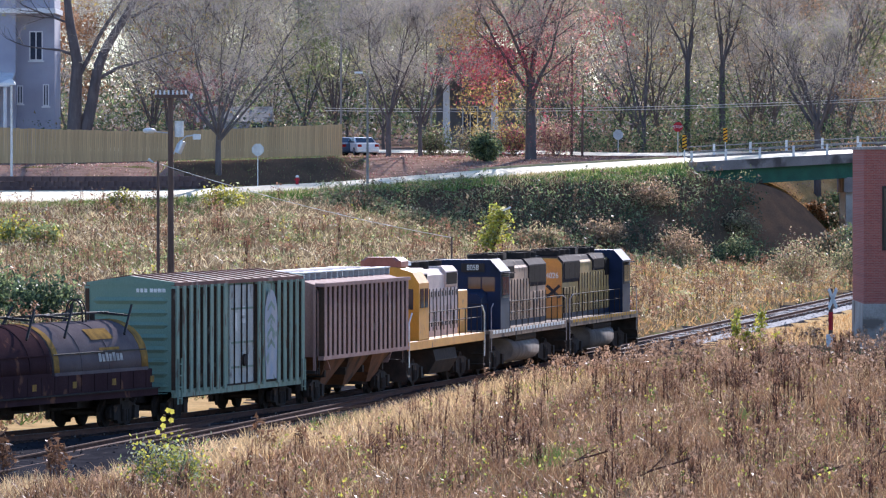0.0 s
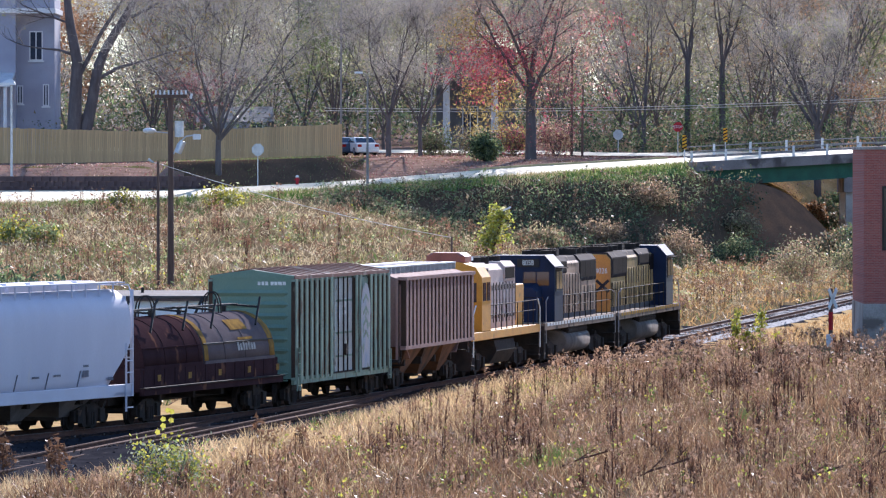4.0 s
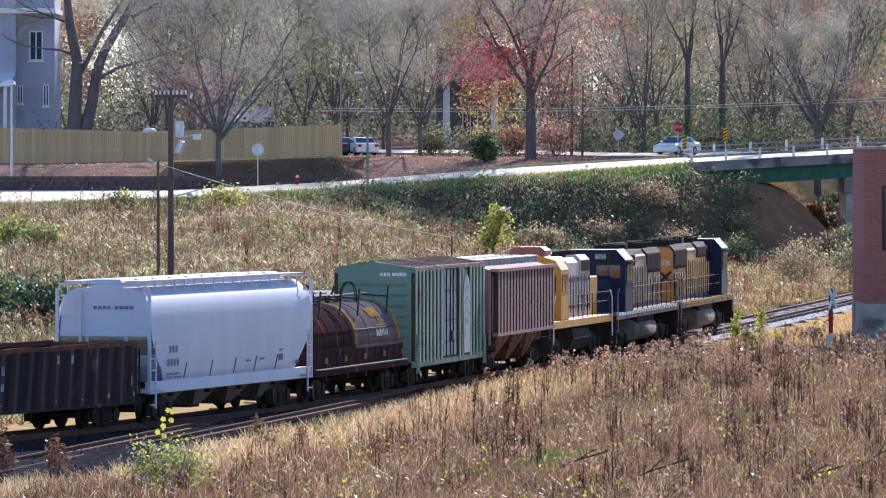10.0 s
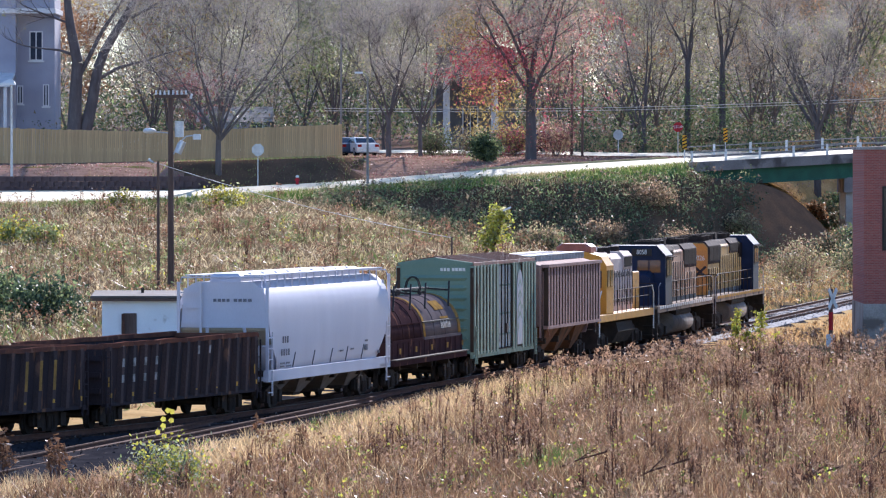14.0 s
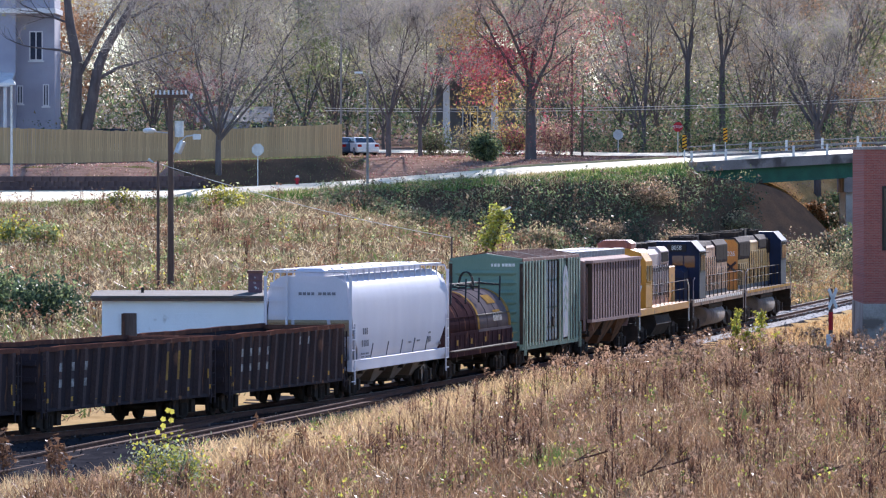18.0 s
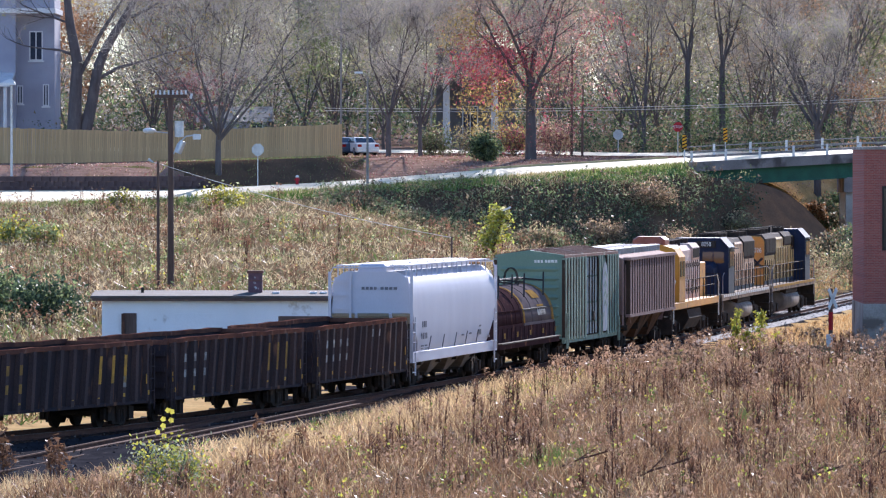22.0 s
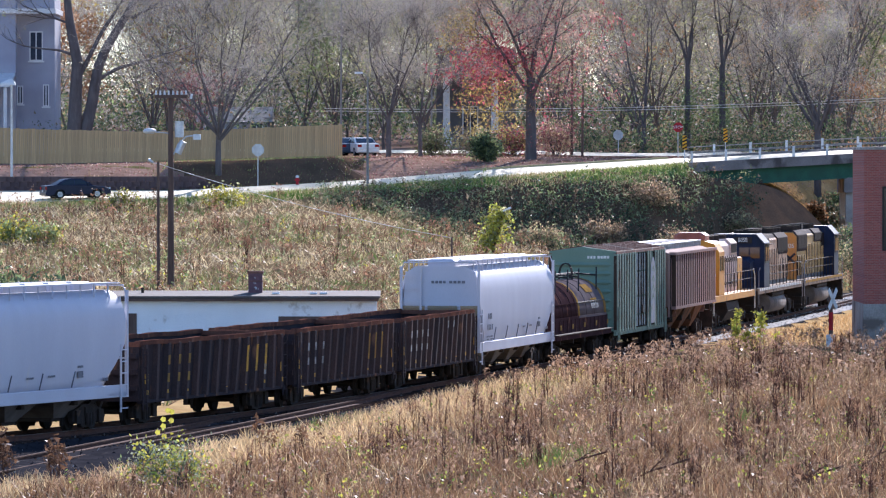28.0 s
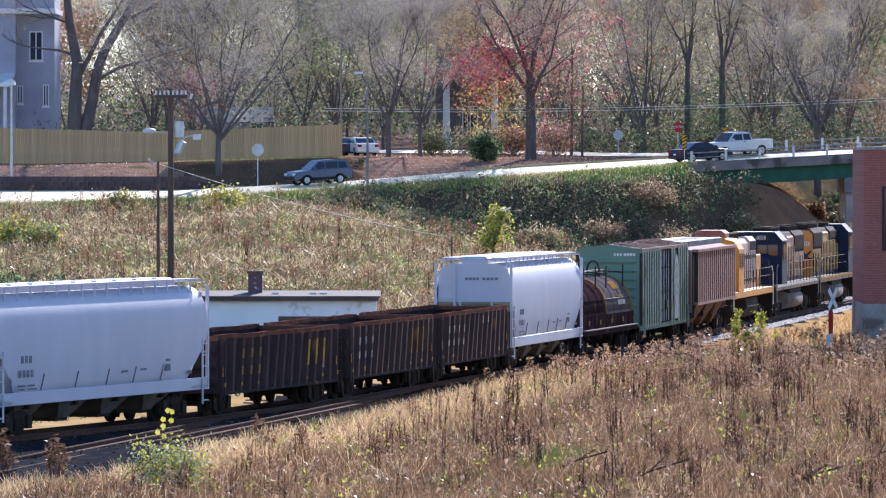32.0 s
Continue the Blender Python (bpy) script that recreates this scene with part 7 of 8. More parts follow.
def vase(label, seed, height, rad, bole, stems, cone=0.5, depth=3, spread=0.6, up=0.28, leaf_m=None, leaf_n=0, leaf_size=0.08, jitter=0.35, fuzz=3, lean=0.0, clumps=(), r_stem=0.5):
    """A bare-branched tree whose trunk divides low into several rising stems."""
    r = random.Random(seed)
    top = Vector((lean * bole, 0, bole))
    paths = [([(0, 0, -0.4), (lean * bole * 0.4, 0.05, bole * 0.5), tuple(top)], rad * 1.15, rad * 0.85)]
    out = []
    for i in range(stems):
        a = i * math.tau / stems + r.uniform(-0.4, 0.4)
        c = cone * (0.35 if i == 0 else r.uniform(0.6, 1.15))
        d = Vector((math.cos(a) * c, math.sin(a) * c, 1)).normalized()
        f = r.uniform(0.7, 1.0)
        base = top * f if i else top
        ln = (height - base.z) * r.uniform(0.40, 0.56)
        mid = base + d * ln
        d2 = (d + Vector((math.cos(a) * 0.1, math.sin(a) * 0.1, 0.25))).normalized()
        paths.append(([tuple(base), tuple(base + d * ln * 0.5 + Vector((r.uniform(-0.2, 0.2), 0, 0.1))), tuple(mid)], rad * r_stem, rad * r_stem * 0.55))
        out.append((tuple(mid), tuple(d2), (height - mid.z) * 0.62, rad * r_stem * 0.5, depth, spread, up))
        for g in (0.55, 0.85):
            b = r.uniform(0, math.tau)
            out.append((tuple(base + d * ln * g), (math.cos(b), math.sin(b), 0.45), (height - mid.z) * 0.42, rad * r_stem * 0.35, depth - 1, spread, up))
    return open_tree(label, seed, paths, out, leaf_m, leaf_n, leaf_size, jitter, fuzz, clumps)


def stand(ob, x, y, turn=0, size=1.0, dz=0.0):
    ob.matrix_basis = pose(x, y, ground_at(x, y) - 0.1 + dz, 0, 0, turn) @ Matrix.Diagonal((size, size, size, 1))
    return ob


# trees that stand out
oak = open_tree("huge forked bare tree with dark trunk behind the fence", 11,
    [([(0, 0, -0.4), (0.05, 0, 2.0), (0.12, 0, 4.5), (0.3, 0, 7.6), (-0.3, 0, 10.7), (-0.6, 0, 13.5)], 0.72, 0.27),
     ([(0.35, 0, -0.4), (0.95, 0.1, 2.2), (1.44, 0.2, 4.4), (1.9, 0.2, 7.1), (2.4, 0.2, 8.4), (3.2, 0.2, 9.8), (4.2, 0.2, 11.4), (5.2, 0, 13.2)], 0.54, 0.26),
     ([(1.8, 0.2, 6.2), (3.6, 0.4, 7.2), (5.5, 0.3, 7.7), (7.6, 0.2, 8.4)], 0.17, 0.06),
     ([(0.4, 0, 6.4), (1.3, 0.2, 8.2), (2.2, 0.3, 10.0), (3.2, 0.2, 11.5)], 0.20, 0.13),
     ([(0.1, 0, 8.2), (-1.2, 0.2, 8.6), (-3.2, 0.2, 8.8)], 0.14, 0.06),
     ([(0.6, 0, 3.0), (1.2, 0, 4.2), (1.7, 0, 5.4)], 0.12, 0.08)],
    [((-0.6, 0, 13.5), (0, 0, 1), 4, 0.2, 3, 0.8, 0.2), ((5.2, 0, 13.2), (0.5, 0, 1), 4, 0.2, 3, 0.8, 0.2), ((7.6, 0.2, 8.4), (1, 0, 0.3), 2.2, 0.05, 2, 0.8, 0.2), ((3.2, 0.2, 11.5), (0.5, 0, 0.9), 3, 0.1, 2, 0.7, 0.2),
     ((-3.2, 0.2, 8.8), (-1, 0, 0.3), 2.4, 0.06, 2, 0.8, 0.1), ((4.6, 0.2, 11.2), (1, 0, 0.4), 4.5, 0.12, 3, 0.7, 0.1), ((-0.3, 0, 10.7), (-1, 0, 0.5), 4, 0.1, 3, 0.7, 0.1), ((5.5, 0.3, 7.7), (0.4, 0, -0.5), 1.6, 0.04, 2, 0.8, 0.0)],
    L_OLIVE, 1400, 0.07, fuzz=2)
stand(oak, -29.4, 572)
stand(vase("broad bare grey tree on the grass before the fence", 12, 14.6, 0.22, 3.0, 9, 0.95, 3, 0.80, 0.10, L_TAN, 500, 0.06, fuzz=3), -16.5, 528.3, 40)
stand(vase("slender bare tree at the roadside bank", 13, 12.5, 0.2, 3.2, 5, 0.62, 3, 0.75, 0.14, L_TAN, 500, 0.06), -4.2, 556, 10)
stand(vase("slender bare tree on the littered bank", 14, 12, 0.16, 3.2, 5, 0.62, 3, 0.75, 0.14, L_OLIVE, 500, 0.06), -1.75, 557, 80)
maple = vase("stout maple keeping crimson and yellow leaves", 15, 15.5, 0.40, 6.4, 6, 0.80, 3, 0.78, 0.16, L_PINK, 12000, 0.085, 0.5, 3, clumps=(
    ("red_foliage", (-3.4, 0, 7.5), (1.6, 1.0, 1.5), 4200, L_RED), ("red_foliage", (-0.3, -0.3, 8.6), (1.5, 0.9, 1.5), 1500, L_RED), ("red_foliage", (2.2, -0.3, 5.2), (1.7, 1.0, 2.0), 1500, L_WINE),
    ("red_foliage", (4.6, 0, 10.4), (1.5, 1.0, 0.8), 600, L_RED), ("yellow_foliage", (-4.9, 0, 10.3), (1.1, 0.7, 1.2), 1500, L_GOLD), ("yellow_foliage", (-2.8, -0.2, 5.3), (1.5, 0.8, 1.0), 1500, L_GOLD),
    ("yellow_foliage", (-3.2, -0.2, 2.9), (1.5, 0.8, 0.9), 800, L_GOLD), ("tan_foliage", (-3.6, 0.2, 10.8), (1.6, 1.0, 1.0), 900, L_PINK), ("tan_foliage", (3.6, 0, 7.0), (2.2, 1.0, 1.4), 900, L_PINK)), r_stem=0.42)
stand(maple, 6.75, 553, 0)
stand(vase("wide bare tree beyond the bridge", 16, 15, 0.34, 1.9, 7, 0.85, 3, 0.7, 0.24, L_TAN, 2200, 0.08, clumps=(("orange_foliage", (0.8, 0, 12), (2.4, 1.5, 1.4), 1100, L_ORANGE),)), 30.9, 590, 15)
stand(vase("dark trunk of a tall tree behind the stop sign", 17, 16, 0.23, 7.5, 4, 0.4, 3, 0.65, 0.25, L_OLIVE, 4200, 0.08, 0.6, clumps=(("ivy", (0, -0.1, 2.8), (0.35, 0.35, 1.6), 1300, L_GREEN),)), 20.0, 588, 0)
stand(vase("tall ivy-clad tree near the junction", 18, 16.5, 0.26, 7.5, 4, 0.4, 3, 0.65, 0.25, L_OLIVE, 4200, 0.08, 0.6, clumps=(("ivy", (0, -0.1, 3.2), (0.4, 0.4, 1.9), 1600, L_GREEN),)), 22.9, 590, 200)
stand(vase("slim forked bare tree by the side street", 19, 15, 0.2, 2.6, 3, 0.35, 3, 0.6, 0.3, L_TAN, 1200, 0.07), 16.4, 586, 60)
stand(vase("rusty orange shrub tree behind the bridge rail", 26, 6.5, 0.12, 0.8, 6, 0.8, 2, 0.8, 0.2, L_RUST, 2600, 0.08, 0.5), 35.2, 580, 60)
stand(vase("small reddish tree behind the fence", 27, 6.4, 0.1, 1.2, 5, 0.6, 2, 0.8, 0.2, L_WINE, 1900, 0.08, 0.5), -20.2, 580, 60)
stand(vase("orange autumn tree between house and forked tree", 31, 11, 0.15, 1.2, 5, 0.3, 2, 0.7, 0.2, L_ORANGE, 7000, 0.10, 0.5), -31.2, 598, 0)
stand(vase("tall gold and brown leaved tree behind the fence", 32, 14.5, 0.16, 2.0, 6, 0.6, 3, 0.75, 0.14, L_GOLD, 5200, 0.10, 0.6, 3, clumps=(("rusty_foliage", (0.8, 0, 8.5), (2.0, 1.4, 2.2), 2200, L_RUST),)), -24.3, 603, 0)

stand(vase("thin grey tree before the columned house", 28, 12.5, 0.11, 3.0, 4, 0.4, 3, 0.6, 0.28, L_OLIVE, 900, 0.07), 2.0, 606, 30)
stand(vase("thin leafy tree beside the columned house", 29, 12.5, 0.12, 2.4, 4, 0.5, 3, 0.65, 0.25, L_OLIVE, 2600, 0.08), -1.6, 610, 130)
stand(vase("dark tree trunk on the slope beyond the bridge", 33, 13, 0.27, 6.0, 4, 0.5, 3, 0.65, 0.2, L_OLIVE, 1200, 0.08), 29.3, 562.2, 30)
# woods behind: a few kinds, copied
kinds = [
    vase("bare grey-brown tree in the woods", 21, 16.5, 0.16, 3.0, 5, 0.62, 3, 0.78, 0.13, L_TAN, 1500, 0.09, 0.5, 4),
    vase("bare tree with a few tan leaves", 22, 17, 0.17, 4.0, 5, 0.58, 3, 0.78, 0.13, L_TAN, 4500, 0.10, 0.6, 3),
    vase("olive-leaved tree in the woods", 23, 16, 0.16, 2.5, 5, 0.58, 3, 0.8, 0.12, L_OLIVE, 7000, 0.11, 0.7, 2),
    vase("tree with thin rusty leaves in the woods", 24, 16, 0.15, 2.5, 5, 0.6, 3, 0.8, 0.12, L_RUST, 4000, 0.10, 0.6, 3),
    vase("dark green ivy-hung tree in the woods", 25, 15, 0.2, 2.5, 5, 0.4, 3, 0.66, 0.18, L_GREEN, 8000, 0.12, 0.7, 2),
]
spots = []
rw2 = random.Random(77)
for row, (y0, n) in enumerate(((602, 9), (622, 12), (645, 13), (675, 14), (710, 14), (760, 15))):
    for i in range(n):
        half = y0 * 0.0617 + 5
        x = -half + 2 * half * (i + rw2.uniform(0.15, 0.85)) / n
        if row == 0 and (-12 < x < 1 or x < -24):
            continue
        if row < 2 and -4 < x < 9.5 and y0 < 640:
            continue
        if -0.0535 < x / y0 < -0.0440:
            continue
        spots.append((x, y0 + rw2.uniform(-9, 9), row))
order = [0, 1, 2, 0, 2, 4, 2, 3, 1, 4, 2]
right_order = [2, 1, 4, 2, 1, 2, 0, 0, 3]
made = [False] * 5
for i, (x, y, row) in enumerate(spots):
    k = (right_order[rw2.randrange(len(right_order))] if x / y > 0.018 else order[rw2.randrange(len(order))])
    if made[k]:
        ob = copy_thing(kinds[k], Matrix.Identity(4))
    else:
        ob, made[k] = kinds[k], True
    stand(ob, x, y, rw2.uniform(0, 360), rw2.uniform(0.82, 1.12) if row < 2 else rw2.uniform(0.7, 1.0))


def thicket(name, label, centres, size, mats, seed, per, jitter, category="shrub", kind="stuff"):
    v, f = leaf_tris(centres, size, seed, per, jitter)
    idx = np.random.default_rng(seed).integers(0, len(mats), len(f))
    return tagged(part(name, soup(name, v, f, mats, idx), None), label, category, kind=kind)


# far woods on the rise behind, brown, with distance haze mixed into the branch colour
rg = np.random.default_rng(18)
n = 15000
ux = rg.uniform(-66, 66, n)
uy = rg.uniform(830, 960, n)
top = 9.5 + 2.5 * np.sin(ux * 0.23 + 0.5) + 2.5 * np.sin(ux * 0.57) + 1.5 * np.sin(ux * 1.7) - 9.0 * np.exp(-((ux + 43) / 5.0) ** 2) - 5.0 * np.exp(-((ux + 31) / 2.0) ** 2) - 4.0 * np.exp(-((ux - 3) / 2.5) ** 2)
thicket("far_woods", "brown and olive distant woods on the rise", np.stack([ux, uy, 9.5 + rg.uniform(0, 1, n) ** 0.75 * top], 1), 0.34, [FARW, FARO, FARW, FARO], 18, 16, 0.9, "woods")

# understory that closes the woods; its dark leaf mix paints in the shade below the crowns
rg = np.random.default_rng(8)
n = 11000
ux, uy = rg.uniform(-50, 50, n), rg.uniform(640, 800, n)
uz = land(ux, uy) + rg.gamma(2.0, 1.8, n)
thicket("woodland_understory", "tangled understory of the far woods", np.stack([ux, uy, uz], 1), 0.15, [L_GREEN, L_DARK, L_DARK, TWIG, L_BROWNISH], 8, 13, 0.8, "understory")
ux = rg.uniform(9, 37, 900)
uy = rg.uniform(578, 600, 900)
ux2, uy2 = rg.uniform(-40, -9, 600), rg.uniform(575, 600, 600)
ux, uy = np.concatenate([ux, ux2]), np.concatenate([uy, uy2])
# the hedge takes the same dark leaves, shade put into its colour
thicket("hedgerow", "mixed green hedge along the side street", np.stack([ux, uy + 4, land(ux, uy) + rg.gamma(2, 0.55, ux.size)], 1), 0.11, [L_GREEN, L_DARK, L_DARK, L_BROWNISH], 9, 24, 0.45, "hedge")


def shrub(label, x, y, w, h, mats, seed, n=260, size=0.11, flat=1.0, z=None):
    """A bush: stems and a loose, uneven ball of leaves."""
    z = ground_at(x, y) if z is None else z
    rg = np.random.default_rng(seed)
    ob = thing("bush", label, "bush", "bushes", m=pose(x, y, z))
    wd_ = Wood(seed)
    for i in range(9):
        a = i * math.tau / 9
        wd_.grow(Vector((0, 0, -0.1)), Vector((math.cos(a) * w * 0.5, math.sin(a) * w * 0.5, h)).normalized(), h * 0.6, 0.03, 2, 0.7, 0.3)
    v, q, t = wd_.meshes()
    part("woody_base", soup("woody_base", v, q, [BARK]), None, ob)
    d = rg.normal(0, 1, (n, 3))
    d /= np.linalg.norm(d, axis=1)[:, None]
    rr = rg.uniform(0.45, 1.0, (n, 1)) ** 0.5 * (0.8 + 0.35 * np.sin(d[:, :1] * 5 + seed) * np.cos(d[:, 2:] * 4))
    c = d * rr * np.array([[w / 2, w / 2, h / 2]]) + np.array([[0, 0, h * 0.52]])
    lv, lf = leaf_quads(c, size, seed, 6, 0.12 * w)
    keep = lv.reshape(-1, 4, 3)[:, :, 2].min(1) > -0.05
    lv = lv.reshape(-1, 4, 3)[keep].reshape(-1, 3)
    lf = np.arange(len(lv)).reshape(-1, 4)
    part("crown", soup("crown", lv, lf, mats, rg.integers(0, len(mats), len(lf))), None, ob)
    return ob


shrub("rounded dark green bush beside the road", 3.15, 549, 2.3, 2.0, [L_DARK, L_GREEN], 41, 420, 0.12)
shrub("yellowing bush at the top of the field", -22.5, 503, 2.4, 1.2, [L_YELLOW, L_OLIVE, L_TAN], 42, 200, 0.10)
shrub("bright yellow bush at the field's edge", -15.2, 501, 3.2, 1.15, [L_YELLOW, L_YELLOW, L_OLIVE], 43, 320, 0.10)
shrub("low yellow-green bramble in the field", -23.4, 420, 2.6, 1.0, [L_YELLOW, L_GREEN, L_OLIVE], 44, 240, 0.10)
shrub("low green bramble in the field", -25.3, 424, 3.2, 1.2, [L_GREEN, L_YELLOW], 45, 260, 0.10)
shrub("dark green scrub behind the shed", -17.6, 318, 3.4, 1.7, [L_DARK, L_DARK, L_GREEN], 46, 420, 0.11)
shrub("dark green scrub beside the line", -20.4, 322, 3.6, 2.0, [L_DARK, L_GREEN], 47, 420, 0.11)
shrub("tan brush clump under the bridge end", 22.6, 458, 3.9, 2.9, [L_TAN, L_OLIVE, G_SEED], 48, 900, 0.065)
shrub("dry tan brush by the abutment", 16.9, 517.5, 4.2, 2.0, [L_TAN, L_BROWNISH, G_SEED], 49, 800, 0.07)
shrub("straggly brush at the pier foot", 27.2, 470, 4.0, 2.6, [L_OLIVE, L_TAN, L_DARK], 50, 800, 0.07)
for k, (x, y, w, h, ms) in enumerate(((29.6, 557.5, 2.4, 1.3, [L_DARK, L_GREEN, L_BROWNISH]), (30.6, 560.5, 2.2, 1.5, [L_DARK, L_GREEN]), (28.6, 551.5, 1.6, 1.2, [L_BROWNISH, G_STALK, L_RUST]), (29.6, 553.5, 1.8, 1.2, [L_DARK, L_BROWNISH]))):
    shrub("dark scrubby bush at the foot of the slope beyond the bridge", x, y, w, h, ms, 300 + k, 420, 0.10)
shrub("leafy green and yellow bush beside the siding", -6.75, 178.5, 2.1, 1.25, [L_LIME, L_YELLOW, L_GREEN, L_HAZE], 51, 460, 0.045)

shrub("wine-red and tan bush under the maple", 8.9, 567.5, 3.4, 2.7, [L_WINE, L_PINK, L_TAN], 56, 420, 0.09)
shrub("gold and red bush beside the maple trunk", 5.6, 567.5, 3.2, 2.4, [L_GOLD, L_RED, L_BROWNISH], 57, 380, 0.09)
shrub("brown leafy bush beside the columned house", 2.6, 569, 3.4, 2.0, [L_BROWNISH, L_OLIVE, L_TAN], 58, 380, 0.09)
shrub("dull green bush beside the columned house", -0.8, 571, 3.2, 2.0, [L_OLIVE, L_GREEN, L_BROWNISH], 59, 380, 0.09)
shrub("low tan bush before the side street", 28.9, 569, 4.0, 2.2, [L_TAN, L_RUST, L_OLIVE], 61, 400, 0.09)
shrub("rusty tan bush beside the side street", 32.6, 569.5, 3.6, 2.4, [L_RUST, L_TAN, L_ORANGE], 53, 420, 0.10)
shrub("tan and orange bush beside the side street", 36.2, 569.5, 4.2, 2.9, [L_TAN, L_ORANGE, L_RUST], 54, 480, 0.10)
shrub("olive bush on the slope under the bridge", 21.4, 523, 3.0, 1.9, [L_OLIVE, L_GREEN, L_DARK], 55, 600, 0.07)

shrub("tan brush at the top of the bank by the bridge", 15.2, 523.0, 3.6, 1.5, [L_TAN, L_BROWNISH, G_SEED], 62, 460, 0.08)
shrub("grey-brown brush on the bank", 11.6, 516, 3.6, 1.3, [L_BROWNISH, L_TAN, G_SEED], 63, 420, 0.09)
shrub("straggling brown brush on the bank", 7.0, 511, 3.2, 1.2, [L_BROWNISH, L_OLIVE, L_TAN], 64, 380, 0.09)
shrub("dark scrub at the foot of the pier", 30.4, 525, 3.6, 3.2, [L_DARK, L_BROWNISH, L_GREEN], 65, 420, 0.11)
shrub("brown scrub behind the pier", 28.2, 527, 3.0, 2.2, [L_BROWNISH, L_DARK, L_TAN], 66, 380, 0.11)
shrub("tan and green brush on the shaded slope", 21.9, 530, 2.6, 1.4, [L_TAN, L_OLIVE, L_BROWNISH], 67, 340, 0.09)

# vine-covered post on the bank
vp = thing("vine_post", "leaning post smothered in yellow-green vine", "vine")
vx, vy = 3.1, 470.0
vz = ground_at(vx, vy)
part("post", Mesh().cyl((vx, vy, vz - 0.3), (vx + 0.9, vy, 5.0), 0.09, n=8), WOOD, vp)
part("cap", Mesh().beam((vx + 0.75, vy, 4.85), (vx + 1.35, vy, 5.1), 0.2, 0.12), WHITE, vp)
rg = np.random.default_rng(52)
tt = rg.uniform(0, 1, (260, 1))
c = np.array([[vx - 0.3, vy - 0.1, vz]]) + tt * np.array([[0.9, 0, 5.0 - vz - 0.1]]) + rg.normal(0, 1, (260, 3)) * (0.18 + 0.32 * np.sin(tt * 3))
v, f = leaf_quads(c, 0.12, 52, 7, 0.14)
part("vine", soup("vine", v, f, [L_YELLOW, L_LIME, L_OLIVE], rg.integers(0, 3, len(f))), None, vp)

# tall yellow-leaved saplings before the line, and yellow weeds in the foreground
for i, (x, y, h) in enumerate(((12.9, 318, 1.75), (14.0, 318, 1.7), (13.3, 316, 0.9), (14.7, 317, 0.7))):
    t = thing("sapling", "thin sapling with yellow-green leaves beside the line", "sapling", "saplings", m=pose(x, y, ground_at(x, y)))
    part("stem", Mesh().cyl((0, 0, -0.1), (0.12, 0, h), 0.025, 0.012, 6), G_BROWN, t)
    rg = np.random.default_rng(60 + i)
    zz = rg.uniform(0.15, 1, (70, 1)) * h
    c = np.concatenate([0.1 * zz / h, 0 * zz, zz], 1) + rg.normal(0, 0.11, (70, 3))
    v, f = leaf_quads(c, 0.075, 60 + i, 5, 0.07)
    part("leaves", soup("leaves", v, f, [L_YELLOW, L_LIME], rg.integers(0, 2, len(f))), None, t)
t = thing("flowering_weed", "tall weed with bright yellow leaves beside the siding", "weed", m=pose(-6.95, 181, ground_at(-6.95, 181)))
rg = np.random.default_rng(71)
for i in range(10):
    a = rg.uniform(-0.35, 0.5)
    h = rg.uniform(1.0, 2.0)
    part("stem", Mesh().cyl((0, 0, 0), (a, 0.1, h), 0.012, 0.006, 5), L_GREEN if i % 2 else G_BROWN, t)
for x, z in ((0.02, 2.05), (0.12, 2.02), (-0.10, 1.83), (0.10, 1.80), (-0.10, 1.66), (-0.24, 1.50), (-0.08, 1.4)):
    k = [(x, 0, z)] + [(x + (0.06 + 0.02 * (i % 2)) * math.cos(i * math.tau / 10), -0.02 + 0.03 * (i % 3), z + (0.06 + 0.02 * (i % 2)) * math.sin(i * math.tau / 10)) for i in range(10)]
    part("bloom", soup("bloom", k, [(0, 1 + i, 1 + (i + 1) % 10) for i in range(10)], [L_YELLOW]), None, t)

# ---- ground cover, built from arrays ----
def blades(x, y, h, w, seed, lean=0.35):
    rg = np.random.default_rng(seed)
    n = len(x)
    z = land(x, y)
    a = rg.uniform(0, math.tau, n)
    dx, dy = np.cos(a) * w, np.sin(a) * w
    lx, ly = rg.normal(0, lean, n) * h, rg.normal(0, lean, n) * h
    v = np.empty((n, 3, 3))
    v[:, 0] = np.stack([x - dx, y - dy, z - 0.05], 1)
    v[:, 1] = np.stack([x + dx, y + dy, z - 0.05], 1)
    v[:, 2] = np.stack([x + lx, y + ly, z + h], 1)
    return v.reshape(-1, 3), np.arange(3 * n).reshape(n, 3)


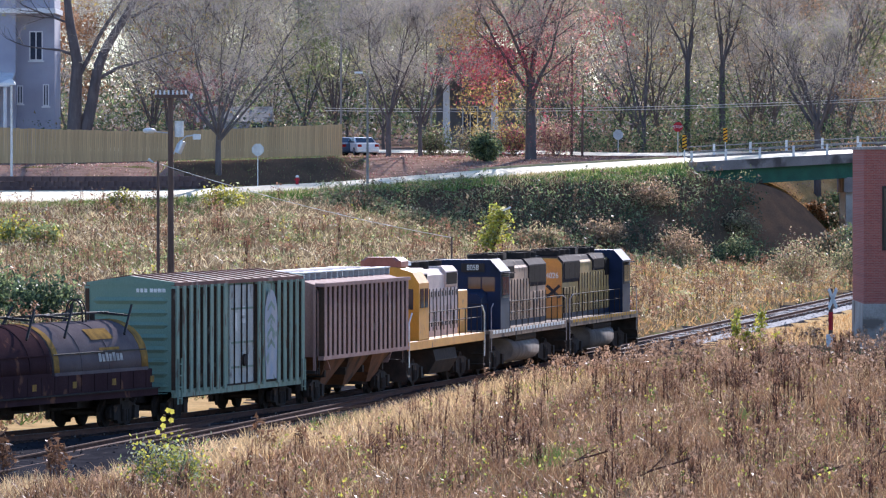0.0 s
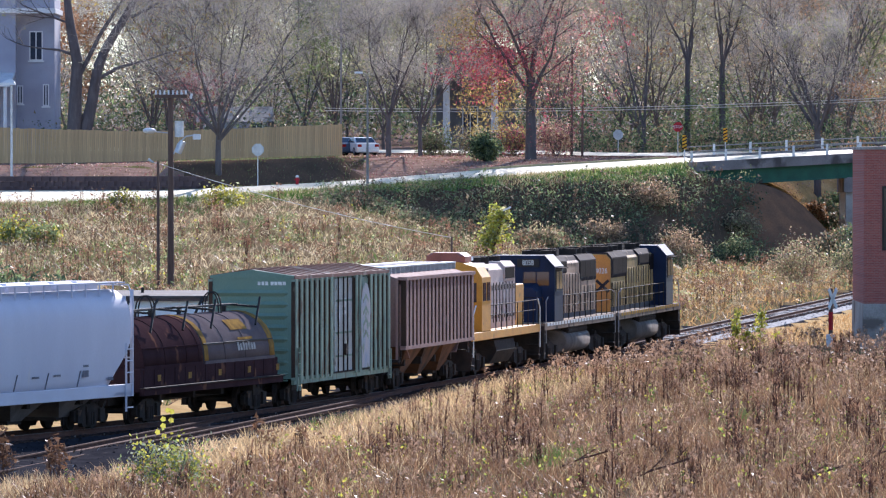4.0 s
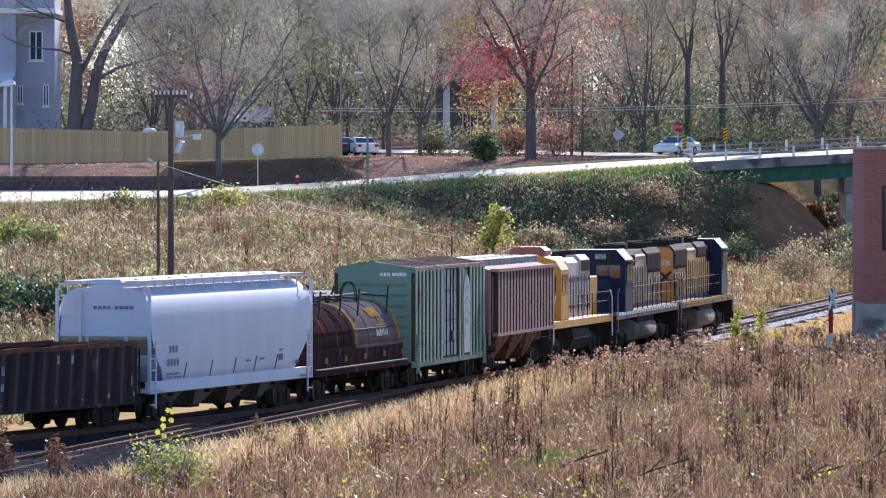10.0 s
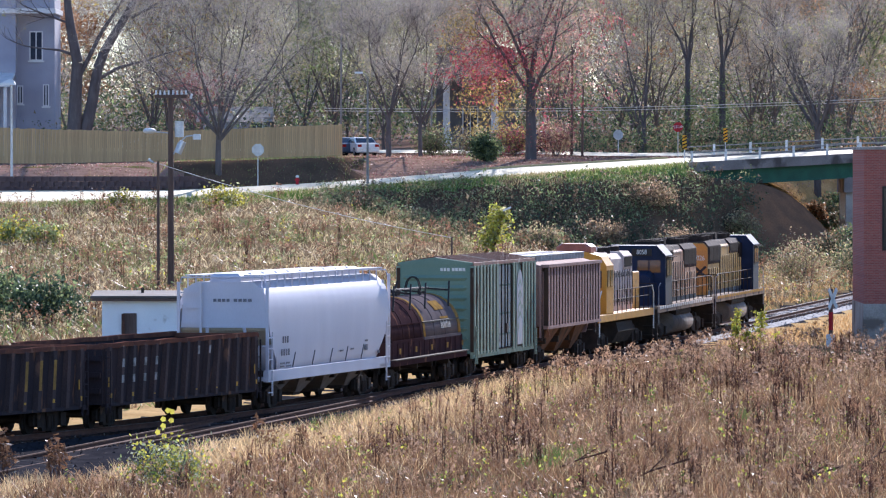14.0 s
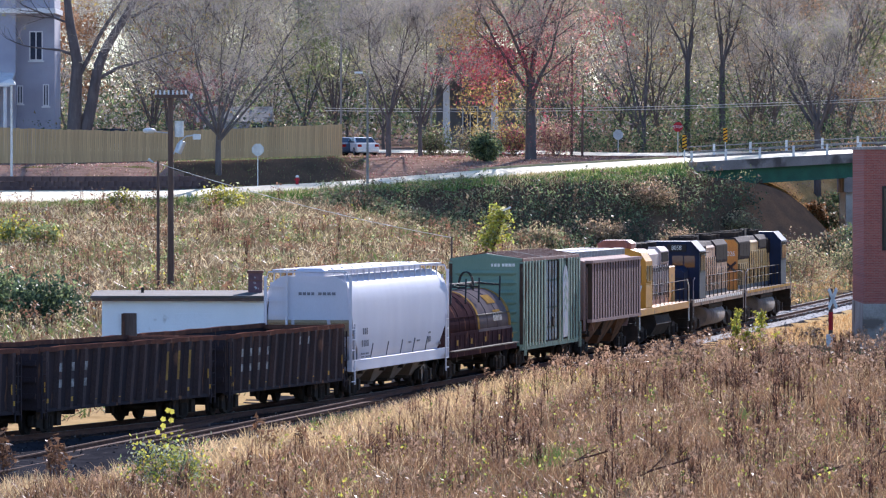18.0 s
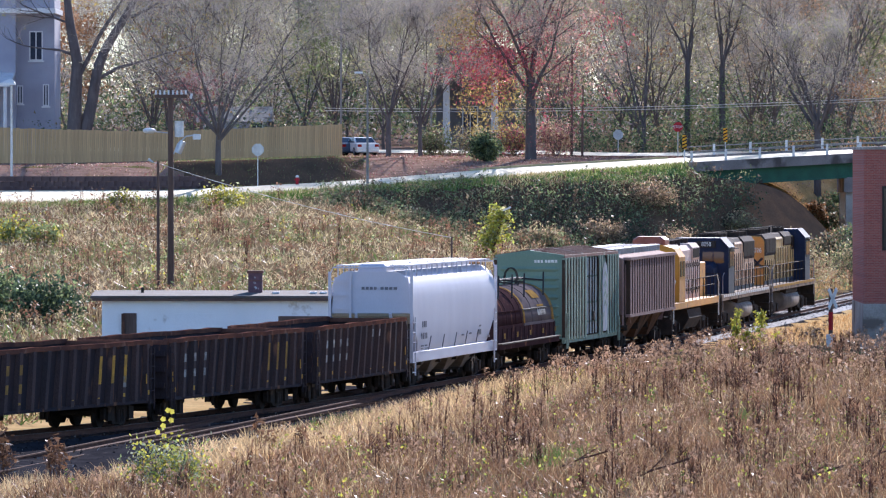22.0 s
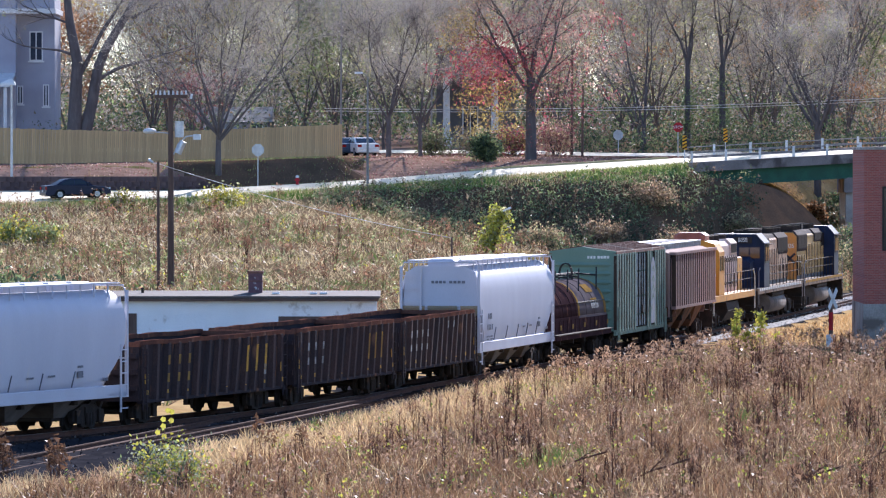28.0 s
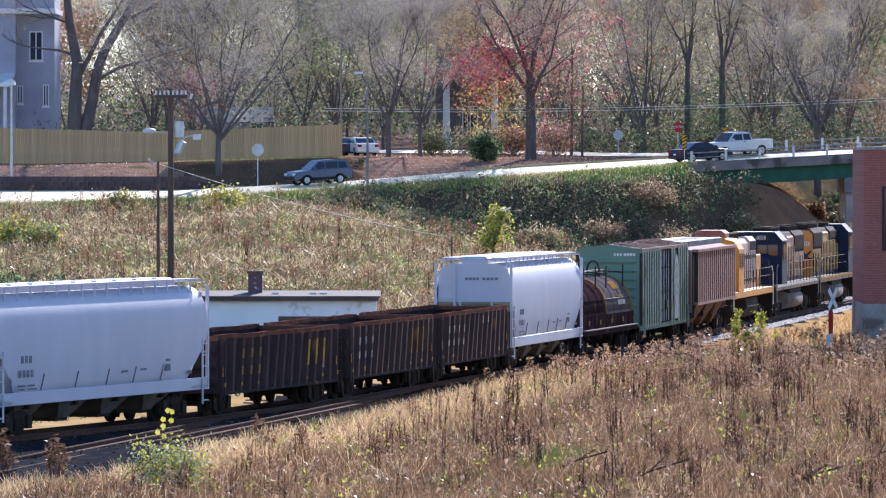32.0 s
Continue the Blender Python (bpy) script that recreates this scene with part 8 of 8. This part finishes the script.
def weed_template(seed, tall, tops, dense, thick=0.014):
    """One dry weed: stem, side shoots and seed heads; returns triangles and their material slots."""
    r = random.Random(seed)
    v, t, k = [], [], []
    def spike(p, q, w, slot):
        for dx, dy in ((w, 0), (0, w)):
            b = len(v)
            v.extend([(p[0] - dx, p[1] - dy, p[2]), (p[0] + dx, p[1] + dy, p[2]), q])
            t.append((b, b + 1, b + 2))
            k.append(slot)
    lean = (r.uniform(-0.15, 0.15), r.uniform(-0.15, 0.15))
    def stem(z):
        return (lean[0] * z * z / tall, lean[1] * z * z / tall, z)
    for i in range(3):
        spike(stem(tall * i / 3), stem(tall * (i + 1) / 3), thick * (1 - 0.2 * i), 0)
    for i in range(dense):
        z = tall * r.uniform(tops, 0.98)
        a, ln = r.uniform(0, math.tau), tall * r.uniform(0.12, 0.30) * (1.2 - z / tall + 0.35)
        p = stem(z)
        q = (p[0] + math.cos(a) * ln * 0.6, p[1] + math.sin(a) * ln * 0.6, p[2] + ln * 0.75)
        spike(p, q, 0.006, 0)
        for _ in range(2):
            c = tuple(q[j] + r.gauss(0, 0.035) for j in range(3))
            s = r.uniform(0.02, 0.045)
            b = len(v)
            n1, n2 = [r.gauss(0, 1) for _ in range(3)], [r.gauss(0, 1) for _ in range(3)]
            v.extend([tuple(c[j] - s * n1[j] for j in range(3)), tuple(c[j] + s * n1[j] for j in range(3)), tuple(c[j] + s * 1.3 * n2[j] for j in range(3))])
            t.append((b, b + 1, b + 2))
            k.append(1)
    return np.array(v), np.array(t), np.array(k)


def sow(name, label, x, y, templates, scale, seed, mats):
    rg = np.random.default_rng(seed)
    z = land(x, y) - 0.03
    pick = rg.integers(0, len(templates), len(x))
    V, T, K, base = [], [], [], 0
    for i, (v, t, k) in enumerate(templates):
        w = np.nonzero(pick == i)[0]
        if not len(w):
            continue
        a, s = rg.uniform(0, math.tau, len(w)), scale[w]
        X = (v[None, :, 0] * np.cos(a)[:, None] - v[None, :, 1] * np.sin(a)[:, None]) * s[:, None] + x[w][:, None]
        Y = (v[None, :, 0] * np.sin(a)[:, None] + v[None, :, 1] * np.cos(a)[:, None]) * s[:, None] + y[w][:, None]
        Z = v[None, :, 2] * s[:, None] + z[w][:, None]
        V.append(np.stack([X, Y, Z], -1).reshape(-1, 3))
        T.append((t[None] + (np.arange(len(w)) * len(v))[:, None, None] + base).reshape(-1, 3))
        K.append(np.tile(k, len(w)))
        base += len(w) * len(v)
    return tagged(part(name, soup(name, np.concatenate(V), np.concatenate(T), mats, np.concatenate(K)), None), label, "weeds", kind="stuff")


def region(n, y0, y1, seed, test):
    rg = np.random.default_rng(seed)
    y = rg.uniform(y0, y1, n)
    x = rg.uniform(-1, 1, n) * (y * 0.0617 + 3)
    m = test(x, y)
    return x[m], y[m], rg


def yard_edge(y):
    return np.interp(y, [150, 182, 207, 252, 286, 300], [-16, -10.2, -6.3, -1.2, 3.2, 7])


def patch(x, y, k):
    return np.sin(x * 0.55 * k + 1.7) * np.sin(y * 0.11 * k + 0.4) + 0.6 * np.sin(x * 1.3 * k - y * 0.23 * k)


def plume_template(seed, wide):
    """A dark standing stalk with a narrow plume of short upright shoots."""
    r = random.Random(seed)
    v, t, k = [], [], []
    lean = (r.uniform(-0.12, 0.12), r.uniform(-0.12, 0.12))
    def tri(p, q, w, slot):
        a = r.uniform(0, math.pi)
        b = len(v)
        v.extend([(p[0] - w * math.cos(a), p[1] - w * math.sin(a), p[2]), (p[0] + w * math.cos(a), p[1] + w * math.sin(a), p[2]), q])
        t.append((b, b + 1, b + 2))
        k.append(slot)
    def stem(z):
        return (lean[0] * z * z, lean[1] * z * z, z)
    for i in range(3):
        tri(stem(i / 3), stem((i + 1.3) / 3), 0.026 * (1 - 0.22 * i), 0)
    for i in range(24):
        z = r.uniform(0.3, 0.95)
        a, ln = r.uniform(0, math.tau), r.uniform(0.08, 0.2)
        p = stem(z)
        tri(p, (p[0] + math.cos(a) * ln * wide, p[1] + math.sin(a) * ln * wide, z + ln * 0.8), 0.012, 1 if z > 0.62 and r.random() < 0.55 else 0)
    return np.array(v), np.array(t), np.array(k)


plants = [weed_template(200 + i, 1.0, 0.45, 12) for i in range(8)]
tufts = [weed_template(300 + i, 1.0, 0.2, 9) for i in range(5)]
x, y, rg = region(3800, 160, 301, 81, lambda x, y: x > yard_edge(y) + 0.4)
h = rg.uniform(0.35, 0.8, x.size) * np.interp(x - yard_edge(y), [0, 5], [0.6, 1.0])
sow("dry_weeds", "low dry tan weeds with fluffy seed heads", x, y, tufts + plants[:3], h, 82, [G_BROWN, G_SEED])
# tall stalks in clumps, thicker along the far edge
stalks = [weed_template(400 + i, 1.0, 0.45, 6, 0.022) for i in range(8)]
plumes = [plume_template(500 + i, 0.55 + 0.08 * i) for i in range(8)]
cx_, cy_, rg = region(820, 165, 301, 181, lambda x, y: x > yard_edge(y) + np.interp(y, [200, 260, 290], [2.5, 4.0, 1.5]))
thin = rg.uniform(0, 1, cx_.size) < np.interp(patch(cx_ + 9, cy_, 0.7), [-0.9, 0.8], [0.25, 1.0])
cx_, cy_ = cx_[thin], cy_[thin]
n_ = rg.integers(2, 9, cx_.size)
sx_, sy_ = np.repeat(cx_, n_), np.repeat(cy_, n_)
sh_ = np.repeat(rg.uniform(0.75, 1.45, cx_.size), n_) * rg.uniform(0.6, 1.1, sx_.size) * np.interp(sx_ - yard_edge(sy_), [0, 5], [0.55, 1.0]) * np.interp(sy_, [165, 215], [0.72, 1.0])
sow("weed_stalks", "clumps of tall dark brown weed stalks", sx_ + rg.normal(0, 0.13, sx_.size), sy_ + rg.normal(0, 0.35, sx_.size), plumes, sh_, 182, [G_STALK, G_HEAD])
# pale fluffy crowns of finer weeds along the far edge
x, y, rg = region(1900, 262, 326, 183, lambda x, y: (x > np.maximum(yard_edge(np.minimum(y, 300)) + 1.0, np.interp(y, LINE_Y, LINE_X) + 3.2)))
sow("fluffy_weeds", "fine brown weeds with pale fluffy tops", x, y, plants, rg.uniform(0.6, 1.15, x.size), 184, [G_STALK, G_SEED])
x, y, rg = region(170000, 158, 301, 83, lambda x, y: x > yard_edge(y))
v, f = blades(x, y, rg.uniform(0.12, 0.5, x.size), 0.02, 84, 0.6)
gsel = patch(x + 3, y, 0.8) > 1.2
edge_straw = (x - yard_edge(y)) < np.interp(y, [180, 220, 270, 290], [1.5, 5.0, 5.5, 1.0]) * rg.uniform(0.6, 1.2, x.size)
pale = rg.uniform(0, 1, x.size) < np.interp(patch(x + 20, y, 1.3), [-1, 1], [0.02, 0.28])
tagged(part("dry_grass", soup("dry_grass", v, f, [G_DRY, G_GREEN, G_STRAW, G_BROWN], np.where(gsel & (rg.uniform(0, 1, x.size) < 0.5), 1, np.where(edge_straw | pale, 2, np.where(rg.uniform(0, 1, x.size) < np.interp(patch(x + 7, y + 30, 0.9), [-1, 1], [0.2, 0.75]), 3, 0)))), None), "matted dry grass among the weeds", "grass", kind="stuff")
# yellow-green sprouts and a few fallen branches among the weeds
cx_, cy_, rg = region(420, 168, 296, 201, lambda x, y: x > yard_edge(y) + 2.0)
n_ = rg.integers(4, 16, cx_.size)
c = np.stack([np.repeat(cx_, n_), np.repeat(cy_, n_), np.repeat(land(cx_, cy_), n_) + 0.35], 1) + np.random.default_rng(202).normal(0, 1, (n_.sum(), 3)) * np.array([[0.10, 0.3, 0.22]])
v, f = leaf_quads(c, 0.046, 203, 2, 0.05)
tagged(part("green_sprouts", soup("green_sprouts", v, f, [L_YELLOW, L_LIME, G_GREEN], np.random.default_rng(204).integers(0, 3, len(f))), None), "small yellow-green leafy sprouts among the weeds", "weeds", kind="stuff")
for x, y, a, ln in ((4.6, 181, 25, 1.9), (8.4, 180, -35, 2.0), (9.6, 183, 100, 1.2), (3.0, 190, -28, 1.6), (11.5, 195, 40, 1.5)):
    z = ground_at(x, y)
    t = thing("fallen_branch", "dead broken branch lying in the weeds", "branch", "fallen branches", m=pose(x, y, z + 0.12, 0, -18, a))
    part("limb", Mesh().tube([(0, 0, 0), (ln * 0.4, 0.08, 0.05), (ln, 0, 0.0)], 0.024, 6), G_STALK, t)
    part("side_shoot", Mesh().tube([(ln * 0.4, 0.08, 0.05), (ln * 0.7, 0.3, 0.2)], 0.018, 5), G_STALK, t)
rg = np.random.default_rng(206)
x = np.concatenate([rg.normal(-11.2, 0.13, 16), rg.normal(-9.75, 0.12, 12), rg.normal(-4.4, 0.5, 10)])
y = np.concatenate([rg.normal(181.7, 0.3, 16), rg.normal(180.2, 0.3, 12), rg.normal(196, 1.0, 10)])
sow("tall_edge_weeds", "tall fluffy brown weeds at the yard edge", x, y, plants, rg.uniform(0.7, 1.35, x.size), 205, [G_STALK, G_BROWN])
# straw beyond, by the building and along the line
x, y, rg = region(130000, 328, 420, 85, lambda x, y: (x > np.interp(y, LINE_Y, LINE_X) + 3.0))
v, f = blades(x, y, rg.uniform(0.1, 0.32, x.size), 0.025, 86)
tagged(part("straw_grass", soup("straw_grass", v, f, [G_STRAW, G_GOLD], rg.integers(0, 2, x.size)), None), "short sunlit straw-coloured grass", "grass", kind="stuff")
# the field up to the road
def in_field(x, y):
    w = np.interp(x, [-12, -6, 5, 15, 21], [6, 10, 16, 22, 12])
    shed_ = (x > -14.2) & (x < -2.2) & (y > 284) & (y < 291.5)
    return (x < np.interp(y, LINE_Y, LINE_X) - np.where(y > 300, 2.3, 4.5)) & (y < np.interp(x, ROAD_X, ROAD_Y) - w + 1) & ~shed_
x, y, rg = region(70000, 215, 515, 87, in_field)
v, f = blades(x, y, rg.uniform(0.15, 0.5, x.size), 0.045, 88, 1.0)
gsel = patch(x, y, 0.6) > 0.1
tagged(part("field_grass", soup("field_grass", v, f, [F_TAN, G_GREEN, G_BROWN, F_OLIVE, G_GOLD], np.where((x > 9) & (y > 330) & (rg.uniform(0, 1, x.size) < 0.75), 4, np.where(gsel, rg.integers(1, 4, x.size), np.where(rg.uniform(0, 1, x.size) < 0.3, 2, 0)))), None), "rough tawny field grass", "grass", kind="stuff")
x, y, rg = region(5200, 225, 512, 89, in_field)
sow("field_weeds", "scattered dry weeds over the sloping field", x, y, plants + tufts, rg.uniform(0.4, 0.9, x.size), 90, [G_BROWN, F_TAN])
cx_, cy_, rg = region(480, 300, 505, 191, in_field)
n_ = rg.integers(2, 9, cx_.size)
sx_, sy_ = np.repeat(cx_, n_), np.repeat(cy_, n_)
sow("field_stalks", "dark dry stalks standing in the field", sx_ + rg.normal(0, 0.3, sx_.size), sy_ + rg.normal(0, 0.8, sx_.size), stalks, rg.uniform(0.7, 1.5, sx_.size), 192, [G_STALK, G_HEAD])
cx_, cy_, rg = region(260, 300, 508, 193, in_field)
n_ = rg.integers(10, 30, cx_.size)
c = np.stack([np.repeat(cx_, n_), np.repeat(cy_, n_), np.repeat(land(cx_, cy_), n_) + 0.25], 1) + np.random.default_rng(194).normal(0, 1, (n_.sum(), 3)) * np.array([[0.45, 0.6, 0.18]])
v, f = leaf_quads(c, 0.09, 195, 2, 0.1)
tagged(part("field_scrub", soup("field_scrub", v, f, [L_OLIVE, L_GREEN, L_YELLOW], np.array([0, 0, 0, 1, 1, 2])[np.random.default_rng(196).integers(0, 6, len(f))]), None), "low olive and green scrub dotted over the field", "scrub", kind="stuff")
# verge and overgrown bank
x, y, rg = region(160000, 495, 540, 91, lambda x, y: (y > np.interp(x, ROAD_X, ROAD_Y) - np.where(x > -8, 2.6 + 0.19 * (np.interp(x, [-12, -6, 5, 15, 21], [6, 10, 16, 22, 12]) - 1.8), 5.0)) & (y < np.interp(x, ROAD_X, ROAD_Y) - 0.2) & (x < 18.2))
v, f = blades(x, y, rg.uniform(0.1, 0.35, x.size), 0.03, 92)
tagged(part("verge_grass", soup("verge_grass", v, f, [G_VERGE, G_VERGE, G_GREEN, F_OLIVE, F_TAN], np.where(patch(x, y * 2, 0.8) + rg.normal(0, 0.5, x.size) > 0.6, rg.integers(3, 5, x.size), rg.integers(0, 4, x.size))), None), "green grass verge along the road", "grass", kind="stuff")
def on_bank(x, y):
    w = np.interp(x, [-12, -6, 5, 15, 21], [6, 10, 16, 22, 12])
    yr = np.interp(x, ROAD_X, ROAD_Y)
    return (x > -9) & (x < 34) & (y > yr - w - 3) & ((x < 23.5) | (y < yr - 9)) & (y < yr - np.where(x > 18, 3.0, 2.6 + 0.19 * (w - 1.8)))
x, y, rg = region(42000, 480, 545, 93, on_bank)
keep = patch(x, y * 4, 1.1) > -1.0
x, y = x[keep], y[keep]
z = land(x, y) + np.abs(rg.normal(0, 0.35, x.size)) * (1 + 0.7 * patch(x, y * 3, 0.7).clip(0, 2))
v, f = leaf_tris(np.stack([x, y, z], 1), 0.085, 94, 10, 0.25)
px_, py_ = np.repeat(x, 10), np.repeat(y, 10)
tone = patch(px_ * 1.6 + 4, py_ * 5, 0.9) + 0.7 * np.sin(px_ * 2.3 + py_ * 1.1) + np.clip((7 - px_) * 0.09, 0, 0.9) + rg.normal(0, 0.55, px_.size)
mix_i = np.where(tone > 2.0, 2, np.where(tone > 0.8, 4, np.where(tone > 0.0, 1, np.where(tone > -0.3, 3, 0))))
tagged(part("bank_vines", soup("bank_vines", v, f, [L_DARK, L_GREEN, L_TAN, L_BROWNISH, L_VINE], mix_i), None), "tangled dark vines smothering the bank", "vines", kind="stuff")
x, y, rg = region(5000, 480, 545, 95, on_bank)
sow("bank_brush", "dry stalks standing out of the bank vines", x, y, plants, rg.uniform(0.5, 1.3, x.size), 96, [G_BROWN, L_BROWNISH])
# shaded grass below the fence, and straw on the sunny slope beyond the bridge
x, y, rg = region(30000, 518, 552, 105, lambda x, y: (x > -22) & (x < -5.5) & (y > np.interp(x, ROAD_X, ROAD_Y) + 9.3) & (y < 549 + (x + 34) * 0.15 - 0.3))
v, f = blades(x, y, rg.uniform(0.06, 0.2, x.size), 0.025, 106)
tagged(part("bank_grass", soup("bank_grass", v, f, [G_BROWN, L_GREEN, G_VERGE], rg.integers(0, 3, x.size)), None), "short green grass on the shaded bank", "grass", kind="stuff")
x, y, rg = region(40000, 548, 640, 107, lambda x, y: (x > 21) & (y > np.interp(x, ROAD_X, ROAD_Y) + 2.5))
v, f = blades(x, y, rg.uniform(0.1, 0.3, x.size), 0.03, 108, 0.6)
tagged(part("slope_straw", soup("slope_straw", v, f, [G_GOLD], None), None), "golden straw on the sunny slope beyond the bridge", "grass", kind="stuff")
# leaf litter
x, y, rg = region(46000, 520, 600, 97, lambda x, y: (y > np.interp(x, ROAD_X, ROAD_Y) + np.where(x < -13, 11.2, 9.5)) & ((x > -9) | ((x < -18) & (y < 547))))
v, f = leaf_quads(np.stack([x, y, land(x, y) + 0.03], 1), 0.06, 98, 1, 0.02)
tagged(part("fallen_leaves", soup("fallen_leaves", v, f, [L_BROWNISH, L_PINK, L_WINE, G_BROWN], rg.integers(0, 4, len(f))), None), "fallen pinkish brown leaves on the bank", "leaf litter", kind="stuff")
# loose ballast stones
rg = np.random.default_rng(99)
ss, off = rg.uniform(-40, 230, 9000), rg.uniform(-2.1, 2.1, 9000)
hh = np.interp(ss, LINE_S, LINE_H)
bx_, by_ = np.interp(ss, LINE_S, LINE_X) + np.cos(hh) * off, np.interp(ss, LINE_S, LINE_Y) - np.sin(hh) * off
bz_ = rail_z(ss) - 0.18 - np.clip(np.abs(off) - 1.3, 0, 1) * 0.4
v, f = leaf_quads(np.stack([bx_, by_, bz_ + 0.02], 1), 0.05, 99, 1, 0.01)
tagged(part("ballast_stones", soup("ballast_stones", v, f, [GRAVEL, CONCRETE, CINDER], np.where(ss > 98, rg.integers(0, 2, len(f)), np.where(rg.uniform(0, 1, len(f)) < 0.12, 1, 2))), None), "loose pale ballast stones along the line", "stones", kind="stuff")
# coarse cinders and pale stones over the yard
x, y, rg = region(16000, 160, 300, 111, lambda x, y: (x < yard_edge(y) + 0.3) & (x > np.interp(y, LINE_Y, LINE_X) - 1.5))
v, f = leaf_tris(np.stack([x, y, land(x, y) + 0.02], 1), 0.045, 112, 1, 0.01)
tagged(part("yard_stones", soup("yard_stones", v, f, [CINDER, CONCRETE, DIRT], np.array([0, 0, 0, 0, 1, 2])[rg.integers(0, 6, len(f))]), None), "scattered cinders and pale stones over the yard", "stones", kind="stuff")

# ---- the train's way along the line ----
def gone(t):
    """Metres along the line of the front coupler at t seconds."""
    return 81.77245 + 3.524773 * t - 0.004508492 * t ** 2 - 0.0006509882 * t ** 3 + 1.418715e-5 * t ** 4 - 2.56325e-7 * t ** 5


def car_pose(front, length, half):
    c = front - length / 2
    f, r = on_track(c + half), on_track(c - half)
    d = f - r
    m = (f + r) / 2
    return pose(m[0], m[1], m[2], 0, -math.degrees(math.atan2(d[2], math.hypot(d[0], d[1]))), math.degrees(math.atan2(d[1], d[0])))


TIMES = [i * 0.5 for i in range(65)]
SPIN = [0.0]
while gone(SPIN[-1]) < gone(32) - 0.45:
    SPIN.append(next(SPIN[-1] + d / 60 for d in range(1, 400) if gone(SPIN[-1] + d / 60) - gone(SPIN[-1]) > 0.5 or SPIN[-1] + d / 60 >= 32))
SPIN = [t for t in SPIN if t < 31.9] + [32.0]


def motions():
    lead = 0.0
    for ob, length, half, turned in TRAIN:
        back = pose(0, 0, 0, 0, 0, 180 if turned else 0)
        walk(ob, [(t, car_pose(gone(t) - lead, length, half) @ back) for t in TIMES])
        lead += length
    for ob, r, way, at in WHEELS:
        walk(ob, [(t, pose(*at, 0, math.degrees(way * (gone(t) - gone(0)) / r), 0)) for t in SPIN])

    for (ob, wheels, r), line, rows in TRAFFIC:
        way = 1 if rows[-1][1] > rows[0][1] else -1
        ts, xs = [q[0] for q in rows], [q[1] for q in rows]
        fine = sorted({t for t, _ in rows} | {round(a + (b - a) * k / 4, 3) for (a, xa), (b, xb) in zip(rows, rows[1:]) if xa != xb for k in range(1, 4)})
        walk(ob, [(t, drive_pose(float(np.interp(t, ts, xs)), line, way)) for t in fine])
        moving = [(a, b) for (a, xa), (b, xb) in zip(rows, rows[1:]) if xa != xb]
        beats = sorted({0.0, 32.0} | {i / 30 for i in range(int(moving[0][0] * 30), int(moving[-1][1] * 30) + 1)})
        for w, at in wheels:
            walk(w, [(t, pose(*at, 0, math.degrees(abs(float(np.interp(t, ts, xs)) - xs[0]) * 1.1 / r), 0)) for t in beats])


motions()
